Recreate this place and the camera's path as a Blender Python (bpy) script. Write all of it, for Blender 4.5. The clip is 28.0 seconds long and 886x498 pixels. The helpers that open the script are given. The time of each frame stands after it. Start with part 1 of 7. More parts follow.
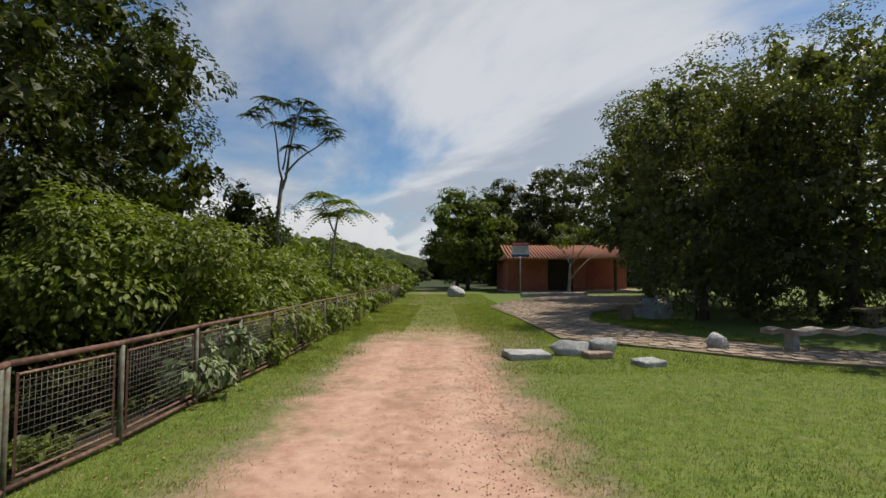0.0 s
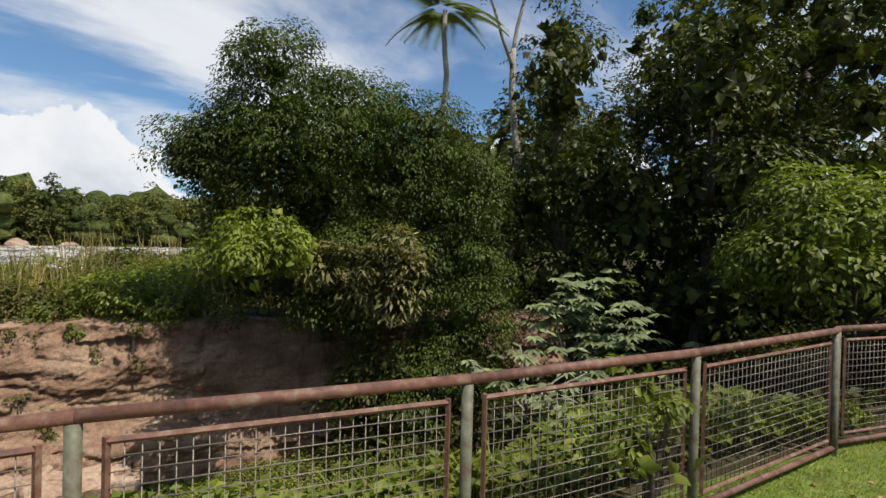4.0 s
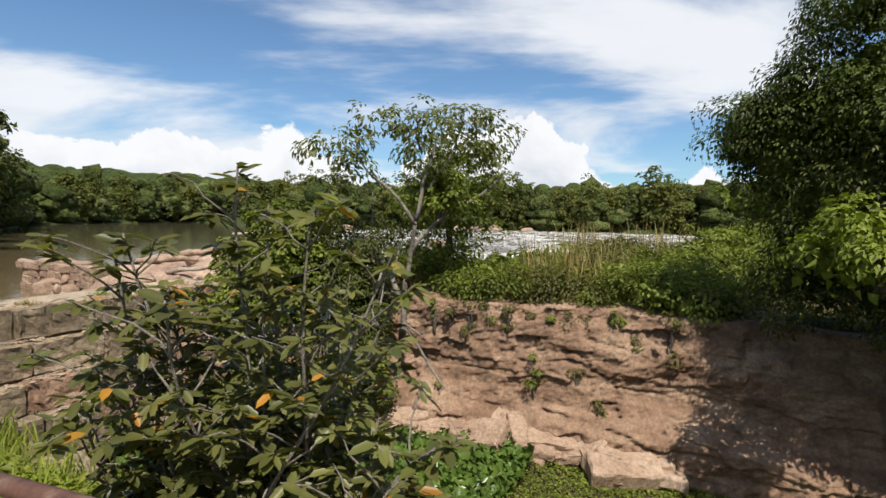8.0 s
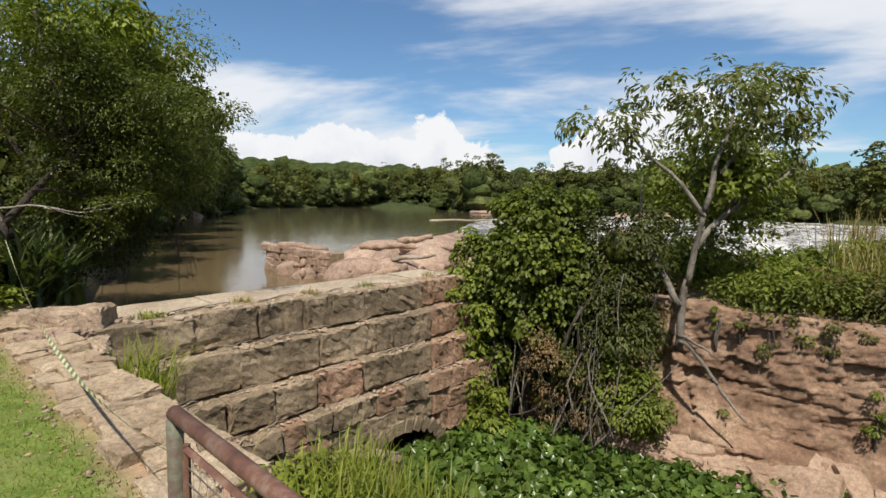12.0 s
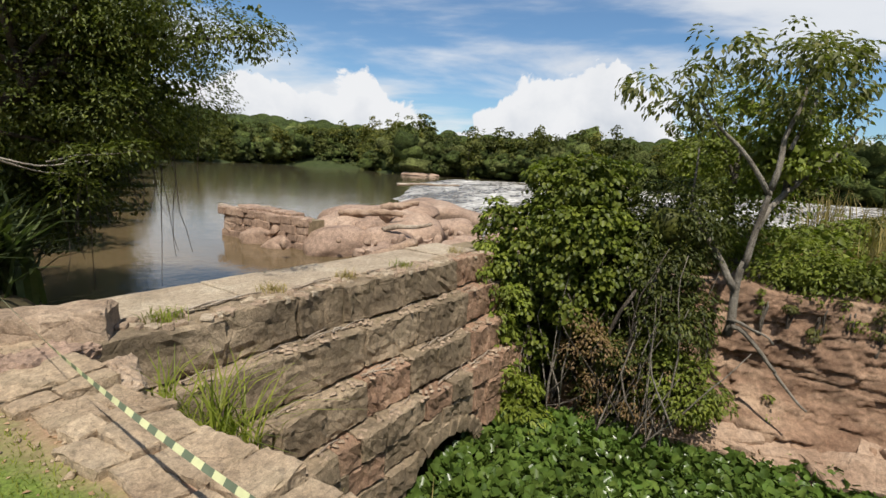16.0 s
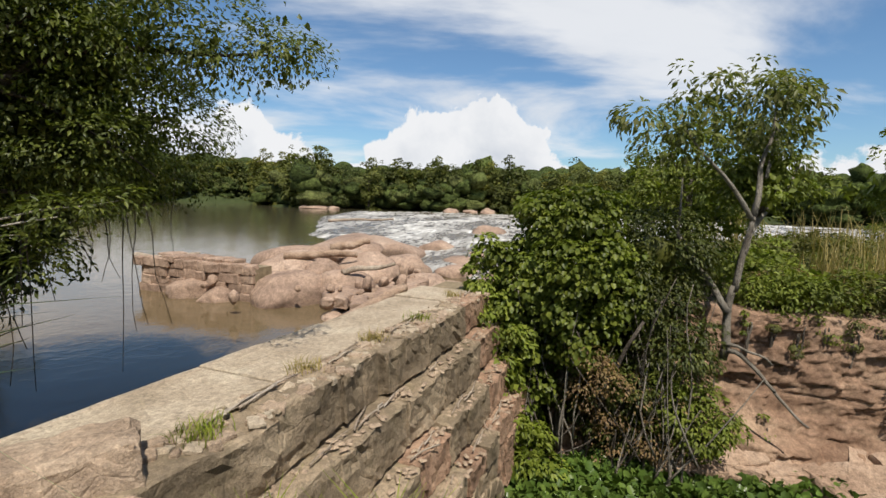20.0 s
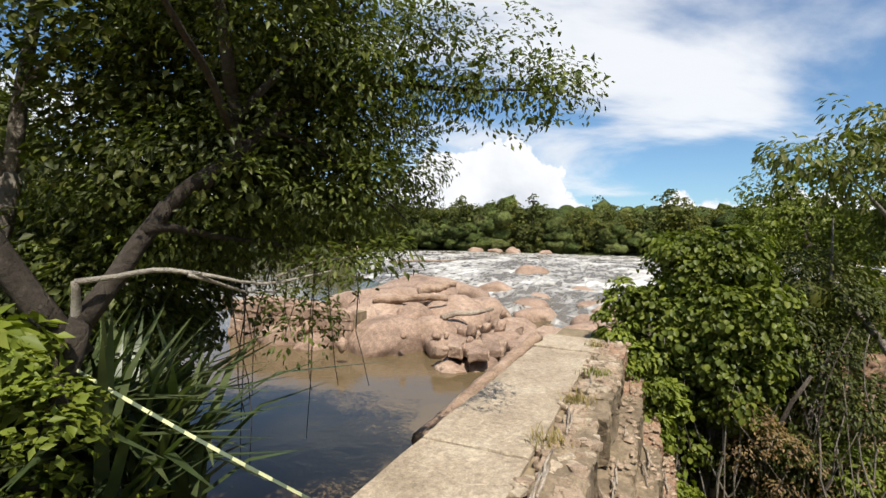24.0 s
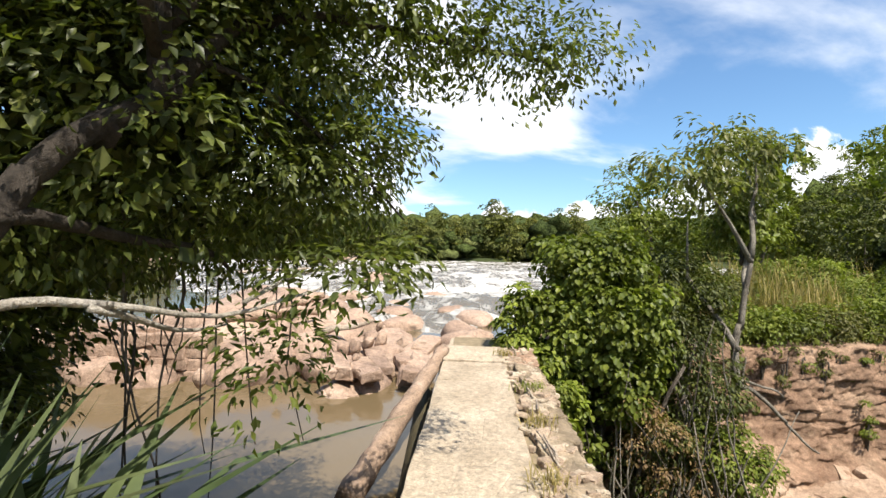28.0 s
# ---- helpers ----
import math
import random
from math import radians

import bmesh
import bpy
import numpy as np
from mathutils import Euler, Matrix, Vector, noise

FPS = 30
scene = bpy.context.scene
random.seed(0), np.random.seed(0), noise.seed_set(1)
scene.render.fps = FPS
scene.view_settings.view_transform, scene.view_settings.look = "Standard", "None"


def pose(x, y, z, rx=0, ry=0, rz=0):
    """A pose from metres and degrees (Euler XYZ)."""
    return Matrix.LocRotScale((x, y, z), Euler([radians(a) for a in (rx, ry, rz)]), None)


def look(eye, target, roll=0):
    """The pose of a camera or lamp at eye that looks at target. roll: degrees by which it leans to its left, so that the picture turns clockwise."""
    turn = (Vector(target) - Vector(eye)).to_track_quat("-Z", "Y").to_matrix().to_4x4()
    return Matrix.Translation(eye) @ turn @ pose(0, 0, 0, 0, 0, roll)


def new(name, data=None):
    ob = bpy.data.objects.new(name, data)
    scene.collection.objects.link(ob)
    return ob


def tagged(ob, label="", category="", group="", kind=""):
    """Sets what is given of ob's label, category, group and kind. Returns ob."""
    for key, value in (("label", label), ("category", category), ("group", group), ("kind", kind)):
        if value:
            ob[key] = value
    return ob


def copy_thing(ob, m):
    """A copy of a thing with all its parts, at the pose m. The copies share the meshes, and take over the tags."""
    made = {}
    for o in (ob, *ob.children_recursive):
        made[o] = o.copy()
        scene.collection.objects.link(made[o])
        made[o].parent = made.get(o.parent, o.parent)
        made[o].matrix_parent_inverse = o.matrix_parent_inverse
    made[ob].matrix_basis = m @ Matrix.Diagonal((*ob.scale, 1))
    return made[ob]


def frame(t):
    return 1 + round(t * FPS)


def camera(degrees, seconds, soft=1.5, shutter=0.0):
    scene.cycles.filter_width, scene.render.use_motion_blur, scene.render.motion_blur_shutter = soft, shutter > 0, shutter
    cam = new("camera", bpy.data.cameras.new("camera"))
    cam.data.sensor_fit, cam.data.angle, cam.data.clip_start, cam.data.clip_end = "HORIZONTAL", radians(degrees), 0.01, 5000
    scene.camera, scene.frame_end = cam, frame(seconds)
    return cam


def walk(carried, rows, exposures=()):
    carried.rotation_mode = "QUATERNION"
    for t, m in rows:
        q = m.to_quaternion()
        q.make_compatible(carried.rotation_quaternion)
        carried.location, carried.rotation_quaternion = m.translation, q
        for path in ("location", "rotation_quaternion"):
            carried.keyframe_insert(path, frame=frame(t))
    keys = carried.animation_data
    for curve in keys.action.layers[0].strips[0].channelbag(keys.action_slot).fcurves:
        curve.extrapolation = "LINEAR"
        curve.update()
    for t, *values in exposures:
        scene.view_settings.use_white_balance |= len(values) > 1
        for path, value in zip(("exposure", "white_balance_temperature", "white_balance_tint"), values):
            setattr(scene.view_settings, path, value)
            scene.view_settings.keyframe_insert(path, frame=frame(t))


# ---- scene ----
cam = camera(84.1, 28.0)
METRES, EYE, TILT, LEAN, TURN = 15.0, 1.6, 3.0, 0.0, 0.0
ROWS = [
    (0.0, 0.0, 0.0, 0.0, 0.0, 0.0, -0.0),
    (0.5, -0.0009, -0.0007, -0.0001, 2.65, 0.04, -0.14),
    (1.0, -0.0027, -0.0019, -0.0005, 6.93, -0.31, -0.33),
    (1.5, -0.0053, -0.0049, -0.0005, 13.08, -0.65, -0.24),
    (2.0, -0.0089, -0.0086, -0.0008, 21.15, -1.0, -0.15),
    (2.5, -0.0163, -0.0125, -0.0013, 30.71, -1.58, -0.33),
    (3.0, -0.0299, -0.0172, -0.002, 40.47, -1.94, 0.5),
    (3.5, -0.0442, -0.0293, -0.0024, 52.68, -1.63, 1.09),
    (4.0, -0.0582, -0.0528, -0.0012, 66.34, -1.79, 1.3),
    (4.5, -0.0726, -0.0745, 0.0003, 77.68, -1.6, 1.62),
    (6.5, -0.1139, -0.1479, 0.011, 95.36, -1.89, 1.46),
    (7.0, -0.1159, -0.1681, 0.0118, 100.41, -1.86, 1.25),
    (7.5, -0.1171, -0.186, 0.0125, 106.09, -2.15, 1.41),
    (8.0, -0.1219, -0.208, 0.0136, 112.43, -2.28, 1.68),
    (8.5, -0.1216, -0.2321, 0.0136, 118.74, -2.68, 1.39),
    (9.0, -0.1185, -0.2566, 0.0166, 123.16, -3.18, 1.26),
    (9.5, -0.1184, -0.2819, 0.0192, 126.43, -2.93, 1.34),
    (10.0, -0.1171, -0.305, 0.0195, 128.19, -3.17, 0.89),
    (10.5, -0.117, -0.3258, 0.0208, 127.81, -4.28, 0.43),
    (11.0, -0.1211, -0.3509, 0.022, 128.63, -4.57, 0.88),
    (11.5, -0.1215, -0.3738, 0.023, 129.43, -4.32, 0.98),
    (12.0, -0.1214, -0.3968, 0.0249, 129.27, -3.53, 0.97),
    (12.5, -0.1219, -0.4209, 0.0265, 130.57, -2.97, 0.97),
    (14.5, -0.1162, -0.5083, 0.0311, 125.25, -3.28, 0.09),
    (15.0, -0.114, -0.5274, 0.0324, 124.51, -3.91, 0.1),
    (15.5, -0.116, -0.5494, 0.033, 122.86, -5.08, 0.04),
    (16.0, -0.1156, -0.571, 0.032, 120.31, -7.93, -1.03),
    (16.5, -0.1147, -0.5881, 0.0327, 117.31, -9.93, -1.62),
    (17.0, -0.1178, -0.6088, 0.0325, 115.64, -11.06, -1.39),
    (17.5, -0.1179, -0.627, 0.0334, 113.78, -11.96, -1.07),
    (18.0, -0.1174, -0.6414, 0.0359, 110.59, -11.85, -0.64),
    (18.5, -0.1218, -0.6586, 0.0366, 108.12, -10.39, 0.01),
    (19.0, -0.1238, -0.6712, 0.0377, 105.95, -8.53, 0.19),
    (19.5, -0.1195, -0.6877, 0.0411, 105.52, -6.64, 0.37),
    (20.0, -0.118, -0.7039, 0.0412, 108.13, -4.49, 0.99),
    (20.5, -0.1178, -0.7227, 0.0423, 109.59, -2.96, 1.18),
    (21.0, -0.1132, -0.7418, 0.0446, 110.44, -1.99, 0.56),
    (21.5, -0.1094, -0.7577, 0.0453, 110.97, -1.31, 0.69),
    (23.5, -0.1062, -0.8275, 0.0489, 107.74, -0.65, 0.68),
    (24.0, -0.1063, -0.8448, 0.0497, 110.01, 0.04, 1.23),
    (24.5, -0.1058, -0.8621, 0.0509, 109.29, 0.54, 1.49),
    (25.0, -0.1088, -0.8741, 0.0514, 105.04, 0.57, 1.72),
    (25.5, -0.117, -0.8882, 0.0494, 100.56, 0.99, 2.66),
    (26.0, -0.1232, -0.9016, 0.0485, 96.88, 1.07, 2.96),
    (26.5, -0.1285, -0.9148, 0.049, 94.98, 1.04, 2.75),
    (27.0, -0.1392, -0.9217, 0.0493, 94.41, 0.59, 2.11),
    (27.5, -0.1498, -0.9257, 0.0501, 93.16, 0.51, 1.97),
    (28.0, -0.1535, -0.9289, 0.0507, 90.57, 0.29, 2.0),
]
walk(cam, [(t, pose(0, 0, EYE, TILT, LEAN, TURN) @ pose(METRES * x, METRES * y, METRES * z, 90 + pitch, roll, yaw)) for t, x, y, z, yaw, pitch, roll in ROWS],
     [(0.0, -0.1), (2.0, 0.0), (4.0, 0.25), (7.0, 0.44), (8.5, 0.34), (10.5, 0.33), (14.0, 0.22), (19.0, 0.2), (23.5, 0.42), (25.0, 0.5), (28.0, 0.92)])

# ---- world and sun ----
SUN_AZ, SUN_EL = 58.0, 59.0     # degrees east of +y, and above the horizon
world = bpy.data.worlds.new("sky")
scene.world = world
world.use_nodes = True


def sky():
    nt = world.node_tree
    nt.nodes.clear()
    N, L = nt.nodes.new, nt.links.new
    out, bg = N("ShaderNodeOutputWorld"), N("ShaderNodeBackground")
    tex = N("ShaderNodeTexSky")
    tex.sky_type, tex.sun_disc = "NISHITA", False
    tex.sun_elevation, tex.sun_rotation = radians(SUN_EL), radians(SUN_AZ)
    tex.air_density, tex.dust_density, tex.ozone_density = 1.0, 0.6, 2.0
    co, sep = N("ShaderNodeTexCoord"), N("ShaderNodeSeparateXYZ")
    L(co.outputs["Generated"], sep.inputs[0])

    def m(op, a, b=None, c=None, clamp=False):
        n = N("ShaderNodeMath")
        n.operation, n.use_clamp = op, clamp
        for s, v in zip(n.inputs, (a, b, c)):
            if isinstance(v, (int, float)):
                s.default_value = v
            elif v is not None:
                L(v, s)
        return n.outputs[0]

    def rng(v, a, b):
        n = N("ShaderNodeMapRange")
        n.interpolation_type = "SMOOTHSTEP"
        L(v, n.inputs[0])
        n.inputs[1].default_value, n.inputs[2].default_value = a, b
        return n.outputs[0]

    z = m("MAXIMUM", sep.outputs[2], 0.0)
    flat = m("ADD", z, 0.13)
    comb = N("ShaderNodeCombineXYZ")
    L(m("DIVIDE", sep.outputs[0], flat), comb.inputs[0])
    L(m("DIVIDE", sep.outputs[1], flat), comb.inputs[1])

    def noise_tex(vec, scale, detail, rough, off, dist=0.0):
        mp, n = N("ShaderNodeMapping"), N("ShaderNodeTexNoise")
        mp.inputs["Location"].default_value = off
        L(vec, mp.inputs[0])
        L(mp.outputs[0], n.inputs["Vector"])
        n.inputs["Scale"].default_value, n.inputs["Detail"].default_value = scale, detail
        n.inputs["Roughness"].default_value, n.inputs["Distortion"].default_value = rough, dist
        return n.outputs["Fac"]

    # high streaked sheets of cloud
    drawn = N("ShaderNodeVectorRotate")
    drawn.rotation_type = "Z_AXIS"
    drawn.inputs["Angle"].default_value = radians(62)
    L(comb.outputs[0], drawn.inputs["Vector"])
    long = N("ShaderNodeVectorMath")
    long.operation = "MULTIPLY"
    L(drawn.outputs[0], long.inputs[0])
    long.inputs[1].default_value = (0.55, 1.0, 1.0)
    sheet = noise_tex(long.outputs[0], 0.62, 9, 0.55, (3.1, 1.7, 0.0), 0.45)
    north = N("ShaderNodeVectorMath")
    north.operation = "DOT_PRODUCT"
    L(co.outputs["Generated"], north.inputs[0])
    north.inputs[1].default_value = (-0.05, 0.93, 0.36)
    veil = m("MULTIPLY", rng(north.outputs["Value"], 0.80, 0.97), 0.15)
    west = N("ShaderNodeVectorMath")
    west.operation = "DOT_PRODUCT"
    L(co.outputs["Generated"], west.inputs[0])
    west.inputs[1].default_value = (-0.90, 0.12, 0.42)
    veil = m("SUBTRACT", veil, m("MULTIPLY", rng(west.outputs["Value"], 0.88, 0.99), 0.05))
    high = m("MULTIPLY", rng(m("ADD", sheet, veil), 0.465, 0.62), 0.88)
    # cumulus: heaps whose height changes round the horizon, with billowing edges
    ring = N("ShaderNodeCombineXYZ")
    span = m("SQRT", m("ADD", m("MULTIPLY", sep.outputs[0], sep.outputs[0]), m("MULTIPLY", sep.outputs[1], sep.outputs[1])))
    L(m("DIVIDE", sep.outputs[0], span), ring.inputs[0])
    L(m("DIVIDE", sep.outputs[1], span), ring.inputs[1])
    heap = m("ADD", m("MULTIPLY", rng(noise_tex(ring.outputs[0], 1.9, 3, 0.5, (0.9, 4.3, 0.0)), 0.40, 0.68), 0.13), 0.095)
    billow = noise_tex(co.outputs["Generated"], 7.5, 9, 0.56, (0.4, 2.3, 0.7), 0.25)
    inside = m("SUBTRACT", m("ADD", heap, m("MULTIPLY", m("SUBTRACT", billow, 0.5), 0.36)), sep.outputs[2])
    cum = rng(inside, 0.0, 0.02)
    dens = m("MAXIMUM", high, cum)
    puff = noise_tex(co.outputs["Generated"], 11.0, 7, 0.6, (0.43, 2.28, 0.76))
    deep = m("ADD", rng(inside, 0.03, 0.24), m("MULTIPLY", m("SUBTRACT", puff, 0.5), 1.1))
    g_cum = m("SUBTRACT", 1.0, m("MULTIPLY", deep, 0.85), clamp=True)
    thick = rng(noise_tex(long.outputs[0], 1.1, 8, 0.58, (7.3, 0.4, 0.0), 0.4), 0.40, 0.60)
    g_high = m("SUBTRACT", 1.0, m("MULTIPLY", thick, m("ADD", m("MULTIPLY", rng(north.outputs["Value"], 0.80, 0.97), 0.75), 0.25)), clamp=True)
    pick = N("ShaderNodeMix")
    L(cum, pick.inputs[0])
    L(g_high, pick.inputs[2])
    L(g_cum, pick.inputs[3])
    grey = pick.outputs[0]
    mixc = N("ShaderNodeMix")
    mixc.data_type = "RGBA"
    L(grey, mixc.inputs[0])
    mixc.inputs[6].default_value = (5.0, 5.5, 6.3, 1)
    mixc.inputs[7].default_value = (8.3, 8.4, 8.6, 1)
    hue = N("ShaderNodeMix")
    hue.data_type, hue.blend_type = "RGBA", "MULTIPLY"
    hue.inputs[0].default_value = 1.0
    L(tex.outputs[0], hue.inputs[6])
    hue.inputs[7].default_value = (0.83, 1.03, 1.15, 1)
    mixs = N("ShaderNodeMix")
    mixs.data_type = "RGBA"
    L(dens, mixs.inputs[0])
    L(hue.outputs[2], mixs.inputs[6])
    L(mixc.outputs[2], mixs.inputs[7])
    L(mixs.outputs[2], bg.inputs[0])
    bg.inputs[1].default_value = 0.09
    L(bg.outputs[0], out.inputs[0])


sky()
sun = new("sun", bpy.data.lights.new("sun", "SUN"))
sun.data.energy, sun.data.angle, sun.data.color = 5.0, radians(0.55), (1.0, 0.94, 0.84)
SUN_DIR = Vector((math.sin(radians(SUN_AZ)) * math.cos(radians(SUN_EL)), math.cos(radians(SUN_AZ)) * math.cos(radians(SUN_EL)), math.sin(radians(SUN_EL))))
sun.matrix_world = look(SUN_DIR * 60, (0, 0, 0))

# ---- materials ----


class Nodes:
    """Short hand for a node material."""

    def __init__(self, name, rough=0.8, spec=0.3, metal=0.0):
        self.mat = bpy.data.materials.new(name)
        self.mat.use_nodes = True
        self.nt = self.mat.node_tree
        self.bsdf = self.nt.nodes["Principled BSDF"]
        self.bsdf.inputs["Roughness"].default_value = rough
        self.bsdf.inputs["Specular IOR Level"].default_value = spec
        self.bsdf.inputs["Metallic"].default_value = metal
        self.pos = self.nt.nodes.new("ShaderNodeNewGeometry").outputs["Position"]

    def node(self, kind):
        return self.nt.nodes.new(kind)

    def link(self, a, b):
        self.nt.links.new(a, b)

    def noise(self, scale, detail=4, rough=0.6, stretch=(1, 1, 1), vec=None, dist=0.0):
        mp, n = self.node("ShaderNodeMapping"), self.node("ShaderNodeTexNoise")
        mp.inputs["Scale"].default_value = stretch
        self.link(vec or self.pos, mp.inputs[0])
        self.link(mp.outputs[0], n.inputs["Vector"])
        n.inputs["Scale"].default_value, n.inputs["Detail"].default_value = scale, detail
        n.inputs["Roughness"].default_value, n.inputs["Distortion"].default_value = rough, dist
        return n.outputs["Fac"]

    def voronoi(self, scale, feature="F1", stretch=(1, 1, 1)):
        mp, n = self.node("ShaderNodeMapping"), self.node("ShaderNodeTexVoronoi")
        mp.inputs["Scale"].default_value = stretch
        self.link(self.pos, mp.inputs[0])
        self.link(mp.outputs[0], n.inputs["Vector"])
        n.feature = feature
        n.inputs["Scale"].default_value = scale
        return n.outputs["Distance"]

    def ramp(self, fac, stops):
        n = self.node("ShaderNodeValToRGB")
        self.link(fac, n.inputs[0])
        els = n.color_ramp.elements
        while len(els) < len(stops):
            els.new(0.5)
        for e, (p, c) in zip(els, stops):
            e.position = p
            e.color = (c, c, c, 1) if isinstance(c, (int, float)) else (*c, 1)
        return n.outputs[0]

    def mix(self, fac, a, b, mode="MIX"):
        n = self.node("ShaderNodeMix")
        n.data_type, n.blend_type = "RGBA", mode
        for s, v in ((n.inputs[0], fac), (n.inputs[6], a), (n.inputs[7], b)):
            if isinstance(v, (int, float)):
                s.default_value = v
            elif isinstance(v, tuple):
                s.default_value = (*v, 1)
            else:
                self.link(v, s)
        return n.outputs[2]

    def math(self, op, a, b=0.0, clamp=False):
        n = self.node("ShaderNodeMath")
        n.operation, n.use_clamp = op, clamp
        for s, v in zip(n.inputs, (a, b)):
            if isinstance(v, (int, float)):
                s.default_value = v
            else:
                self.link(v, s)
        return n.outputs[0]

    def axis(self, i):
        n = self.node("ShaderNodeSeparateXYZ")
        self.link(self.pos, n.inputs[0])
        return n.outputs[i]

    def island(self):
        return self.node("ShaderNodeNewGeometry").outputs["Random Per Island"]

    def rand(self):
        return self.node("ShaderNodeObjectInfo").outputs["Random"]

    def colour(self, c):
        if isinstance(c, tuple):
            self.bsdf.inputs["Base Color"].default_value = (*c, 1)
        else:
            self.link(c, self.bsdf.inputs["Base Color"])
        return self

    def bump(self, h, strength=0.5, dist=0.02):
        n = self.node("ShaderNodeBump")
        n.inputs["Strength"].default_value, n.inputs["Distance"].default_value = strength, dist
        self.link(h, n.inputs["Height"])
        self.link(n.outputs[0], self.bsdf.inputs["Normal"])
        return self

    def translucent(self, col, amount):
        t, mx = self.node("ShaderNodeBsdfTranslucent"), self.node("ShaderNodeMixShader")
        self.link(col, t.inputs[0])
        mx.inputs[0].default_value = amount
        self.link(self.bsdf.outputs[0], mx.inputs[1])
        self.link(t.outputs[0], mx.inputs[2])
        self.link(mx.outputs[0], self.nt.nodes["Material Output"].inputs[0])
        return self


def leaf_mat(name, dark, mid, light, rough=0.5, trans=0.3, odd=None, each=False):
    k = Nodes(name, rough, 0.22)
    dark, mid, light = [(min(c[0] * 1.22, 1.0), c[1], c[2] * 0.95) for c in (dark, mid, light)]
    dark, light = [tuple(0.45 * a + 0.55 * b for a, b in zip(c, mid)) for c in (dark, light)]
    stops = [(0.0, dark), (0.45, mid), (0.93, light)]
    if odd:
        stops += [(0.965, light), (0.985, odd)]
    col = k.ramp(k.island(), stops)
    col = k.mix(1.0, col, k.ramp(k.noise(0.9, 3), [(0.3, 0.66), (0.7, 1.25)]), "MULTIPLY")
    col = k.mix(1.0, col, k.ramp(k.noise(3.5, 3), [(0.34, 0.7), (0.66, 1.22)]), "MULTIPLY")
    if each:
        col = k.mix(1.0, col, k.ramp(k.rand(), [(0.0, (0.62, 0.66, 0.62)), (0.35, (0.9, 0.92, 0.8)), (0.7, (1.15, 1.12, 0.85)), (1.0, (1.5, 1.32, 1.0))]), "MULTIPLY")
    k.colour(col)
    tcol = k.mix(1.0, col, (1.3, 1.5, 0.5), "MULTIPLY")
    return k.translucent(tcol, trans).mat


def canopy_mat():
    """Distant tree crowns: each crown its own green, with leafy clumps as relief and shade painted between them."""
    k = Nodes("far_canopy", 0.9, 0.1)
    col = k.ramp(k.island(), [(0.0, (0.05, 0.068, 0.02)), (0.4, (0.08, 0.106, 0.028)), (0.75, (0.11, 0.14, 0.038)), (1.0, (0.15, 0.165, 0.055))])
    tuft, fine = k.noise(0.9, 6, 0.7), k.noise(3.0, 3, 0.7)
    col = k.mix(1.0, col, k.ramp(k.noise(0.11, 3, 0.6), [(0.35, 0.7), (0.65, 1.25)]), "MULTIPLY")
    # hollows of the relief are darkened in the colour, as shade between clumps
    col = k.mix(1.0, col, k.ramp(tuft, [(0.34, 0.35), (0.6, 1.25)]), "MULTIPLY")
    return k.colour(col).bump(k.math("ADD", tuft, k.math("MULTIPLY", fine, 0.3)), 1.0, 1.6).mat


def plain(name, col, rough=0.7, var=0.15, scale=12.0, bump=0.2, metal=0.0, spec=0.3):
    k = Nodes(name, rough, spec, metal)
    a, b = tuple(c * (1 - var) for c in col), tuple(min(1.0, c * (1 + var)) for c in col)
    fine, wide = k.noise(scale, 6), k.noise(scale * 0.12, 3)
    c = k.ramp(fine, [(0.3, a), (0.7, b)])
    c = k.mix(1.0, c, k.ramp(wide, [(0.3, 0.82), (0.7, 1.12)]), "MULTIPLY")
    return k.colour(c).bump(fine, bump, 0.01).mat


def rock_mat(name, dark, mid, light, scale=1.0, streak=(1, 1, 3), moss=0.0, seep=0.0):
    k = Nodes(name, 0.85, 0.25)
    big = k.noise(0.9 * scale, 5, 0.6, streak, dist=0.4)
    c = k.ramp(big, [(0.28, dark), (0.5, mid), (0.72, light)])
    grain = k.noise(38 * scale, 5, 0.7)
    c = k.mix(1.0, c, k.ramp(grain, [(0.3, 0.72), (0.68, 1.2)]), "MULTIPLY")
    c = k.mix(1.0, c, k.ramp(k.noise(110 * scale, 3, 0.8), [(0.3, 0.68), (0.66, 1.22)]), "MULTIPLY")
    c = k.mix(1.0, c, k.ramp(k.noise(11 * scale, 5, 0.7), [(0.34, 0.72), (0.62, 1.16)]), "MULTIPLY")
    blot = k.noise(4.5 * scale, 6, 0.7)
    c = k.mix(k.ramp(blot, [(0.56, 0.0), (0.7, 0.55)]), c, tuple(v * 0.35 for v in mid))
    if moss:
        c = k.mix(k.ramp(k.noise(2.1 * scale, 7, 0.7), [(0.5, 0.0), (0.66, moss)]), c, (0.115, 0.10, 0.05))
    if seep:
        c = k.mix(k.ramp(k.noise(2.2, 5, 0.65, (1.0, 1.0, 0.16), dist=0.3), [(0.5, 0.0), (0.66, seep)]), c, tuple(v * 0.42 for v in mid))
    crack = k.ramp(k.voronoi(1.6 * scale, "DISTANCE_TO_EDGE", streak), [(0.0, 0.0), (0.03, 1.0)])
    h = k.math("ADD", k.math("MULTIPLY", blot, 1.2), k.math("ADD", k.math("MULTIPLY", grain, 0.35), k.math("MULTIPLY", crack, 0.15)))
    return k.colour(c).bump(h, 0.7, 0.05).mat


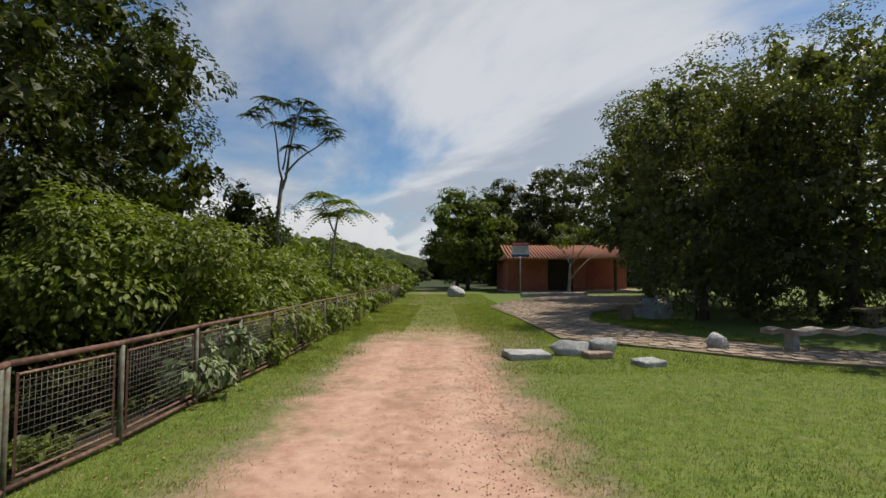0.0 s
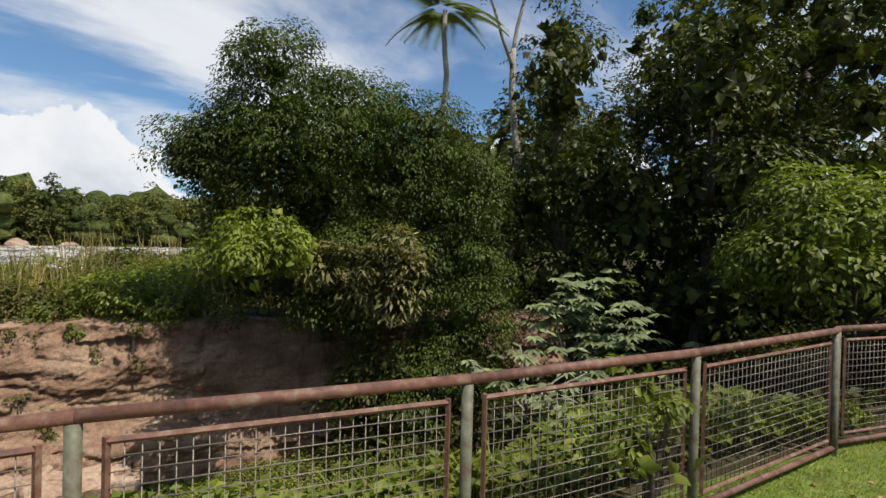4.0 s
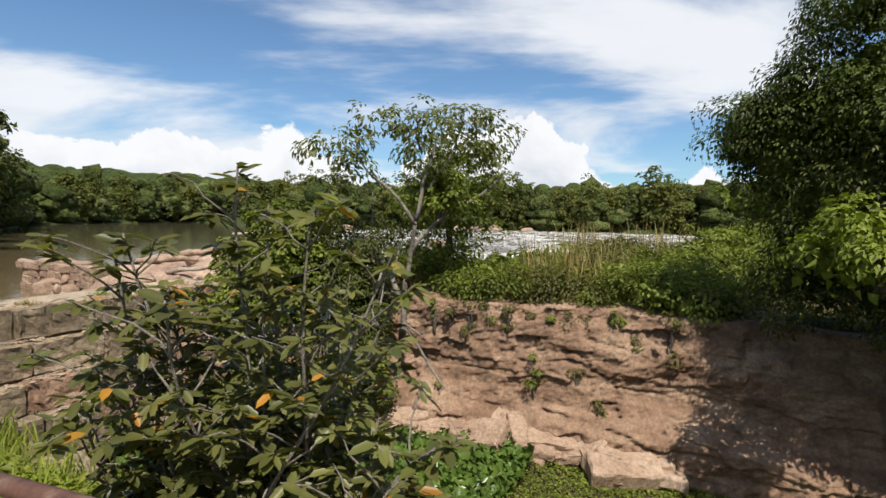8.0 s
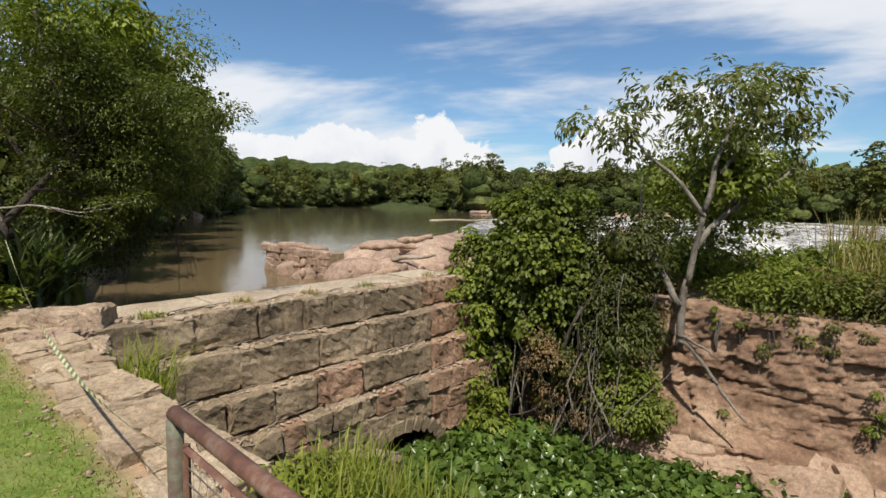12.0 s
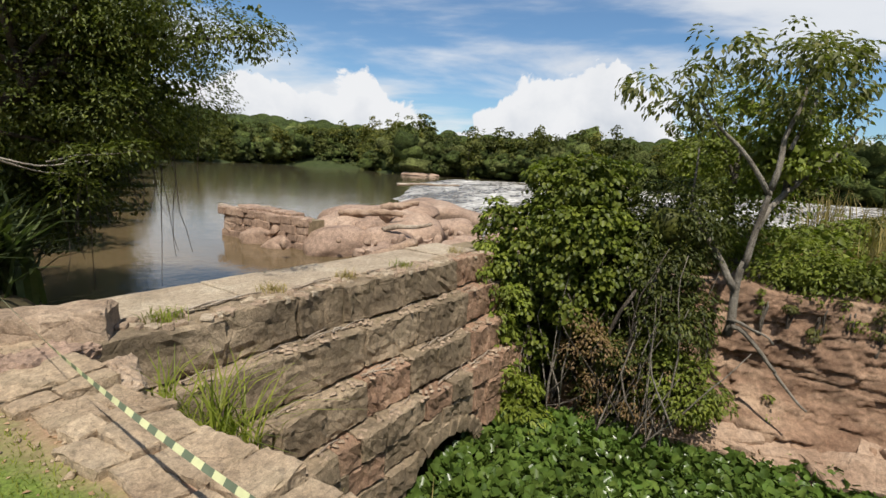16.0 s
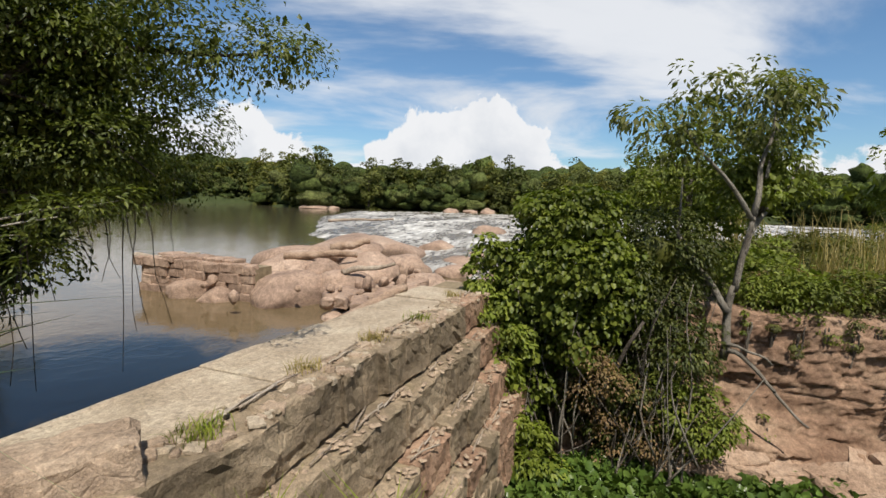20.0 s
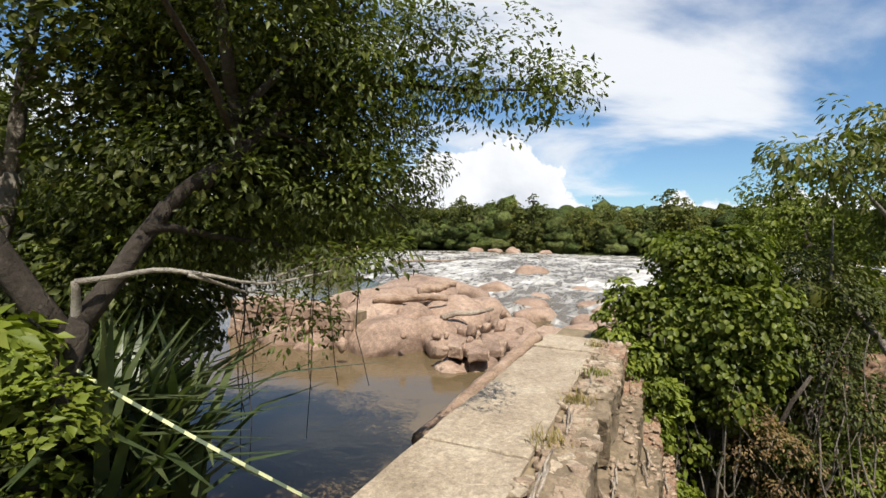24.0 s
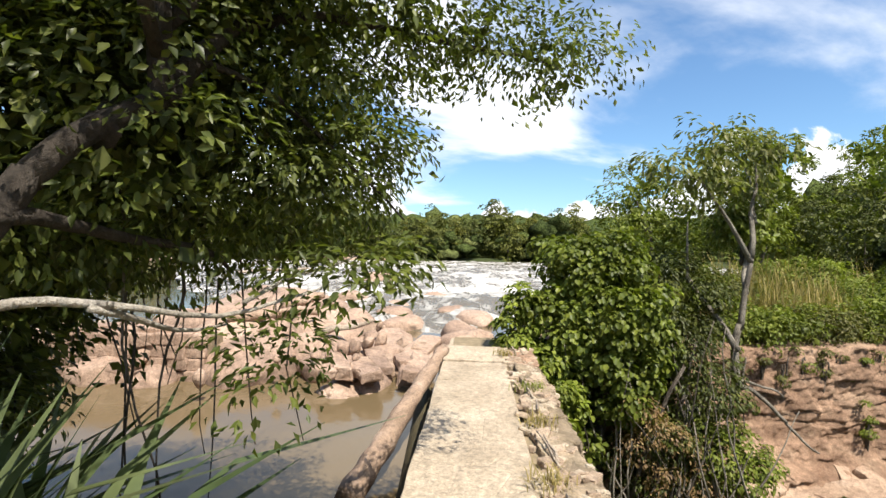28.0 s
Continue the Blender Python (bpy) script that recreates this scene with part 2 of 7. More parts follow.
def ground_mat():
    k = Nodes("ground", 0.95, 0.15)
    x, y = k.axis(0), k.axis(1)
    fine, mid, wide = k.noise(60, 5, 0.7), k.noise(6, 6, 0.65), k.noise(0.7, 5)
    grass = k.ramp(mid, [(0.3, (0.07, 0.10, 0.02)), (0.52, (0.125, 0.17, 0.032)), (0.75, (0.19, 0.205, 0.06))])
    grass = k.mix(1.0, grass, k.ramp(k.noise(45, 5, 0.8), [(0.36, 0.55), (0.62, 1.3)]), "MULTIPLY")
    grass = k.mix(k.ramp(k.noise(1.7, 6, 0.7), [(0.5, 0.0), (0.68, 0.55)]), grass, (0.17, 0.15, 0.065))
    dirt = k.ramp(mid, [(0.3, (0.37, 0.205, 0.14)), (0.52, (0.49, 0.295, 0.205)), (0.75, (0.58, 0.395, 0.29))])
    dirt = k.mix(1.0, dirt, k.ramp(k.noise(130, 4, 0.75), [(0.34, 0.6), (0.64, 1.2)]), "MULTIPLY")
    dirt = k.mix(k.ramp(k.noise(1.1, 6, 0.7), [(0.5, 0.0), (0.68, 0.6)]), dirt, (0.30, 0.155, 0.105))
    gravel = k.ramp(k.noise(34, 4, 0.8), [(0.34, (0.12, 0.095, 0.055)), (0.5, (0.23, 0.175, 0.11)), (0.7, (0.36, 0.28, 0.195))])
    soil = k.ramp(mid, [(0.3, (0.035, 0.028, 0.016)), (0.7, (0.085, 0.07, 0.035))])
    wob = k.math("MULTIPLY", k.math("SUBTRACT", k.noise(1.3, 9, 0.75), 0.5), 1.9)
    off = k.math("ABSOLUTE", k.math("ADD", x, 0.4))
    edge = k.math("ADD", off, wob)
    track = k.math("MULTIPLY", k.ramp(k.math("MULTIPLY", edge, 0.5), [(0.52, 1.0), (0.78, 0.0)]), k.ramp(k.math("ADD", k.math("MULTIPLY", y, 0.02), k.math("MULTIPLY", wob, 0.1)), [(0.22, 1.0), (0.34, 0.1)]))
    side = k.math("ABSOLUTE", k.math("SUBTRACT", edge, 1.35))
    shoulder = k.math("MULTIPLY", k.ramp(side, [(0.15, 1.0), (0.6, 0.0)]), k.ramp(k.noise(0.9, 5), [(0.36, 0.25), (0.6, 0.95)]))
    c = k.mix(shoulder, grass, gravel)
    yard = k.math("ADD", k.math("POWER", k.math("SUBTRACT", x, 1.5), 2.0), k.math("MULTIPLY", k.math("POWER", k.math("SUBTRACT", y, 13.0), 2.0), 0.05))
    c = k.mix(k.ramp(k.math("ADD", yard, wob), [(0.25, 0.8), (0.95, 0.0)]), c, gravel)
    ruts = k.math("ABSOLUTE", k.math("SUBTRACT", k.math("ABSOLUTE", k.math("ADD", x, k.math("ADD", k.math("MULTIPLY", wob, 0.16), 0.42))), 0.62))
    dirt = k.mix(k.math("MULTIPLY", k.ramp(ruts, [(0.10, 0.55), (0.34, 0.0)]), k.ramp(k.noise(2.3, 4), [(0.35, 0.3), (0.6, 1.0)])), dirt, (0.56, 0.37, 0.265))
    dirt = k.mix(k.math("MULTIPLY", k.ramp(k.noise(0.55, 6, 0.7), [(0.52, 0.0), (0.64, 0.6)]), 1.0), dirt, gravel)
    c = k.mix(track, c, dirt)
    bank = k.math("MULTIPLY", k.ramp(k.math("MULTIPLY", k.math("ADD", k.math("ADD", x, 3.2), k.math("MULTIPLY", wob, 0.35)), 0.5), [(0.12, 1.0), (0.28, 0.0)]), k.math("LESS_THAN", y, -8.3))
    c = k.mix(bank, c, k.mix(0.45, dirt, gravel))
    west = k.math("MAXIMUM", k.math("LESS_THAN", x, -3.15), k.math("LESS_THAN", y, -22.0))
    c = k.mix(west, c, soil)
    c = k.mix(k.math("MAXIMUM", k.math("GREATER_THAN", k.math("ABSOLUTE", x), 42.0), k.math("GREATER_THAN", y, 58.0)), c, k.ramp(wide, [(0.3, (0.025, 0.035, 0.012)), (0.7, (0.06, 0.075, 0.025))]))
    h = k.math("ADD", k.math("MULTIPLY", fine, 0.7), k.math("MULTIPLY", mid, 0.5))
    return k.colour(c).bump(h, 0.3, 0.02).mat


def water_mat():
    k = Nodes("river_water", 0.06, 0.5)
    x, y = k.axis(0), k.axis(1)
    rip = k.noise(3.2, 5, 0.6, (1.0, 1.0, 1.0), dist=0.3)
    swell = k.noise(0.55, 4, 0.6)
    far = k.ramp(k.math("MULTIPLY", x, -0.01), [(0.12, 0.0), (0.34, 1.0)])
    c = k.mix(far, (0.125, 0.09, 0.048), (0.085, 0.075, 0.042))
    k.colour(c)
    k.bsdf.inputs["IOR"].default_value = 1.33
    k.bump(k.math("ADD", rip, k.math("MULTIPLY", swell, 2.0)), 0.10, 0.06)
    return k.mat


def foam_mat():
    k = Nodes("rapids_water", 0.35, 0.5)
    f = k.noise(0.85, 9, 0.72, (0.5, 1.5, 1.0), dist=1.2)
    f2 = k.noise(0.16, 4, 0.6, (0.5, 1.4, 1.0))
    s = k.math("ADD", k.math("MULTIPLY", f, 0.75), k.math("MULTIPLY", f2, 0.45))
    m = k.ramp(s, [(0.575, 0.0), (0.74, 1.0)])
    k.colour(k.mix(m, (0.13, 0.105, 0.07), (0.80, 0.78, 0.73)))
    k.link(k.ramp(m, [(0.0, 0.26), (1.0, 0.9)]), k.bsdf.inputs["Roughness"])
    return k.bump(s, 0.5, 0.4).mat


M_GROUND = ground_mat()
M_WATER = water_mat()
M_FOAM = foam_mat()
M_CLIFF = rock_mat("cliff_rock", (0.15, 0.085, 0.052), (0.275, 0.172, 0.112), (0.395, 0.275, 0.185), 1.4, (0.8, 0.8, 2.0), 0.0, 0.75)
M_SLAB = rock_mat("slab_rock", (0.22, 0.14, 0.095), (0.35, 0.24, 0.165), (0.45, 0.33, 0.24), 1.2, (1, 1, 1.5))
M_PEBBLE = plain("reddish_pebble", (0.36, 0.22, 0.155), 0.9, 0.45, 25, 0.2)
M_LOG = rock_mat("wet_log", (0.20, 0.135, 0.09), (0.36, 0.25, 0.175), (0.48, 0.36, 0.27), 2.5, (1, 1, 1))
M_BOULDER = rock_mat("boulder_rock", (0.20, 0.135, 0.10), (0.34, 0.235, 0.17), (0.44, 0.325, 0.245), 0.8, (1, 1, 1.5))
M_STONE = rock_mat("dam_stone", (0.15, 0.115, 0.075), (0.29, 0.22, 0.145), (0.42, 0.325, 0.22), 1.3, (1, 1, 1), 0.3, 0.6)
M_RED_STONE = rock_mat("red_dam_stone", (0.19, 0.115, 0.075), (0.335, 0.21, 0.138), (0.45, 0.305, 0.205), 2.0, (1, 1, 1), 0.3, 0.5)
M_MORTAR = plain("mortar", (0.221, 0.170, 0.104), 0.95, 0.3, 9, 0.6)
M_CONCRETE = rock_mat("walkway_concrete", (0.31, 0.245, 0.17), (0.42, 0.338, 0.243), (0.51, 0.43, 0.32), 1.5, (1, 1, 1))
M_GRANITE = rock_mat("grey_granite", (0.30, 0.285, 0.26), (0.45, 0.435, 0.405), (0.60, 0.585, 0.55), 2.5, (1, 1, 1))
M_RUST = Nodes("rusty_paint", 0.65, 0.3)
_n = M_RUST.noise(14, 7, 0.7)
M_RUST.colour(M_RUST.ramp(_n, [(0.35, (0.075, 0.04, 0.03)), (0.52, (0.145, 0.07, 0.048)), (0.68, (0.21, 0.155, 0.115))]))
M_RUST = M_RUST.bump(_n, 0.3, 0.004).mat
M_POST = Nodes("weathered_green_paint", 0.6, 0.3)
_n = M_POST.noise(11, 7, 0.7)
M_POST.colour(M_POST.ramp(_n, [(0.38, (0.085, 0.05, 0.035)), (0.5, (0.10, 0.10, 0.065)), (0.72, (0.175, 0.185, 0.13))]))
M_POST = M_POST.bump(_n, 0.3, 0.004).mat
M_WIRE = plain("galvanised_wire", (0.24, 0.21, 0.17), 0.55, 0.3, 30, 0.1, 0.5)
M_BARK = rock_mat("bark", (0.05, 0.04, 0.03), (0.10, 0.082, 0.065), (0.21, 0.185, 0.15), 3.0, (1, 1, 0.4))
M_BARK_PALE = rock_mat("pale_bark", (0.16, 0.135, 0.105), (0.31, 0.275, 0.225), (0.46, 0.42, 0.36), 3.0, (1, 1, 0.5))
M_BARK_TAN = rock_mat("tan_bark", (0.11, 0.09, 0.07), (0.20, 0.175, 0.14), (0.30, 0.27, 0.225), 3.0, (1, 1, 0.5))
M_DRIFT = rock_mat("driftwood", (0.20, 0.15, 0.11), (0.36, 0.29, 0.22), (0.50, 0.43, 0.35), 2.0, (1, 1, 1))
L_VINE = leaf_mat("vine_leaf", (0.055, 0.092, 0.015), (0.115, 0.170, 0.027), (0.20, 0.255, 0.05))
# dark green; on shaded plants it also puts their shade into the colour
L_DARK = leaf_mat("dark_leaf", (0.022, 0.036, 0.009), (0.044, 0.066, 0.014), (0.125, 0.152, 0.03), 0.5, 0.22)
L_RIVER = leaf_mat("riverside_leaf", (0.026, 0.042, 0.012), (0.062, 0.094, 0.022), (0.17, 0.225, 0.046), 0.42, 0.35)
L_SMOTHER = leaf_mat("smothering_vine_leaf", (0.022, 0.042, 0.008), (0.048, 0.082, 0.013), (0.11, 0.155, 0.026), 0.55, 0.22)
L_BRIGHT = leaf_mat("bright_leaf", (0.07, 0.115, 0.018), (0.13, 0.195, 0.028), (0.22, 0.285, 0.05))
L_SHRUB = leaf_mat("shrub_leaf", (0.046, 0.062, 0.02), (0.088, 0.112, 0.034), (0.165, 0.185, 0.06), 0.36, 0.32, (0.42, 0.20, 0.03))
L_GREY = leaf_mat("grey_green_leaf", (0.09, 0.11, 0.045), (0.15, 0.175, 0.07), (0.24, 0.26, 0.12))
L_SLENDER = leaf_mat("slender_tree_leaf", (0.05, 0.075, 0.022), (0.10, 0.135, 0.04), (0.21, 0.23, 0.10), 0.45, 0.35)
L_SILVER = leaf_mat("silvery_leaf", (0.09, 0.14, 0.07), (0.15, 0.22, 0.11), (0.24, 0.31, 0.17), 0.5, 0.2)
L_SCRUB = leaf_mat("scrub_leaf", (0.042, 0.056, 0.016), (0.08, 0.10, 0.027), (0.16, 0.17, 0.058), 0.55, 0.28)
L_THICKET = leaf_mat("thicket_leaf", (0.035, 0.06, 0.011), (0.085, 0.13, 0.02), (0.20, 0.26, 0.045), 0.45, 0.3)
L_LAWN = leaf_mat("lawn_tree_leaf", (0.045, 0.062, 0.026), (0.085, 0.11, 0.046), (0.17, 0.195, 0.085), 0.4, 0.4)
L_DRY = leaf_mat("dry_vine_leaf", (0.10, 0.07, 0.04), (0.20, 0.155, 0.08), (0.22, 0.22, 0.08))
L_HYA = leaf_mat("hyacinth_leaf", (0.03, 0.068, 0.015), (0.062, 0.122, 0.024), (0.125, 0.20, 0.045), 0.28, 0.15)
M_CANOPY = canopy_mat()
L_FAR = leaf_mat("far_leaf", (0.05, 0.07, 0.02), (0.085, 0.115, 0.032), (0.135, 0.165, 0.05), 0.6, 0.2, None, True)
L_LITTER = leaf_mat("dry_litter", (0.16, 0.11, 0.06), (0.30, 0.23, 0.14), (0.48, 0.41, 0.29), 0.7, 0.1)
L_GRASS = leaf_mat("grass_blade", (0.09, 0.14, 0.02), (0.16, 0.225, 0.034), (0.26, 0.30, 0.065), 0.5, 0.4)
L_REED = leaf_mat("reed_blade", (0.028, 0.055, 0.024), (0.062, 0.102, 0.045), (0.14, 0.185, 0.085), 0.33, 0.25)
L_DRYGRASS = leaf_mat("dry_grass_blade", (0.14, 0.15, 0.05), (0.24, 0.23, 0.09), (0.36, 0.33, 0.16), 0.6, 0.3)
M_BRICK = plain("red_brick_wall", (0.34, 0.115, 0.075), 0.85, 0.2, 16, 0.4)
M_TILE = plain("clay_roof_tile", (0.36, 0.16, 0.095), 0.8, 0.35, 9, 0.4)
M_DARKWOOD = plain("dark_timber", (0.06, 0.045, 0.035), 0.8, 0.3, 14, 0.3)
M_WHITE = plain("white_sign_paint", (0.75, 0.75, 0.73), 0.5, 0.05, 20, 0.05)
M_SIGNRED = plain("red_sign_paint", (0.55, 0.06, 0.05), 0.5, 0.08, 20, 0.05)
M_SIGNBLUE = plain("blue_sign_paint", (0.05, 0.09, 0.30), 0.5, 0.08, 20, 0.05)
M_STEEL = plain("grey_steel", (0.32, 0.32, 0.31), 0.5, 0.15, 20, 0.1, 0.6)
M_PAVE = rock_mat("paving_stone", (0.263, 0.190, 0.131), (0.378, 0.280, 0.196), (0.483, 0.375, 0.270), 1.8, (1, 1, 1))
M_KERB = rock_mat("kerb_stone", (0.263, 0.185, 0.117), (0.389, 0.290, 0.191), (0.493, 0.385, 0.261), 1.6, (1, 1, 1), 0.25)
M_BARK_DARK = rock_mat("dark_bark", (0.02, 0.016, 0.012), (0.042, 0.033, 0.025), (0.085, 0.07, 0.055), 3.0, (1, 1, 0.4))
M_YELLOW = plain("yellow_tape", (0.50, 0.51, 0.28), 0.45, 0.08, 30, 0.05)
M_BLACK = plain("black_tape", (0.11, 0.135, 0.085), 0.45, 0.1, 30, 0.05)

# ---- mesh helpers ----
RNG = np.random.default_rng(7)


def mesh_of(name, verts, faces, mat, smooth=False):
    me = bpy.data.meshes.new(name)
    me.from_pydata(np.asarray(verts, float).tolist() if not isinstance(verts, list) else verts, [], faces if isinstance(faces, list) else faces.tolist())
    me.materials.append(mat)
    if smooth:
        me.polygons.foreach_set("use_smooth", np.ones(len(me.polygons), bool))
    me.update()
    return me


def quick_mesh(name, verts, tris, mat, smooth=False):
    """A mesh from arrays of vertices (n, 3) and triangles (m, 3)."""
    me = bpy.data.meshes.new(name)
    me.vertices.add(len(verts))
    me.vertices.foreach_set("co", np.ascontiguousarray(verts, np.float32).ravel())
    m = len(tris)
    me.loops.add(m * 3)
    me.loops.foreach_set("vertex_index", np.ascontiguousarray(tris, np.int32).ravel())
    me.polygons.add(m)
    me.polygons.foreach_set("loop_start", np.arange(0, m * 3, 3, dtype=np.int32))
    me.materials.append(mat)
    me.update(calc_edges=True)
    if smooth:
        me.polygons.foreach_set("use_smooth", np.ones(m, bool))
    return me


def thing(name, label, category, at=(0, 0, 0), group="", kind=""):
    ob = new(name)
    ob.location = at
    ob.empty_display_size = 0.2
    return tagged(ob, label, category, group, kind)


def part(name, data, mat=None, parent=None, label=""):
    """Links a mesh (or a bmesh) as one object under a thing or a part; coordinates are the parent's own."""
    if isinstance(data, bmesh.types.BMesh):
        me = bpy.data.meshes.new(name)
        data.to_mesh(me)
        data.free()
        data = me
    if mat and not data.materials:
        data.materials.append(mat)
    ob = new(name, data)
    if parent:
        ob.parent = parent
    if label:
        ob["label"] = label
    return ob


def shade(bm):
    for f in bm.faces:
        f.smooth = True
    return bm


def unit(v):
    return v / np.maximum(np.linalg.norm(v, axis=-1, keepdims=True), 1e-9)


def leaf_arrays(c, d, n, length, width, fold=0.25, rounded=False):
    """Folded leaves at the points c, pointing along d, facing n: verts and tris."""
    d = unit(d)
    s = unit(np.cross(d, n))
    n = np.cross(s, d)
    length, width = np.broadcast_to(length, len(c))[:, None], np.broadcast_to(width, len(c))[:, None]
    if rounded:
        spec = ((0, 0, 0), (0.3, 0.5, fold), (0.75, 0.42, fold * 0.6), (1, 0, -0.1), (0.75, -0.42, fold * 0.6), (0.3, -0.5, fold))
        idx = np.array(((0, 2, 1), (0, 3, 2), (0, 4, 3), (0, 5, 4)))
    else:
        spec = ((0, 0, 0), (0.42, 0.5, fold), (1, 0, -0.12), (0.42, -0.5, fold))
        idx = np.array(((0, 2, 1), (0, 3, 2)))
    v = np.stack([c + d * length * a + s * width * b + n * width * h for a, b, h in spec], 1)
    k = len(spec)
    t = (np.arange(len(c)) * k)[:, None, None] + idx[None]
    return v.reshape(-1, 3), t.reshape(-1, 3)


def lumpy(points, seed, freq=1.0):
    """A cheap smooth noise in -1..1 for unit directions."""
    r = np.random.default_rng(seed)
    out = np.zeros(len(points))
    for k in range(7):
        w = r.normal(size=3) * freq * (1.5 + 0.9 * k)
        out += np.sin(points @ w + r.uniform(0, 6.3)) / (1 + 0.55 * k)
    return out / 2.6


def on_lobes(n, lobes, r, seed, low=-1.0):
    """Points on the surface of a union of lobes (x, y, z, rx, ry, rz), with outward directions."""
    lobes = np.asarray(lobes, float)
    area = (lobes[:, 3] * lobes[:, 4] + lobes[:, 4] * lobes[:, 5] + lobes[:, 3] * lobes[:, 5])
    pick = r.choice(len(lobes), int(n * 2.4) + 8, p=area / area.sum())
    u = unit(r.normal(size=(len(pick), 3)))
    u[:, 2] = np.where(u[:, 2] < low, -u[:, 2], u[:, 2])
    rad = 1.0 + 0.16 * lumpy(u + lobes[pick, :3] * 0.7, seed + 1, 1.5)
    p = lobes[pick, :3] + u * rad[:, None] * lobes[pick, 3:6]
    inside = np.zeros(len(p), bool)
    for i, l in enumerate(lobes):
        q = (p - l[:3]) / l[3:6]
        inside |= ((q * q).sum(1) < 0.62) & (pick != i)
    keep = ~inside
    return p[keep][:n], u[keep][:n]


def lumps():
    """Eight finer and eight coarse uneven crown shapes of radius about 1."""
    out = []
    for i in range(16):
        bm = bmesh.new()
        bmesh.ops.create_icosphere(bm, subdivisions=2 if i < 8 else 1, radius=1.0)
        bm.verts.ensure_lookup_table()
        p = np.array([v.co[:] for v in bm.verts])
        t = np.array([[v.index for v in f.verts] for f in bm.faces])
        bm.free()
        k = [0.92 + 0.5 * noise.noise(Vector(q) * 1.9 + Vector((i * 5.0, 0, 0))) + 0.32 * noise.noise(Vector(q) * 4.5 + Vector((0, i * 5.0, 0))) for q in p]
        out.append((p * np.array(k)[:, None], t))
    return out


LUMPS = lumps()


def leaf_cloud(n, lobes, size, seed, droop=0.35, aspect=0.5, clump=0.4, per=55, fill=0.22, rounded=False, low=-1.0, spread=0.25, core=0.0):
    """Leaves in clumps over a union of lobes, with coarser leaves inside that close the crown."""
    r = np.random.default_rng(seed + 5)
    k = max(4, int(n * (1 - fill) / per))
    c, cu = on_lobes(k, lobes, r, seed, low)
    k = len(c)
    cr = clump * np.clip(np.exp(r.normal(size=k) * 0.42), 0.45, 2.1)
    c = c + cu * (cr * r.uniform(-0.5, 0.5, k))[:, None]
    which = r.choice(k, int(n * (1 - fill)), p=cr ** 2 / (cr ** 2).sum())
    u = unit(r.normal(size=(len(which), 3)) + 0.65 * cu[which] + np.array((0, 0, 0.6)))
    rad = cr[which] * (1 - 0.34 * r.random(len(which)) ** 1.6) * (1 + 0.22 * lumpy(u + c[which], seed + 3, 2.2))
    p = c[which] + u * rad[:, None] * np.array((1, 1, 0.62))
    m = len(p)
    d = unit(0.6 * u + 0.45 * cu[which] + 0.55 * unit(r.normal(size=(m, 3))) + np.array((0, 0, -droop)))
    nn = unit(u * np.array((1.0, 1.0, 1.3)) + np.array((0, 0, 0.4)) + 0.27 * r.normal(size=(m, 3)))
    d = unit(d - 0.85 * (d * nn).sum(1)[:, None] * nn)
    ln = size * r.uniform(1 - spread, 1 + 1.6 * spread, m)
    arr = [leaf_arrays(p, d, nn, ln, ln * aspect, rounded=rounded)]
    if fill:
        q, qu = on_lobes(int(n * fill * 0.36), lobes, r, seed + 9, low)
        cen = np.asarray(lobes, float)[:, :3].mean(0)
        q = q - qu * clump * r.uniform(1.0, 2.6, len(q))[:, None]
        big = size * (2.6 if fill >= 0.25 else 1.7) * r.uniform(0.7, 1.3, len(q))
        arr.append(leaf_arrays(q, unit(r.normal(size=q.shape) + np.array((0, 0, -0.8))), unit(qu + 0.4 * r.normal(size=q.shape)), big, big * 0.75))
    if core:
        for i, (a, b, c, i1, j1, k1) in enumerate(lobes[::5]):
            sv, st = LUMPS[(seed + i) % 8]
            arr.append((sv * np.array((i1, j1, k1)) * min(core, 0.5) + np.array((a, b, c)), st))
    return join(arr)


def roughen(lobes, seed, k=4):
    """Boughs of many sizes on the lobes, so that the outline is broken and has hollows."""
    r = np.random.default_rng(seed + 77)
    out = []
    for x, y, z, a, b, c in lobes:
        out.append((x, y, z, a * 0.82, b * 0.82, c * 0.82))
        for u in unit(r.normal(size=(k, 3)) + np.array((0, 0, 0.35))):
            q, f = r.uniform(0.3, 0.55), r.uniform(0.62, 0.95)
            out.append((x + u[0] * a * f, y + u[1] * b * f, z + u[2] * c * f, a * q, b * q, c * q * 0.85))
    return out


def foliage(name, lobes, n, size, mat, seed, parent=None, **kw):
    """The leaves of one crown as one mesh."""
    v, t = leaf_cloud(n, roughen(lobes, seed), size, seed, **kw)
    return part(name, quick_mesh(name, v, t, mat), None, parent)


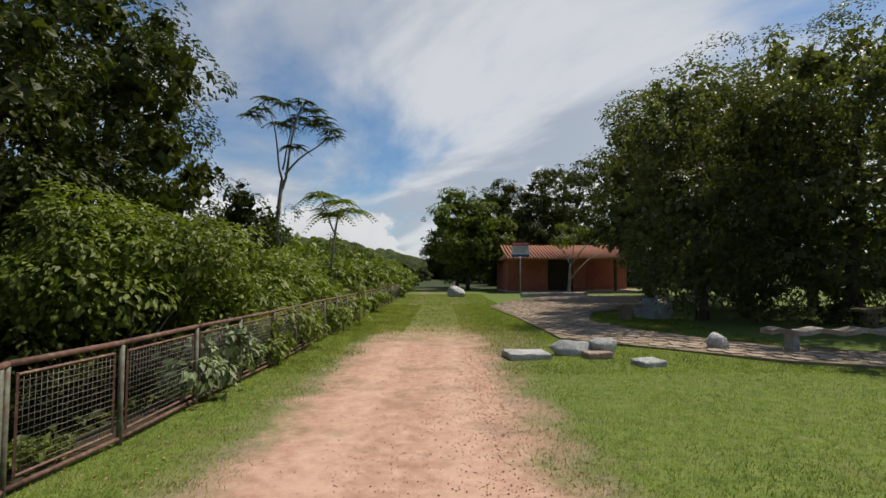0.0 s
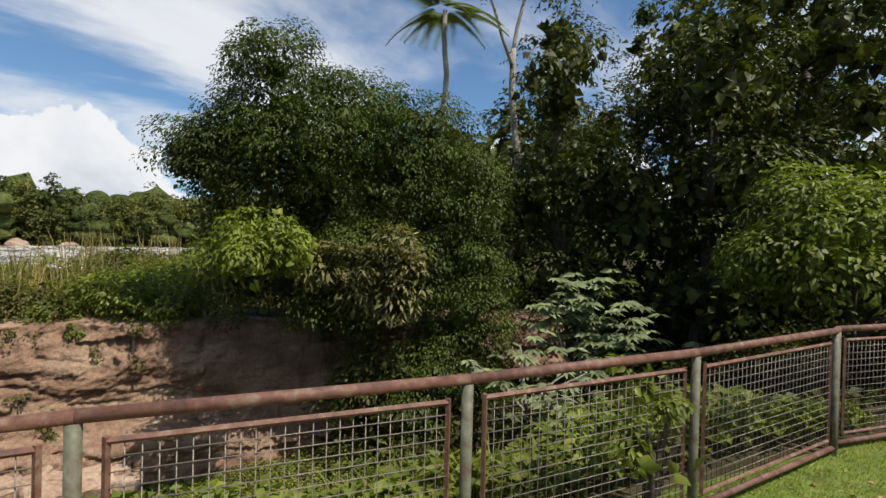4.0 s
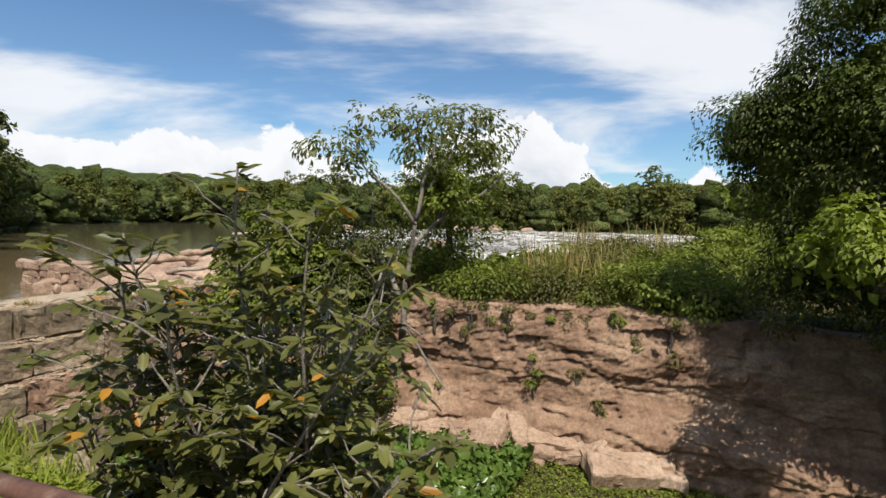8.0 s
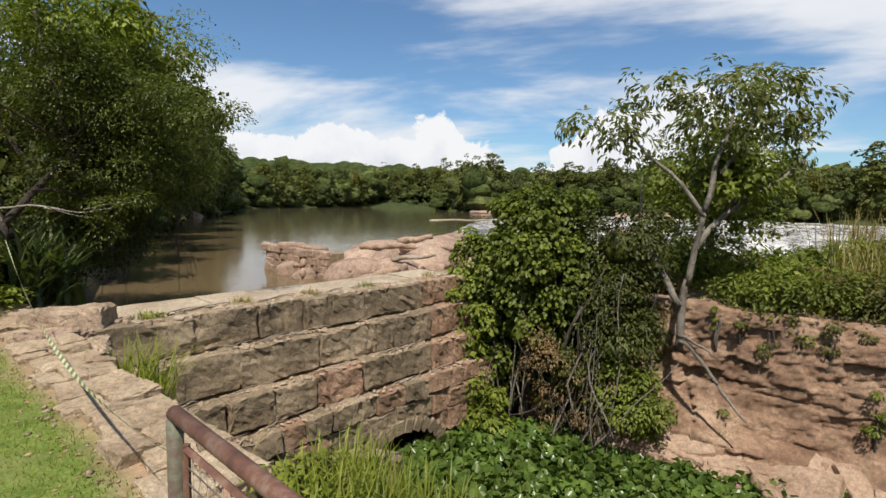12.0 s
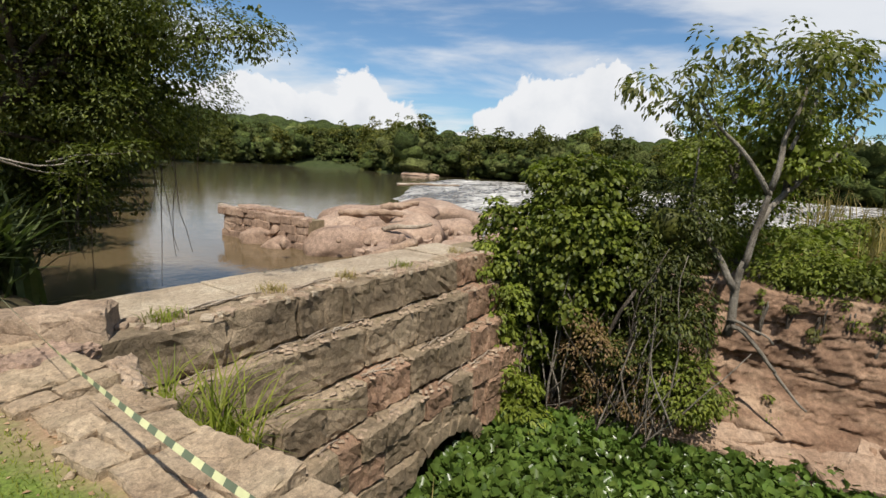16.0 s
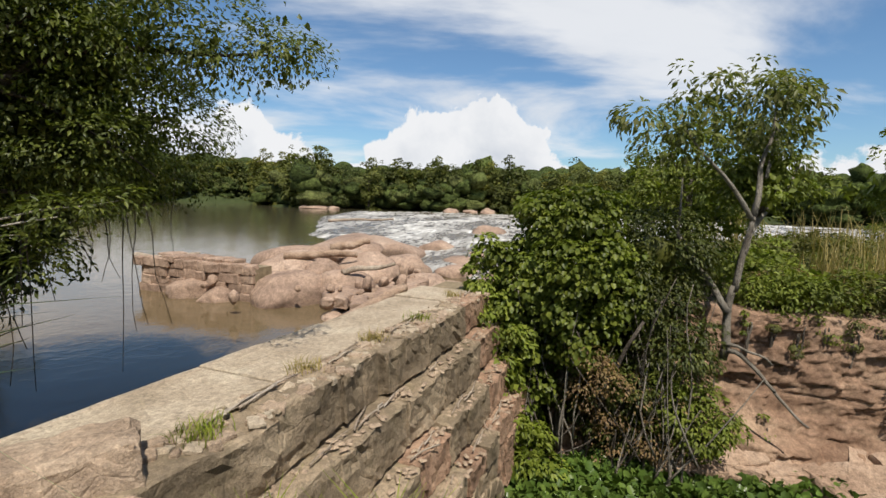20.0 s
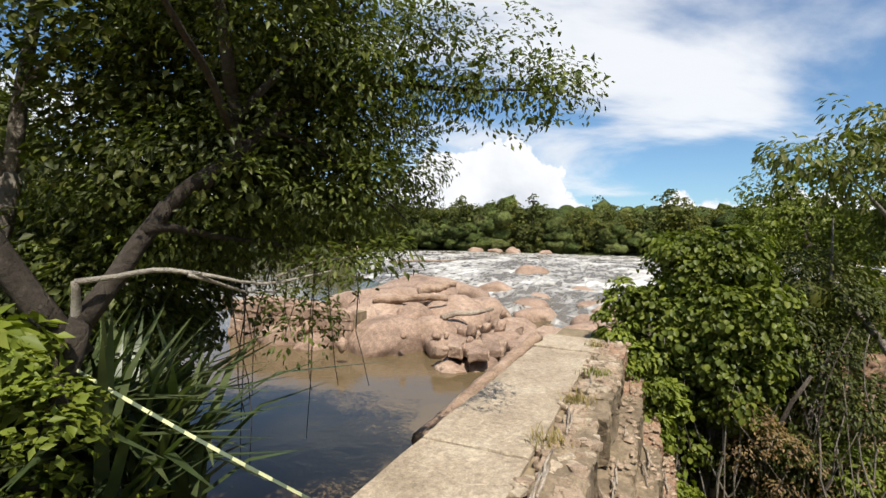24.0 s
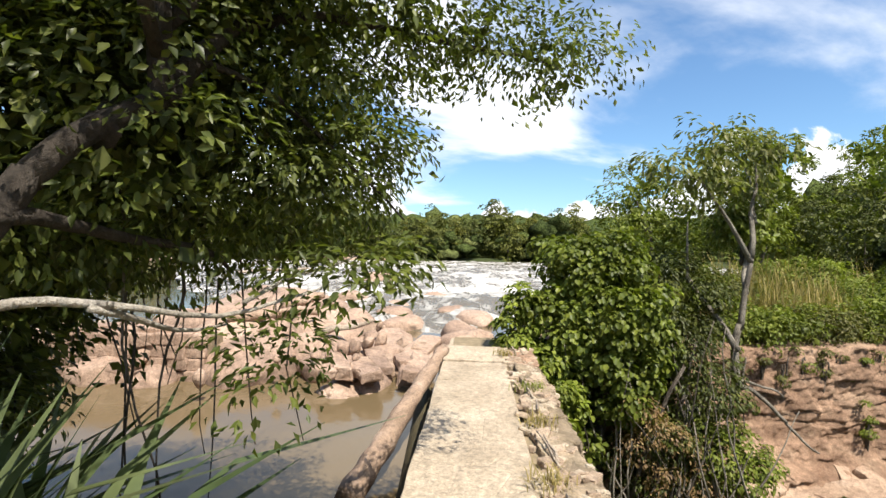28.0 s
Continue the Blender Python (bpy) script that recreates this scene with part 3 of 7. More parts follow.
def tube_arrays(pts, radii, seg=7):
    pts = np.asarray(pts, float)
    radii = np.broadcast_to(np.asarray(radii, float), len(pts))
    tan = unit(np.gradient(pts, axis=0))
    ref = np.array((0.0, 0.0, 1.0)) if abs(tan[0][2]) < 0.9 else np.array((1.0, 0.0, 0.0))
    a = unit(np.cross(tan, ref))
    b = np.cross(tan, a)
    ang = np.linspace(0, 2 * np.pi, seg, endpoint=False)
    ring = pts[:, None] + radii[:, None, None] * (np.cos(ang)[None, :, None] * a[:, None] + np.sin(ang)[None, :, None] * b[:, None])
    v = np.concatenate([ring.reshape(-1, 3), pts[:1], pts[-1:]])
    t, k = [], len(pts)
    for i in range(k - 1):
        for j in range(seg):
            p0, p1 = i * seg + j, i * seg + (j + 1) % seg
            t += [(p0, p1, p1 + seg), (p0, p1 + seg, p0 + seg)]
    for j in range(seg):
        t += [(k * seg, (j + 1) % seg, j), (k * seg + 1, (k - 1) * seg + j, (k - 1) * seg + (j + 1) % seg)]
    return v, np.array(t)


def join(arrays):
    vs, ts, o = [], [], 0
    for v, t in arrays:
        vs.append(v)
        ts.append(np.asarray(t) + o)
        o += len(v)
    return np.concatenate(vs), np.concatenate(ts)


def curve_pts(a, b, n=7, sag=0.0, wob=0.0, seed=0):
    """Points from a to b with a sideways wobble and a bend up (sag < 0: down)."""
    r = np.random.default_rng(seed)
    a, b = np.asarray(a, float), np.asarray(b, float)
    t = np.linspace(0, 1, n)[:, None]
    p = a + (b - a) * t
    p[:, 2] += sag * 4 * (t * (1 - t))[:, 0]
    ph, am = r.uniform(0, 6.3, (2, 3)), r.normal(size=(2, 3))
    w = am[0] * np.sin(3.5 * t + ph[0]) + 0.45 * am[1] * np.sin(9.0 * t + ph[1])
    return p + w * wob * np.minimum(1.0, 6 * t * (1 - t))


def limbs(name, specs, mat, parent, seed=0):
    """Trunk and branches: each spec is (from, to, radius at start, radius at end, bend)."""
    arr = []
    for i, (a, b, r0, r1, bend) in enumerate(specs):
        n = 8
        arr.append(tube_arrays(curve_pts(a, b, n, bend, 0.035 * np.linalg.norm(np.subtract(b, a)) * 0.6, seed + i), np.linspace(r0, r1, n)))
    v, t = join(arr)
    return part(name, quick_mesh(name, v, t, mat, True), None, parent)


def block_arrays(size, seed, bevel=0.03, jitter=0.03, cell=0.12):
    """A hewn stone, centred: a box with rounded edges and an uneven, chipped surface."""
    h = np.asarray(size, float) / 2
    bevel = min(bevel, 0.45 * float(h.min()))
    lines = []
    for k in range(3):
        n = max(1, min(14, int(2 * h[k] / cell)))
        lines.append(np.concatenate([[-h[k]], np.linspace(-h[k] + bevel, h[k] - bevel, n + 1), [h[k]]]))
    index, verts, quads = {}, [], []

    def vid(i, j, k):
        key = (i, j, k)
        if key not in index:
            index[key] = len(verts)
            verts.append((lines[0][i], lines[1][j], lines[2][k]))
        return index[key]

    n = [len(l) - 1 for l in lines]
    for ax in range(3):
        u, w = (ax + 1) % 3, (ax + 2) % 3
        for end in (0, n[ax]):
            for p in range(n[u]):
                for q in range(n[w]):
                    ids = []
                    for du, dw in ((0, 0), (1, 0), (1, 1), (0, 1)):
                        c = [0, 0, 0]
                        c[ax], c[u], c[w] = end, p + du, q + dw
                        ids.append(vid(*c))
                    quads.append(ids if end else ids[::-1])
    v = np.array(verts)
    inner = np.clip(v, -(h - bevel), h - bevel)
    v = inner + bevel * unit(v - inner)
    r = np.random.default_rng(seed)
    f = np.zeros_like(v)
    for k in range(5):
        w = r.normal(size=(3, 3)) * (2.2 + 3.2 * k)
        f += np.sin(v @ w + r.uniform(0, 6.3, 3)) / (1 + 0.8 * k)
    v = v + f * jitter * 0.42 + r.normal(size=v.shape) * jitter * 0.16
    return v, quads


def rough_block(name, size, seed, mat, bevel=0.03, jitter=0.03, cuts=2):
    v, q = block_arrays(size, seed, bevel, jitter, max(size) / (2.0 + 2.2 * cuts))
    me = mesh_of(name, v, q, mat)
    return me


def boulder(name, seed, mat, flat=0.6, level=4):
    """A river boulder of radius about 1, split and worn by water."""
    bm = bmesh.new()
    bmesh.ops.create_icosphere(bm, subdivisions=level, radius=1.0)
    off = Vector((seed * 3.7, seed * 1.3, 0))
    r = np.random.default_rng(seed)
    cuts = [(Vector(unit(r.normal(size=3) * np.array((1, 1, 0.6)))), r.uniform(0.62, 0.9)) for k in range(7)]
    for v in bm.verts:
        p = v.co.copy()
        k = 1 + 0.28 * noise.noise(p * 0.9 + off) + 0.10 * noise.noise(p * 2.1 + off)
        p = p * k
        for n, d in cuts:
            e = p.dot(n) - d
            if e > 0:
                p -= n * e * 0.72
        p *= 1 + 0.035 * noise.noise(p * 3 + off) + 0.012 * noise.noise(p * 11 + off) - 0.03 * max(0.0, 1 - abs(noise.noise(p * 1.4 + off * 2)) / 0.035)
        v.co = p
        v.co.z *= flat
    shade(bm)
    me = bpy.data.meshes.new(name)
    bm.to_mesh(me)
    bm.free()
    me.materials.append(mat)
    return me


# ---- ground, river bed and banks ----
RIVER = np.array([(-4.0, -14.12), (-4.3, -16.0), (-4.6, -18.0), (-6, -22), (-12, -35), (-25, -64), (-60, -112), (-104, -138), (-150, -130), (-118, -98), (-106, -80),
                  (-128, -72), (-114, -50), (-120, -36), (-128, -10), (-140, 30), (-120, 75), (-70, 60), (-48, 18), (-38, 3), (-32, -5), (-22, -9.5), (-14.5, -12.6), (-10.6, -14.12)])


def polygon_distance(x, y, poly):
    """Signed distance to a closed polygon, negative inside."""
    best = np.full(x.shape, 1e9)
    inside = np.zeros(x.shape, bool)
    for (ax, ay), (bx, by) in zip(poly, np.roll(poly, -1, 0)):
        ex, ey = bx - ax, by - ay
        t = np.clip(((x - ax) * ex + (y - ay) * ey) / (ex * ex + ey * ey), 0, 1)
        best = np.minimum(best, np.hypot(x - ax - t * ex, y - ay - t * ey))
        inside ^= ((ay > y) != (by > y)) & (x < ex * (y - ay) / (by - ay + 1e-12) + ax)
    return np.where(inside, -best, best)


def smooth(v, a, b):
    t = np.clip((v - a) / (b - a), 0, 1)
    return t * t * (3 - 2 * t)


def wave(x, y, s, seed):
    r = np.random.default_rng(seed)
    out = 0
    for k in range(5):
        a, p = r.uniform(0, 6.3), r.uniform(0, 6.3)
        out = out + np.sin((x * math.cos(a) + y * math.sin(a)) * s * (1 + 0.8 * k) + p) / (1 + k)
    return out / 2.3


POOL_Z, WATER_Z = -3.2, -0.85


def ground_z(x, y):
    d = polygon_distance(x, y, RIVER)
    far = np.hypot(x + 20, y)
    land = 0.02 * wave(x, y, 0.9, 1) + smooth(far, 135, 330) * (19 + 6 * wave(x, y, 0.011, 3)) * (0.3 + 0.7 * smooth(-x, 0, 90)) + smooth(far, 330, 1500) * 26
    west = smooth(-x, 11.5, 13.0)
    land = land + west * smooth(-x, 40, 13) * (-0.30 + 0.12 * wave(x, y, 0.8, 5))
    # the ravine between the fence and the cliff
    top = np.where(y < -8.5, -3.32, -3.45 - 0.25 * wave(x * 0, y, 0.6, 8))
    run = np.where(y < -8.5, 0.12, 2.6)
    floor = -3.35 + smooth(y, -1.0, 6.0) * 1.6 + smooth(y, 7, 16) * 1.75
    drop = smooth(top - x, 0.0, run) * smooth(x, -13.4, -12.6)
    south = smooth(y, -12.9, -12.75)
    land = land * (1 - drop * south) + floor * drop * south
    land = land - 0.8 * smooth(-x, 3.5, 3.7) * smooth(x, -12.4, -12.2) * smooth(y, -14.3, -14.1) * (1 - smooth(y, -12.8, -12.7))
    bed = -2.4
    bank = smooth(d, 0.35, -1.3)
    return land * (1 - bank) + bed * bank


def axis_lines(lo, hi, step, far, grow=1.22):
    mid = list(np.arange(lo, hi + 1e-6, step))
    s, v, up = step, hi, []
    while v < far:
        s *= grow
        v += s
        up.append(v)
    s, v, down = step, lo, []
    while v > -far:
        s *= grow
        v -= s
        down.append(v)
    return np.array(down[::-1] + mid + up)


def grid_mesh(name, xs, ys, zfun, mat):
    gx, gy = np.meshgrid(xs, ys)
    gz = zfun(gx, gy)
    v = np.stack([gx, gy, gz], -1).reshape(-1, 3)
    w = len(xs)
    i = (np.arange(len(ys) - 1)[:, None] * w + np.arange(w - 1)[None]).ravel()
    t = np.concatenate([np.stack([i, i + 1, i + w + 1], 1), np.stack([i, i + w + 1, i + w], 1)])
    return quick_mesh(name, v, t, mat, True)


ground = new("ground", grid_mesh("ground", axis_lines(-17, 10, 0.16, 1800, 1.16), axis_lines(-20, 14, 0.16, 1800, 1.16), ground_z, M_GROUND))
tagged(ground, "grass, reddish dirt track, ravine and river banks", "ground", kind="structure")


def water_sheet():
    me = mesh_of("river", [(-1200, -1200, 0), (-13.6, -1200, 0), (-13.6, -14.1, 0), (-13.6, 900, 0), (-1200, 900, 0), (-3.0, -14.1, 0), (-3.0, -30, 0), (60, -30, 0), (60, -1200, 0)],
                 [(0, 1, 2, 3, 4), (1, 8, 7, 6, 5, 2)], M_WATER)
    ob = new("water", me)
    ob.location.z = WATER_Z
    return tagged(ob, "calm brown river water above the dam", "water", kind="structure")


water_sheet()
RAPIDS = np.array([(-16, -13.6), (-17, -18), (-22, -22), (-30, -30), (-60, -48), (-95, -62), (-112, -52), (-118, -36), (-124, -8), (-110, 40), (-72, 50), (-50, 18), (-39, 3), (-33, -5), (-22, -9.7)])


def rapids():
    xs, ys = axis_lines(-60, -14, 0.4, 130, 1.05), axis_lines(-40, 10, 0.4, 90, 1.05)
    gx, gy = np.meshgrid(xs, ys)
    d = polygon_distance(gx, gy, RAPIDS)
    h = 0.14 * wave(gx * 0.5, gy, 1.6, 21) + 0.10 * wave(gx, gy * 1.3, 3.1, 22) + 0.05 * np.abs(wave(gx, gy, 6.0, 23))
    gz = WATER_Z - 0.12 + 0.26 * smooth(d, 0.5, -2.5) + h * smooth(d, 1.0, -4) * 0.9
    v = np.stack([gx, gy, gz], -1).reshape(-1, 3)
    w = len(xs)
    i = (np.arange(len(ys) - 1)[:, None] * w + np.arange(w - 1)[None]).ravel()
    ok = d.ravel()[i] < 1.0
    i = i[ok]
    t = np.concatenate([np.stack([i, i + 1, i + w + 1], 1), np.stack([i, i + w + 1, i + w], 1)])
    ob = new("water", quick_mesh("rapids", v, t, M_FOAM, True))
    return tagged(ob, "white foaming rapids between rocks", "water", kind="structure")


rapids()

# ---- the stepped stone dam ----
DAM_E, DAM_W = -3.35, -10.75      # its ends along x
STEPS = ((-12.72, 0.0, -0.52), (-12.47, -0.55, -1.12), (-12.2, -1.15, -1.66), (-11.95, -1.69, -3.4))   # face y, top z, foot z


def dam():
    body = thing("wall_dam", "stepped stone dam wall with a concrete walkway on its crest", "dam wall", (0, 0, 0), kind="structure")
    bm = bmesh.new()
    x0, x1 = DAM_W - 1.2, DAM_E + 0.25
    prof = [(-14.05, -2.6), (-14.05, -0.06)]
    for y, a, b in STEPS[:3]:
        prof += [(y - 0.10, a - 0.045), (y - 0.10, b - 0.05)]
    prof += [(-13.1, -1.75), (-13.1, -3.5)]
    a = [bm.verts.new((x0, y, z)) for y, z in prof]
    b = [bm.verts.new((x1, y, z)) for y, z in prof]
    for i in range(len(prof) - 1):
        bm.faces.new((a[i], a[i + 1], b[i + 1], b[i]))
    bm.faces.new(a[::-1])
    bm.faces.new(b)
    bm.faces.new((a[0], b[0], b[-1], a[-1]))
    bmesh.ops.recalc_face_normals(bm, faces=bm.faces)
    part("core", bm, M_MORTAR, body)
    for u, w in ((x0, ARCH_X - 1.2), (ARCH_X + 1.2, x1)):
        bm = bmesh.new()
        bmesh.ops.create_cube(bm, size=1.0, matrix=Matrix.Translation(((u + w) / 2, -12.6, -2.61)) @ Matrix.Diagonal((w - u, 1.06, 1.74, 1)))
        part("core", bm, M_MORTAR, body)
    bm = bmesh.new()
    bmesh.ops.create_cube(bm, size=1.0, matrix=Matrix.Translation((ARCH_X, -12.6, -1.99)) @ Matrix.Diagonal((2.4, 1.06, 0.5, 1)))
    part("core", bm, M_MORTAR, body)
    return body


ARCH_X, ARCH_A, ARCH_B, ARCH_FOOT = -8.1, 1.1, 0.72, -3.3
DAM = dam()
SKEW = 0.058      # its axis falls off towards -y by this much a metre
DAM.matrix_world = Matrix.Translation((-7.5, -13, 0)) @ Matrix.Rotation(-math.atan(SKEW), 4, "Z") @ Matrix.Translation((7.5, 13, 0))


def askew(x):
    return -SKEW * (x + 7.5)


def dam_stones():
    r = np.random.default_rng(17)
    seed = 100

    def lay(x, w, y, zt, zb, mat, depth=0.34):
        nonlocal seed
        seed += 1
        me = mesh_of("stone", *block_arrays((w - 0.004, depth, zt - zb), seed, 0.022, 0.05, 0.075), mat)
        ob = part("stone", me, None, DAM)
        ob.location = (x - w / 2, y - depth / 2 + r.normal() * 0.016, (zt + zb) / 2)
        ob.rotation_euler = (r.normal() * 0.01, r.normal() * 0.008, r.normal() * 0.012)

    for k, (y, zt, zb) in enumerate(STEPS[:3]):
        x = DAM_E + 0.1 * k
        while x > DAM_W - 0.4:
            w = r.uniform(0.5, 1.7) if k < 2 else r.uniform(0.35, 1.1)
            reddish = x < -8.6 or (k == 2 and r.random() < 0.3)
            lay(x, w, y, zt, zb + 0.01, M_RED_STONE if reddish else M_STONE)
            x -= w
    y, zt, zb = STEPS[3]
    for zt2, zb2 in ((-1.69, -2.05), (-2.05, -2.46), (-2.46, -2.9), (-2.9, -3.4)):
        x = DAM_E + 0.3
        while x > DAM_W - 0.2:
            w = r.uniform(0.3, 0.75)
            e = ((x - w / 2 - ARCH_X) / (ARCH_A + 0.3)) ** 2 + (((zt2 + zb2) / 2 - ARCH_FOOT) / (ARCH_B + 0.28)) ** 2
            if e > 1:
                lay(x, w, y, zt2 - 0.01, zb2 + 0.01, M_RED_STONE if x < -8.9 or r.random() < 0.25 else M_STONE)
            x -= w
    n = 17
    for i in range(n):
        a = math.pi * (i + 0.5) / n
        me = rough_block("voussoir", (0.20, 0.42, 0.26), 300 + i, M_STONE, 0.015, 0.012, 1)
        ob = part("voussoir", me, None, DAM)
        ob.location = (ARCH_X + (ARCH_A + 0.13) * math.cos(a), STEPS[3][0] - 0.2, ARCH_FOOT + (ARCH_B + 0.13) * math.sin(a))
        ob.rotation_euler = (0, math.pi / 2 - math.atan2((ARCH_B) * math.sin(a), ARCH_A * math.cos(a)), 0)
    # walkway slabs on the crest
    for i, (u, w, zt) in enumerate(((-3.6, -5.4, 0.0), (-5.4, -7.35, 0.004), (-7.35, -8.55, -0.004), (-8.55, -9.6, -0.008), (-9.6, -10.75, 0.012), (-10.78, -12.2, -0.12))):
        me = rough_block("walkway_slab", (u - w - 0.015, 0.93, 0.16), 340 + i, M_CONCRETE, 0.012, 0.012, 4)
        ob = part("walkway_slab", me, None, DAM)
        ob.location = ((u + w) / 2, -13.66, zt - 0.08)
    # loose flat stones set in the band beside the walkway
    shapes = [rough_block("rubble_stone", (0.24, 0.17, 0.07), 360 + i, M_PAVE if i % 3 else M_CONCRETE, 0.02, 0.022, 1) for i in range(7)]
    for i in range(230):
        ob = part("rubble_stone", shapes[i % 7], None, DAM)
        s = r.uniform(0.2, 0.75)
        ob.location = (r.uniform(-10.7, -3.9), r.uniform(-13.18, -12.76), -0.02 + 0.02 * s)
        ob.rotation_euler = (r.normal() * 0.12, r.normal() * 0.12, r.uniform(0, 6.3))
        ob.scale = (s, s * r.uniform(0.7, 1.2), r.uniform(0.5, 1.0))
    # broken scree on the ledges
    arr = []
    for k in range(3):
        yl = (STEPS[k][0] + STEPS[k + 1][0]) / 2
        zl = STEPS[k + 1][1]
        for i in range(110):
            x = r.uniform(DAM_W, DAM_E - 0.2)
            c = np.array((x, yl + askew(x) + r.uniform(-0.1, 0.12), zl + 0.012))
            a = r.uniform(0, 3.14)
            ln, wd = r.uniform(0.02, 0.07), r.uniform(0.012, 0.035)
            v = np.array([(dx * ln, dy * wd, dz) for dz in (0, r.uniform(0.008, 0.026)) for dx, dy in ((-1, -0.7), (0.8, -1), (1, 0.7), (-0.6, 1))])
            v[:, :2] = v[:, :2] @ np.array(((math.cos(a), math.sin(a)), (-math.sin(a), math.cos(a))))
            v[4:, :2] *= 0.75
            t = [(0, 1, 5), (0, 5, 4), (1, 2, 6), (1, 6, 5), (2, 3, 7), (2, 7, 6), (3, 0, 4), (3, 4, 7), (4, 5, 6), (4, 6, 7)]
            arr.append((v + c, np.array(t)))
    v, t = join(arr)
    ob = new("scree", quick_mesh("scree", v, t, M_PAVE))
    tagged(ob, "loose stone chips lying on the dam's ledges", "scree", kind="stuff")


def sticks():
    """Dry twigs washed up on the ledges and the crest."""
    r = np.random.default_rng(23)
    for i in range(46):
        k = i % 4
        y, z = ((-13.0, 0.02), (-12.6, -0.53), (-12.34, -1.13), (-12.08, -1.67))[k]
        x = r.uniform(-10.3, -4.2)
        y += askew(x)
        L = r.uniform(0.2, 0.75)
        a = r.normal() * 0.35
        b = (x - L * math.cos(a), y + L * math.sin(a) * 0.35, z + 0.015 + r.uniform(0, 0.03))
        rad = r.uniform(0.006, 0.016)
        v, t = tube_arrays(curve_pts((x, y, z + 0.02), b, 5, 0.02, 0.012, i), np.linspace(rad, rad * 0.6, 5), 5)
        tagged(new("stick", quick_mesh("stick", v, t, M_DRIFT, True)), "bleached dry stick washed up on the dam", "stick", "sticks on the dam")


# ---- stone kerb, abutment and tape by the bank ----


def kerb():
    k = thing("wall_abutment", "rough stone kerb and retaining wall along the bank", "retaining wall", (0, 0, 0), kind="structure")
    bm = bmesh.new()
    bmesh.ops.create_cube(bm, size=1.0, matrix=Matrix.Translation((-3.12, -10.9, -1.75)) @ Matrix.Diagonal((0.44, 4.6, 3.4, 1)))
    part("core", bm, M_MORTAR, k)
    r = np.random.default_rng(31)
    y, i = -8.55, 400
    while y > -15.0:
        L = r.uniform(0.18, 0.5)
        x0, x1 = -3.40 - 0.08 * r.random(), -2.92 + 0.2 * r.random()
        cut = x0 + (x1 - x0) * r.uniform(0.3, 0.7)
        for a, b in (((x0, x1),) if r.random() < 0.3 else ((x0, cut), (cut, x1))):
            i += 1
            me = mesh_of("slab", *block_arrays((b - a - 0.015, L - 0.015, 0.2), i, 0.014, 0.03, 0.05), M_KERB)
            ob = part("slab", me, None, k)
            ob.location = ((a + b) / 2, y - L / 2, -0.055 + 0.025 * r.random())
            ob.rotation_euler = (r.normal() * 0.04, r.normal() * 0.04, r.normal() * 0.1)
        y -= L
    for row, (zt, zb) in enumerate(((-0.16, -0.6), (-0.6, -1.1), (-1.1, -1.65), (-1.65, -2.3), (-2.3, -3.4))):
        y = -8.6
        while y > -12.5:
            L = r.uniform(0.4, 0.9)
            i += 1
            me = rough_block("stone", (0.3, L - 0.02, zt - zb - 0.02), i, M_STONE, 0.03, 0.03, 2)
            ob = part("stone", me, None, k)
            ob.location = (-3.28, y - L / 2, (zt + zb) / 2)
            y -= L
    return k


kerb()


def fallen_block(at, size, rz, ry, seed, label, mat=None):
    ob = new("stone_block", rough_block("stone_block", size, seed, mat or M_PAVE, 0.05, 0.055, 5))
    ob.location, ob.rotation_euler = at, (0.04, ry, rz)
    return tagged(ob, label, "stone block", "stone blocks by the dam")


fallen_block((-3.55, -13.42, 0.02), (0.95, 0.5, 0.36), radians(-38), 0.06, 71, "large tilted hewn stone block at the end of the dam")
fallen_block((-3.28, -12.85, 0.0), (0.62, 0.44, 0.16), radians(20), -0.10, 72, "flat broken stone slab leaning against a block", M_BOULDER)
fallen_block((-3.15, -14.4, -0.05), (0.55, 0.4, 0.22), radians(5), 0.05, 73, "weathered stone block in the grass", M_BOULDER)
fallen_block((-3.45, -12.2, -0.06), (0.5, 0.36, 0.2), radians(65), 0.12, 74, "broken stone lying on the kerb", M_PAVE)


def tape():
    t = thing("barrier_tape", "yellow and black barrier tape strung beside the bank", "barrier tape", (0, 0, 0))
    a, b = np.array((-3.5, -17.17, 1.4)), np.array((-2.49, -7.63, 0.79))
    n = 130
    s = np.linspace(0, 1, n + 1)
    p = a + (b - a) * s[:, None]
    p[:, 2] -= 0.55 * 4 * s * (1 - s) * (1 + 0.4 * (s - 0.5))
    for i in range(n):
        tw = np.array((math.cos(i * 0.1) * 0.6, 0, 0.8)) * (0.014 if i > 54 else 0.008)
        tw2 = np.array((math.cos((i + 1) * 0.1) * 0.6, 0, 0.8)) * (0.014 if i > 54 else 0.008)
        v = [p[i] - tw, p[i + 1] - tw2, p[i + 1] + tw2, p[i] + tw]
        v += [q + np.array((0.0008, 0, 0)) for q in v]
        part("stripe", mesh_of("stripe", [tuple(q) for q in v], [(0, 1, 2, 3), (7, 6, 5, 4), (0, 4, 5, 1), (1, 5, 6, 2), (2, 6, 7, 3), (3, 7, 4, 0)], M_YELLOW if i % 2 else M_BLACK), None, t)


tape()

# ---- boulders in the river ----


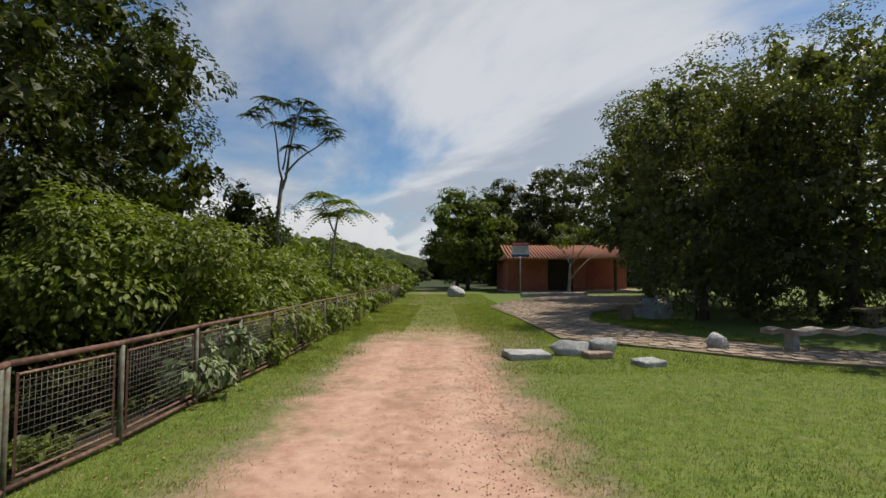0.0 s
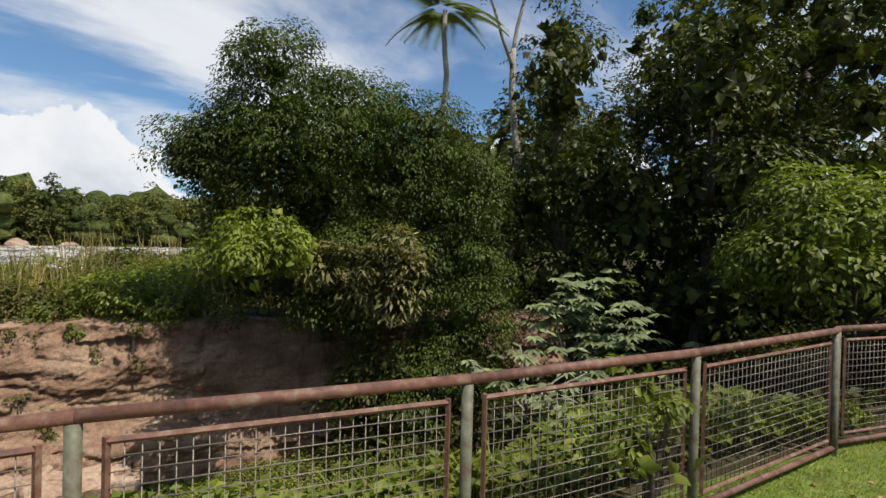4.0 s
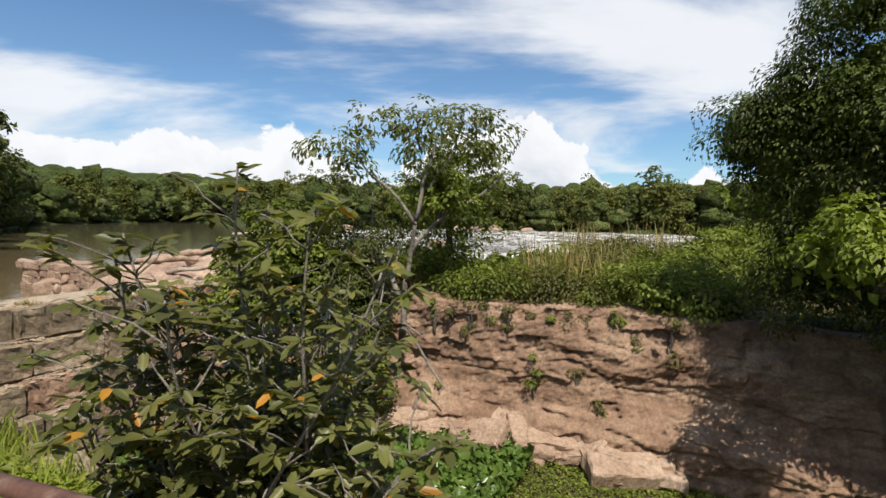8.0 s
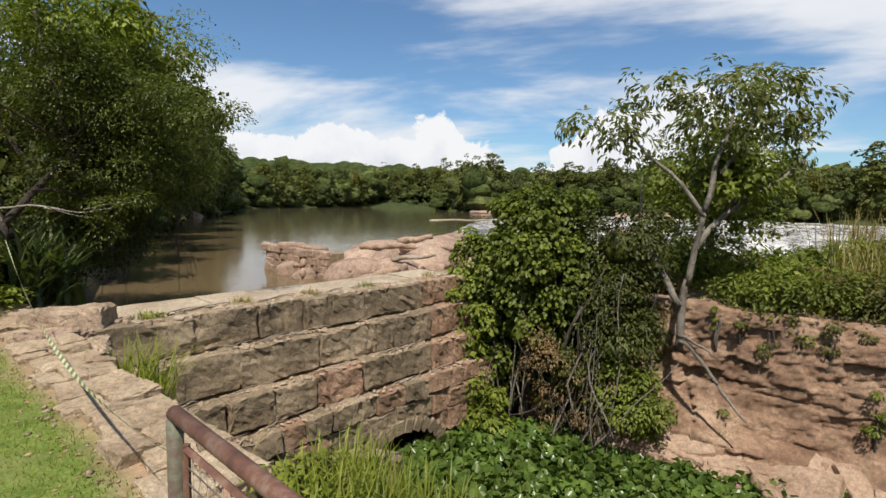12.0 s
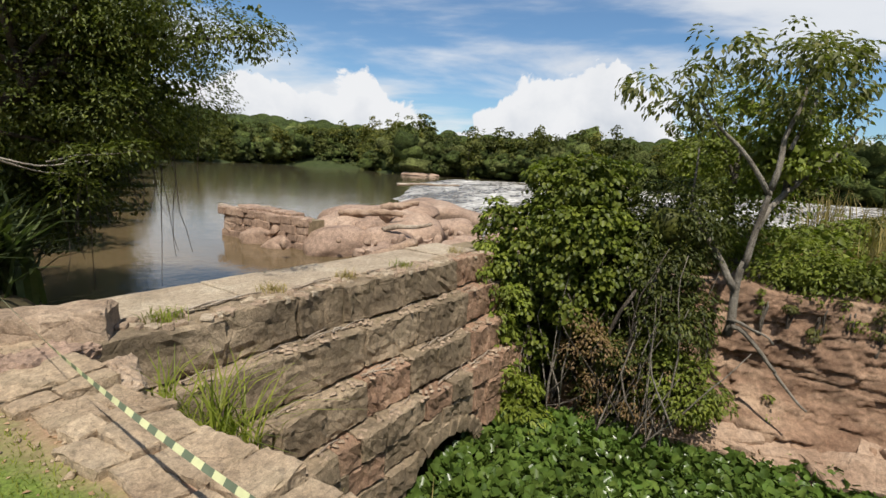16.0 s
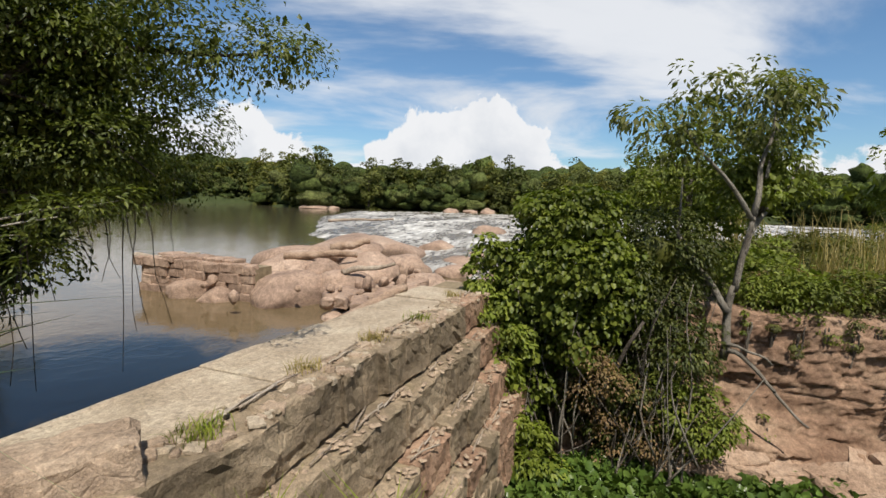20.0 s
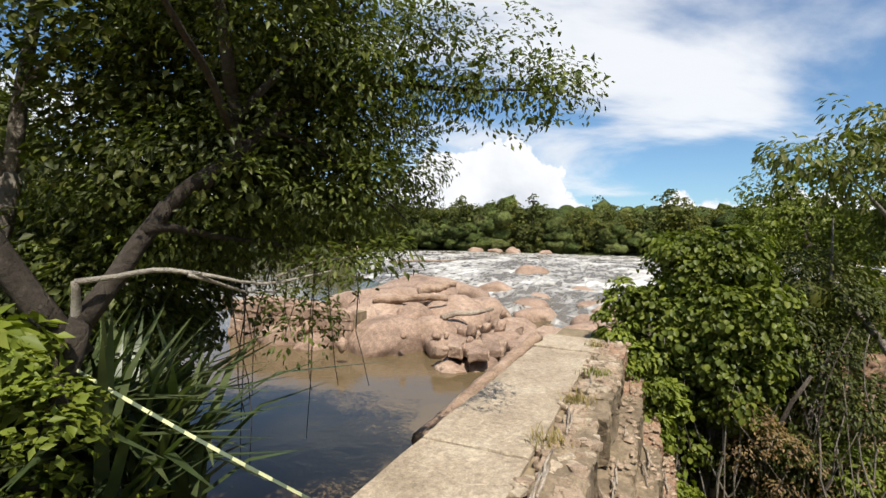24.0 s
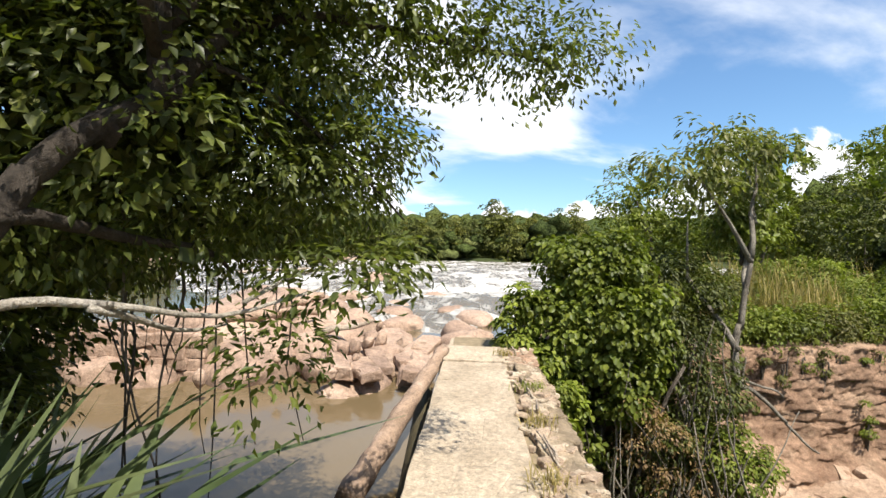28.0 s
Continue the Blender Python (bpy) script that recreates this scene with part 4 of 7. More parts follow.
def boulders():
    base = [boulder("boulder", s, M_BOULDER, 0.62) for s in range(1, 9)]
    r = np.random.default_rng(41)
    spots = [(-12.0, -17.85, -0.85, 1.15, 1.1, 0.85), (-11.3, -20.3, -0.8, 0.6, 0.7, 0.5), (-11.2, -19.3, -0.85, 0.45, 0.5, 0.42), (-12.9, -16.9, -0.7, 1.0, 0.9, 0.75), (-12.0, -16.3, -0.8, 0.8, 0.6, 0.55),
             (-13.6, -18.6, -0.6, 1.5, 1.2, 0.85), (-14.6, -17.0, -0.6, 1.2, 1.1, 0.9), (-15.6, -19.6, -0.6, 1.9, 1.5, 1.0), (-17.0, -17.0, -0.75, 1.3, 1.0, 0.75), (-20.5, -20.5, -0.8, 4.2, 2.6, 1.25),
             (-18.6, -22.8, -0.85, 0.9, 0.9, 0.55), (-15.4, -15.6, -0.8, 0.9, 0.7, 0.5), (-13.4, -15.4, -0.85, 0.9, 0.6, 0.5), (-11.6, -15.3, -0.9, 0.9, 0.4, 0.38), (-12.8, -14.8, -0.9, 0.7, 0.4, 0.42),
             (-18.2, -15.3, -0.85, 0.9, 0.8, 0.5), (-20.3, -15.9, -0.85, 1.0, 0.8, 0.5), (-25.5, -18.6, -0.9, 1.4, 1.0, 0.8), (-24.0, -16.2, -0.95, 1.2, 0.8, 0.5), (-40.5, -19.3, -0.9, 1.6, 1.4, 1.1),
             (-22.5, -13.6, -0.95, 1.3, 0.8, 0.5), (-28.5, -14.5, -0.95, 1.2, 0.9, 0.45), (-16.8, -13.6, -0.85, 1.2, 0.6, 0.5), (-14.6, -13.4, -0.7, 1.0, 0.6, 0.5), (-19.5, -13.0, -0.85, 1.1, 0.7, 0.5), (-13.0, -20.3, -0.7, 1.1, 1.0, 0.6), (-14.5, -21.3, -0.85, 1.0, 0.7, 0.45),
             (-10.9, -15.9, -0.92, 0.5, 0.35, 0.3), (-15.2, -18.0, -0.2, 0.8, 0.6, 0.5), (-13.2, -17.6, -0.3, 0.6, 0.5, 0.4), (-17.5, -18.8, -0.2, 1.2, 0.9, 0.6),
             (-27.0, -64.0, -0.9, 1.6, 1.2, 1.1), (-24.0, -61.0, -0.9, 1.3, 1.0, 0.8), (-30.0, -70.0, -0.9, 1.5, 1.2, 0.8), (-38.0, -82.0, -0.9, 1.8, 1.4, 0.9),
             (-113, -45, -0.9, 3.0, 2.0, 1.6), (-116, -41, -0.9, 2.4, 2.0, 1.4), (-118, -37, -0.9, 3.2, 2.0, 1.7), (-106, -78, -0.9, 3.0, 4.0, 1.2), (-110, -76, -0.9, 3.5, 2.0, 1.0), (-121, -30, -0.9, 2.2, 1.8, 1.2)]
    for i, (x, y, z, a, b, c) in enumerate(spots):
        ob = new("boulder", base[i % 8])
        ob.location, ob.rotation_euler, ob.scale = (x, y, z), (0, 0, r.uniform(-0.5, 0.5)), (a, b, c / 0.62 * 0.82)
        tagged(ob, "smooth pinkish brown boulder standing in the river", "boulder", "river boulders")
    # a heap of small broken stones between the boulders
    for i in range(60):
        ob = new("stone", base[i % 8])
        s = r.uniform(0.08, 0.26)
        u = r.random()
        ob.location = (-10.9 - 4.5 * u + r.normal() * 0.4, -15.4 - 4.8 * r.random(), -0.55 + 0.25 * r.random() + 0.1 * u)
        ob.rotation_euler, ob.scale = (r.uniform(0, 3), r.uniform(0, 3), r.uniform(0, 3)), (s, s * r.uniform(0.6, 1), s)
        tagged(ob, "broken pinkish stone lodged between boulders", "stone", "broken stones")


def ruined_wall():
    w = thing("ruined_wall", "stump of an old rubble stone wall on the rocks", "stone wall", (-11.45, -20.6, -0.9))
    r = np.random.default_rng(43)
    bm = bmesh.new()
    bmesh.ops.create_cube(bm, size=1.0, matrix=Matrix.Translation((-0.3, 0.6, 0.42)) @ Matrix.Diagonal((0.6, 3.2, 0.85, 1)))
    part("core", bm, M_MORTAR, w)
    i = 600
    for row in range(4):
        y = 2.2
        while y > -1.15:
            L = r.uniform(0.2, 0.5)
            i += 1
            ob = part("stone", rough_block("stone", (0.26, L, 0.24), i, M_BOULDER, 0.03, 0.03, 1), None, w)
            ob.location = (0.0 + r.normal() * 0.03, y - L / 2, 0.12 + 0.23 * row)
            y -= L
    for k in range(8):
        ob = part("stone", rough_block("stone", (0.5, 0.4, 0.16), 650 + k, M_BOULDER, 0.03, 0.03, 1), None, w)
        ob.location = (-0.3 + r.normal() * 0.1, 1.3 - 0.33 * k, 0.92)


def log(label, a, b, r0, r1, seed, mat=None):
    v, t = tube_arrays(curve_pts(a, b, 20, 0.03, 0.05, seed), np.linspace(r0, r1, 20) * (1 + 0.05 * np.sin(np.arange(20) * 0.9 + seed)), 12)
    v = v + 0.12 * r1 * np.random.default_rng(seed).normal(size=v.shape)
    return tagged(new("log", quick_mesh("log", v, t, mat or M_DRIFT, True)), label, "log", "driftwood logs")


boulders()
def strata():
    """Flat, tilted slabs of rock between the boulders and the end of the dam."""
    r = np.random.default_rng(47)
    for i in range(26):
        size = (r.uniform(0.5, 1.5), r.uniform(0.25, 0.6), r.uniform(0.1, 0.26))
        ob = new("rock_slab", rough_block("rock_slab", size, 1200 + i, M_BOULDER if i % 3 else M_LOG, 0.04, 0.05, 3))
        ob.location = (r.uniform(-14.0, -10.9), r.uniform(-16.3, -14.35), r.uniform(-0.85, -0.5))
        ob.rotation_euler = (r.uniform(-0.2, 0.1), r.uniform(-0.1, 0.15), r.uniform(-0.3, 0.5))
        tagged(ob, "flat brown slab of rock among the river boulders", "rock", "rock slabs in the river")


strata()
ruined_wall()
log("long bare driftwood log leaning against the dam", (-6.95, -14.86, -0.74), (-10.05, -14.0, 0.1), 0.135, 0.09, 1, M_LOG)
log("thick weathered driftwood trunk on the rocks", (-13.1, -18.8, 0.05), (-13.9, -17.0, 0.15), 0.12, 0.08, 2, M_LOG)
log("pale driftwood branch on the rocks", (-12.4, -16.6, -0.15), (-13.3, -15.6, 0.05), 0.08, 0.04, 3)
log("pale driftwood branch on the old wall", (-11.5, -22.3, 0.0), (-12.2, -20.8, 0.08), 0.09, 0.05, 4)
log("dark driftwood stump on the rocks", (-14.0, -17.9, 0.25), (-14.9, -17.1, 0.45), 0.14, 0.08, 5, M_LOG)
log("thin pole lying over the boulder", (-19.8, -21.5, 0.75), (-22.0, -19.5, 0.85), 0.06, 0.04, 6)


def rock_face(name, label, path, top, foot, seed, mat, out=0.35, nz=104, step=0.06):
    """A bedded, jointed rock face that follows a line in plan (x, y); its beds jut towards the line's left."""
    path = np.asarray(path, float)
    seg = np.hypot(*np.diff(path, axis=0).T)
    s = np.concatenate([[0], np.cumsum(seg)])
    u = np.arange(0, s[-1], step)
    px, py = np.interp(u, s, path[:, 0]), np.interp(u, s, path[:, 1])
    tx, ty = np.gradient(px), np.gradient(py)
    ln = np.hypot(tx, ty)
    nx, ny = -ty / ln, tx / ln
    r = np.random.default_rng(seed)
    beds = np.cumsum(r.choice((0.09, 0.16, 0.24, 0.36, 0.5), 24)) - 0.6
    block = r.uniform(0.5, 2.2, 30)
    v = np.zeros((nz, len(u), 3))
    for i, f in enumerate(np.linspace(0, 1, nz)):
        for j, w in enumerate(u):
            z0 = top + 0.12 * noise.noise(Vector((w * 0.8, seed, 0)))
            z = z0 + (foot - z0) * f
            q = Vector((w * 0.6, z * 1.6, seed * 1.7))
            soft = noise.noise(q * 0.8)
            depth = z0 - z + 0.3 * noise.noise(Vector((w * 0.45, 3.0, seed))) + 0.14 * noise.noise(q * 2.2) + 0.05 * w
            b = int(np.searchsorted(beds, depth))
            gap = min(abs(depth - beds[min(b, 23)]), abs(depth - beds[max(b - 1, 0)]))
            along = w / block[b] + b * 0.37 + 0.25 * noise.noise(q * 1.7)
            joint = abs(along - round(along)) * block[b]
            o = out * f * 1.0 + 0.09 * (noise.cell(Vector((math.floor(along + 0.5), b, seed))) - 0.5) * (0.4 + 0.6 * noise.cell(Vector((b, 7, seed))))
            e = Vector((w * 1.1 + 0.2 * soft, z * 1.25, seed))
            chip = noise.cell(Vector((e.x * 1.6 + 0.5 * noise.noise(e * 1.5), e.y * 2.6 + 0.4 * noise.noise(e * 1.1 + Vector((9, 0, 0))), 3.0)))
            o += 0.15 * soft + 0.08 * (chip - 0.5) + 0.05 * noise.noise(e * 4.0) + 0.035 * noise.noise(e * 9) + 0.025 * noise.noise(e * 21)
            if gap < 0.035:
                o -= 0.04 * (1 - gap / 0.035) * max(0.0, min(1.0, 0.15 + 2.2 * noise.noise(q * 1.3)))
            if joint < 0.05:
                o -= 0.04 * (1 - joint / 0.05)
            o += 0.36 * max(0.0, min(1.0, (f - 0.66 + 0.10 * soft) / 0.10))
            if i == 0:
                o -= 1.4
            elif i == 1:
                o -= 0.12
            v[i, j] = (px[j] + nx[j] * o, py[j] + ny[j] * o, z + 0.04 * noise.noise(q * 2.0))
    w = len(u)
    i = (np.arange(nz - 1)[:, None] * w + np.arange(w - 1)[None]).ravel()
    t = np.concatenate([np.stack([i, i + 1, i + w + 1], 1), np.stack([i, i + w + 1, i + w], 1)])
    ob = new(name, quick_mesh(name, v.reshape(-1, 3), t, mat))
    tagged(ob, label, "rock face", kind="structure")
    return v.reshape(-1, 3)


CLIFF = rock_face("wall_cliff", "bare reddish bedded rock cliff above the green pool", [(-12.2, -11.6), (-12.7, -9.5), (-12.85, -7.0), (-12.95, -4.8), (-13.0, -2.6), (-12.8, 0.4), (-12.0, 3.5), (-10.9, 7.0)][::-1], -0.25, -3.5, 3, M_CLIFF, 0.8)

def foot_slabs():
    """Broken pale slabs that lie along the foot of the cliff."""
    r = np.random.default_rng(57)
    for i in range(30):
        y = -9.6 + 0.24 * i + r.normal() * 0.12
        spot = CLIFF[np.argmin(np.hypot(CLIFF[:, 1] - y, CLIFF[:, 2] + 3.0))]
        size = (r.uniform(0.4, 1.0), r.uniform(0.5, 1.5), r.uniform(0.16, 0.4))
        ob = new("rock_slab", rough_block("rock_slab", size, 900 + i, M_SLAB, 0.05, 0.05, 2))
        ob.location = (float(spot[0]) + r.uniform(-0.1, 0.35), y, -3.2 + size[2] * 0.3 + 0.22 * r.random())
        ob.rotation_euler = (r.uniform(-0.3, 0.3), r.uniform(-0.1, 0.45), r.uniform(-0.6, 0.6))
        tagged(ob, "broken pale sandstone slab at the foot of the cliff", "rock", "slabs below the cliff")


foot_slabs()


def abutment_rocks():
    """Loose broken stones on the slope beside the dam's abutment."""
    r = np.random.default_rng(61)
    for i in range(34):
        y = r.uniform(-11.4, -6.6)
        x = -3.5 - r.uniform(0.0, 0.9)
        size = (r.uniform(0.2, 0.55), r.uniform(0.2, 0.6), r.uniform(0.18, 0.4))
        ob = new("stone_block", rough_block("stone_block", size, 960 + i, M_RED_STONE if i % 3 == 0 else M_STONE, 0.05, 0.05, 2))
        ob.location = (x, y, float(ground_z(np.array([x]), np.array([y]))[0]) + 0.05)
        ob.rotation_euler = (r.uniform(-0.4, 0.4), r.uniform(-0.4, 0.4), r.uniform(0, 3))
        tagged(ob, "broken stone block on the slope below the railing", "stone block", "stones on the abutment slope")


abutment_rocks()

# ---- the railing along the ravine ----
FENCE = [(-2.47, -7.6), (-2.41, -6.2), (-2.5, -4.75), (-2.62, -3.0), (-2.77, -1.23), (-2.76, 0.17), (-2.84, 1.66), (-3.07, 3.44), (-3.12, 3.55), (-3.03, 4.68), (-3.05, 6.13), (-3.0, 7.33)]
RAIL_Z = 0.96


def cyl(bm, a, b, r, seg=10):
    a, b = Vector(a), Vector(b)
    m = Matrix.Translation((a + b) / 2) @ (b - a).to_track_quat("Z", "Y").to_matrix().to_4x4()
    bmesh.ops.create_cone(bm, cap_ends=True, segments=seg, radius1=r, radius2=r, depth=(b - a).length, matrix=m)


def pipe(name, a, b, r, mat, parent, label="", seg=10):
    bm = bmesh.new()
    cyl(bm, a, b, r, seg)
    return part(name, shade(bm), mat, parent, label)


def fence():
    f = thing("fence", "low rusty pipe railing with welded wire mesh panels", "fence", (0, 0, 0))
    pts = list(FENCE)
    while pts[-1][1] < 34:
        x, y = pts[-1]
        pts.append((-2.98 + 0.03 * math.sin(y), y + 1.3))
    for i, (x, y) in enumerate(pts):
        pipe("post", (x, y, -0.25), (x, y, RAIL_Z - 0.02), 0.026, M_POST, f)
    for i in range(len(pts) - 1):
        (ax, ay), (bx, by) = pts[i], pts[i + 1]
        pipe("top_rail", (ax, ay - 0.004, RAIL_Z), (bx, by + 0.004, RAIL_Z), 0.025, M_RUST, f)
        pipe("bottom_rail", (ax, ay, 0.07), (bx, by, 0.07), 0.02, M_RUST, f)
        d = Vector((bx - ax, by - ay, 0))
        L = d.length
        if L < 0.3:
            continue
        d.normalize()
        a, b = Vector((ax, ay, 0)) + d * 0.09, Vector((ax, ay, 0)) + d * (L - 0.09)
        z0, z1 = 0.14, RAIL_Z - 0.09
        bm = bmesh.new()
        for p, q in (((a.x, a.y, z0), (b.x, b.y, z0)), ((a.x, a.y, z1), (b.x, b.y, z1)), ((a.x, a.y, z0 - 0.015), (a.x, a.y, z1 + 0.015)), ((b.x, b.y, z0 - 0.015), (b.x, b.y, z1 + 0.015))):
            cyl(bm, p, q, 0.013, 4)
        fr = part("panel_frame", bm, M_RUST, f)
        arr, w = [], b - a
        seg = 3 if i < 13 else 3
        pitch = 0.05 if i < 13 else 0.1
        n = max(2, int(w.length / pitch))
        for k in range(1, n):
            p = a + w * (k / n)
            arr.append(tube_arrays([(p.x, p.y, z0), (p.x, p.y, z1)], 0.0026, seg))
        m = int((z1 - z0) / pitch)
        for k in range(1, m):
            z = z0 + (z1 - z0) * k / m
            arr.append(tube_arrays([(a.x + 0.004, a.y, z), (b.x + 0.004, b.y, z)], 0.0026, seg))
        v, t = join(arr)
        part("wire_mesh", quick_mesh("wire_mesh", v, t, M_WIRE), None, fr)
    return f


fence()

# ---- vegetation ----


def tree(label, at, trunk, lobes, n, size, mat, seed, bark=None, category="tree", name="tree", group="", **kw):
    """A tree: an Empty at its foot with a trunk (all limbs) and a crown of leaves; places are relative to the foot."""
    t = thing(name, label, category, at, group)
    if trunk:
        limbs("trunk", trunk, bark or M_BARK, t, seed)
    foliage("crown", lobes, n, size, mat, seed, t, **kw)
    return t


def bush(label, at, rx, ry, rz, n, size, mat, seed, group="", **kw):
    """A shrub of several lobes on a few stems; at: its foot."""
    r = np.random.default_rng(seed)
    lobes = [(0, 0, rz * 0.8, rx * 0.66, ry * 0.66, rz * 0.7)]
    for k in range(9):
        a = k * 0.7 + r.uniform(-0.4, 0.4)
        f = r.uniform(0.4, 0.85)
        q = r.uniform(0.26, 0.46)
        lobes.append((rx * f * math.cos(a), ry * f * math.sin(a), rz * r.uniform(0.35, 1.2), rx * q, ry * q, rz * q * r.uniform(0.8, 1.3)))
    stems = [((0, 0, -0.3), (l[0] * 0.9, l[1] * 0.9, l[2]), 0.02 + 0.02 * rz, 0.012, 0.05) for l in lobes[:4]]
    return tree(label, at, stems, lobes, n, size, mat, seed, name="shrub", category="shrub", group=group, **kw)


# the vine-covered tree that overhangs the cliff
VT = tree("tall tree smothered in green vines on the cliff edge", (-12.0, 1.15, -0.4),
          [((0, 0, -0.3), (-0.2, -0.7, 3.6), 0.28, 0.16, 0.1), ((-0.1, -0.3, 2.4), (0.1, -2.6, 3.6), 0.13, 0.05, 0.2), ((-0.1, -0.5, 3.0), (0.4, 2.0, 4.2), 0.12, 0.05, 0.2), ((0.2, 0.5, 1.0), (1.2, 3.0, 2.4), 0.08, 0.03, 0.2)],
          [(0.0, -0.9, 4.6, 1.35, 1.3, 1.25), (-0.2, -1.2, 3.7, 1.0, 0.9, 0.9), (0.1, -0.4, 3.2, 1.1, 1.2, 1.0), (0.3, 0.3, 4.0, 1.1, 0.9, 1.1), (0.5, 1.7, 3.8, 1.3, 1.2, 1.2), (0.9, 2.7, 2.9, 1.2, 1.1, 1.3), (1.0, 3.1, 1.6, 1.2, 1.0, 1.2), (1.2, 3.0, 0.2, 1.2, 1.0, 1.3), (1.3, 2.7, -1.5, 1.0, 1.2, 1.1), (0.9, 1.8, 1.3, 1.0, 0.8, 1.0), (0.6, 0.6, 1.6, 0.9, 1.0, 0.7), (0.5, 0.2, 0.4, 0.9, 1.3, 0.6), (0.9, 0.3, 4.4, 1.1, 1.1, 0.9), (-0.2, -2.1, 3.2, 0.95, 0.9, 0.8), (1.0, -0.5, 3.9, 0.95, 0.9, 0.8)],
          120000, 0.072, L_SMOTHER, 11, droop=1.1, clump=0.3, per=60, low=-0.45, fill=0.14, core=0.52)
# the tree's shaded side and inside, painted with the darker leaf
foliage("shaded_vines", [(-0.2, -2.0, 3.6, 1.0, 0.95, 0.85), (-0.1, -1.3, 2.5, 0.9, 1.3, 1.0), (-0.2, -0.3, 1.4, 0.9, 1.2, 1.1), (-0.3, -1.6, 1.0, 0.7, 0.9, 0.9), (0.2, -0.9, 2.0, 0.8, 0.9, 0.8)], 36000, 0.075, L_DARK, 15, VT, clump=0.27, droop=1.0, fill=0.22, core=0.55)
bush("bright leafy branch hanging below the vine-covered tree", (-9.9, -0.3, 1.0), 0.8, 0.9, 0.55, 4200, 0.10, L_BRIGHT, 12, clump=0.25, droop=0.8)
bush("dark leafy creeper hanging over the cliff", (-11.2, 2.6, -2.4), 1.0, 1.5, 1.2, 6500, 0.10, L_DARK, 13, clump=0.3, droop=0.9)
bush("glossy long-leaved bush under the vine-covered tree", (-10.6, 1.9, 0.2), 0.9, 1.3, 0.9, 3800, 0.16, L_GREY, 14, clump=0.3, aspect=0.3, droop=0.3, fill=0.0)

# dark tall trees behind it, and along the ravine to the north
# the ravine's shade is put into their dark leaf colour
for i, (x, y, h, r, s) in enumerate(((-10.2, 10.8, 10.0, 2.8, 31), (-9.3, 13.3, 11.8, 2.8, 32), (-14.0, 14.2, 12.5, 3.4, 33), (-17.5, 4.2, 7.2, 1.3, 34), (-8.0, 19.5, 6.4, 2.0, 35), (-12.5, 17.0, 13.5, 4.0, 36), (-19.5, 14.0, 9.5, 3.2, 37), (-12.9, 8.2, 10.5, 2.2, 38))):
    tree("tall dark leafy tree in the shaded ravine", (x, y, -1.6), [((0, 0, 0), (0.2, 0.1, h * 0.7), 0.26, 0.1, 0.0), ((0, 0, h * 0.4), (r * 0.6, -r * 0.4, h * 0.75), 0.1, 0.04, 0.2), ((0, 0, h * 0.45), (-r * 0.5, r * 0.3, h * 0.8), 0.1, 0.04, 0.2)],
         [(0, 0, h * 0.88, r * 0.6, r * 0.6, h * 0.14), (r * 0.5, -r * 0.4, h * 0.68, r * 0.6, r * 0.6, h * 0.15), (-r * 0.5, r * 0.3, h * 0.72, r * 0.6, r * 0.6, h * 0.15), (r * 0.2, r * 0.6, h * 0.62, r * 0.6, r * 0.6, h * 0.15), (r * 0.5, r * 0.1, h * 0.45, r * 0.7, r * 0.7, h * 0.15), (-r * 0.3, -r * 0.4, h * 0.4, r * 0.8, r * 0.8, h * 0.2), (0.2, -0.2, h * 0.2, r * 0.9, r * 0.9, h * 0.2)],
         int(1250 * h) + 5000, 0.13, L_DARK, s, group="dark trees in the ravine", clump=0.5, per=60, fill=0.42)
bush("broad bright green shrub behind the railing", (-5.8, 9.2, 0.25), 1.5, 2.2, 1.45, 15000, 0.12, L_VINE, 41, clump=0.46, per=90, low=-0.3, droop=0.6, fill=0.2)
bush("broad green shrub behind the railing", (-4.9, 12.4, -0.4), 1.4, 2.8, 1.75, 13000, 0.12, L_VINE, 42, clump=0.46, per=90, core=0.55, droop=0.6, fill=0.2)
for i, (x, y, rx, ry, rz) in enumerate(((-4.4, 15.0, 1.2, 2.4, 1.2), (-5.2, 20.5, 1.8, 3.2, 1.35), (-4.8, 27.0, 1.8, 3.8, 1.3), (-5.0, 36.0, 2.4, 5.0, 1.6), (-5.4, 47.0, 2.6, 6.0, 2.0), (-9.5, 26.0, 3.0, 4.5, 3.0), (-11.0, 38.0, 4.0, 7.0, 3.2), (-13, 56, 6.0, 9.0, 3.6))):
    bush("dense green shrub along the railing", (x, y, -0.3), rx, ry, rz, 5200, 0.2 if y < 20 else 0.3, (L_BRIGHT, L_VINE, L_VINE)[i % 3], 140 + i, group="shrubs along the railing", clump=0.5, per=40)
for i, (x, y, rx, ry, rz) in enumerate(((-3.15, 6.9, 0.35, 0.9, 0.55), (-3.3, 8.9, 0.4, 1.0, 0.6), (-3.2, 11.2, 0.4, 1.2, 0.6), (-3.2, 14.0, 0.4, 1.5, 0.62), (-3.2, 17.5, 0.4, 1.8, 0.62), (-3.2, 22.0, 0.4, 2.4, 0.62))):
    bush("creeper growing through the railing", (x, y, 0.0), rx, ry, rz, 1300, 0.11, L_SILVER if i == 0 else L_BRIGHT, 160 + i, group="creepers on the railing", clump=0.2, droop=0.6)
bush("yellow-green creeper on the railing", (-2.88, 1.35, 0.2), 0.16, 0.3, 0.45, 420, 0.06, L_BRIGHT, 171, clump=0.1, droop=0.6)


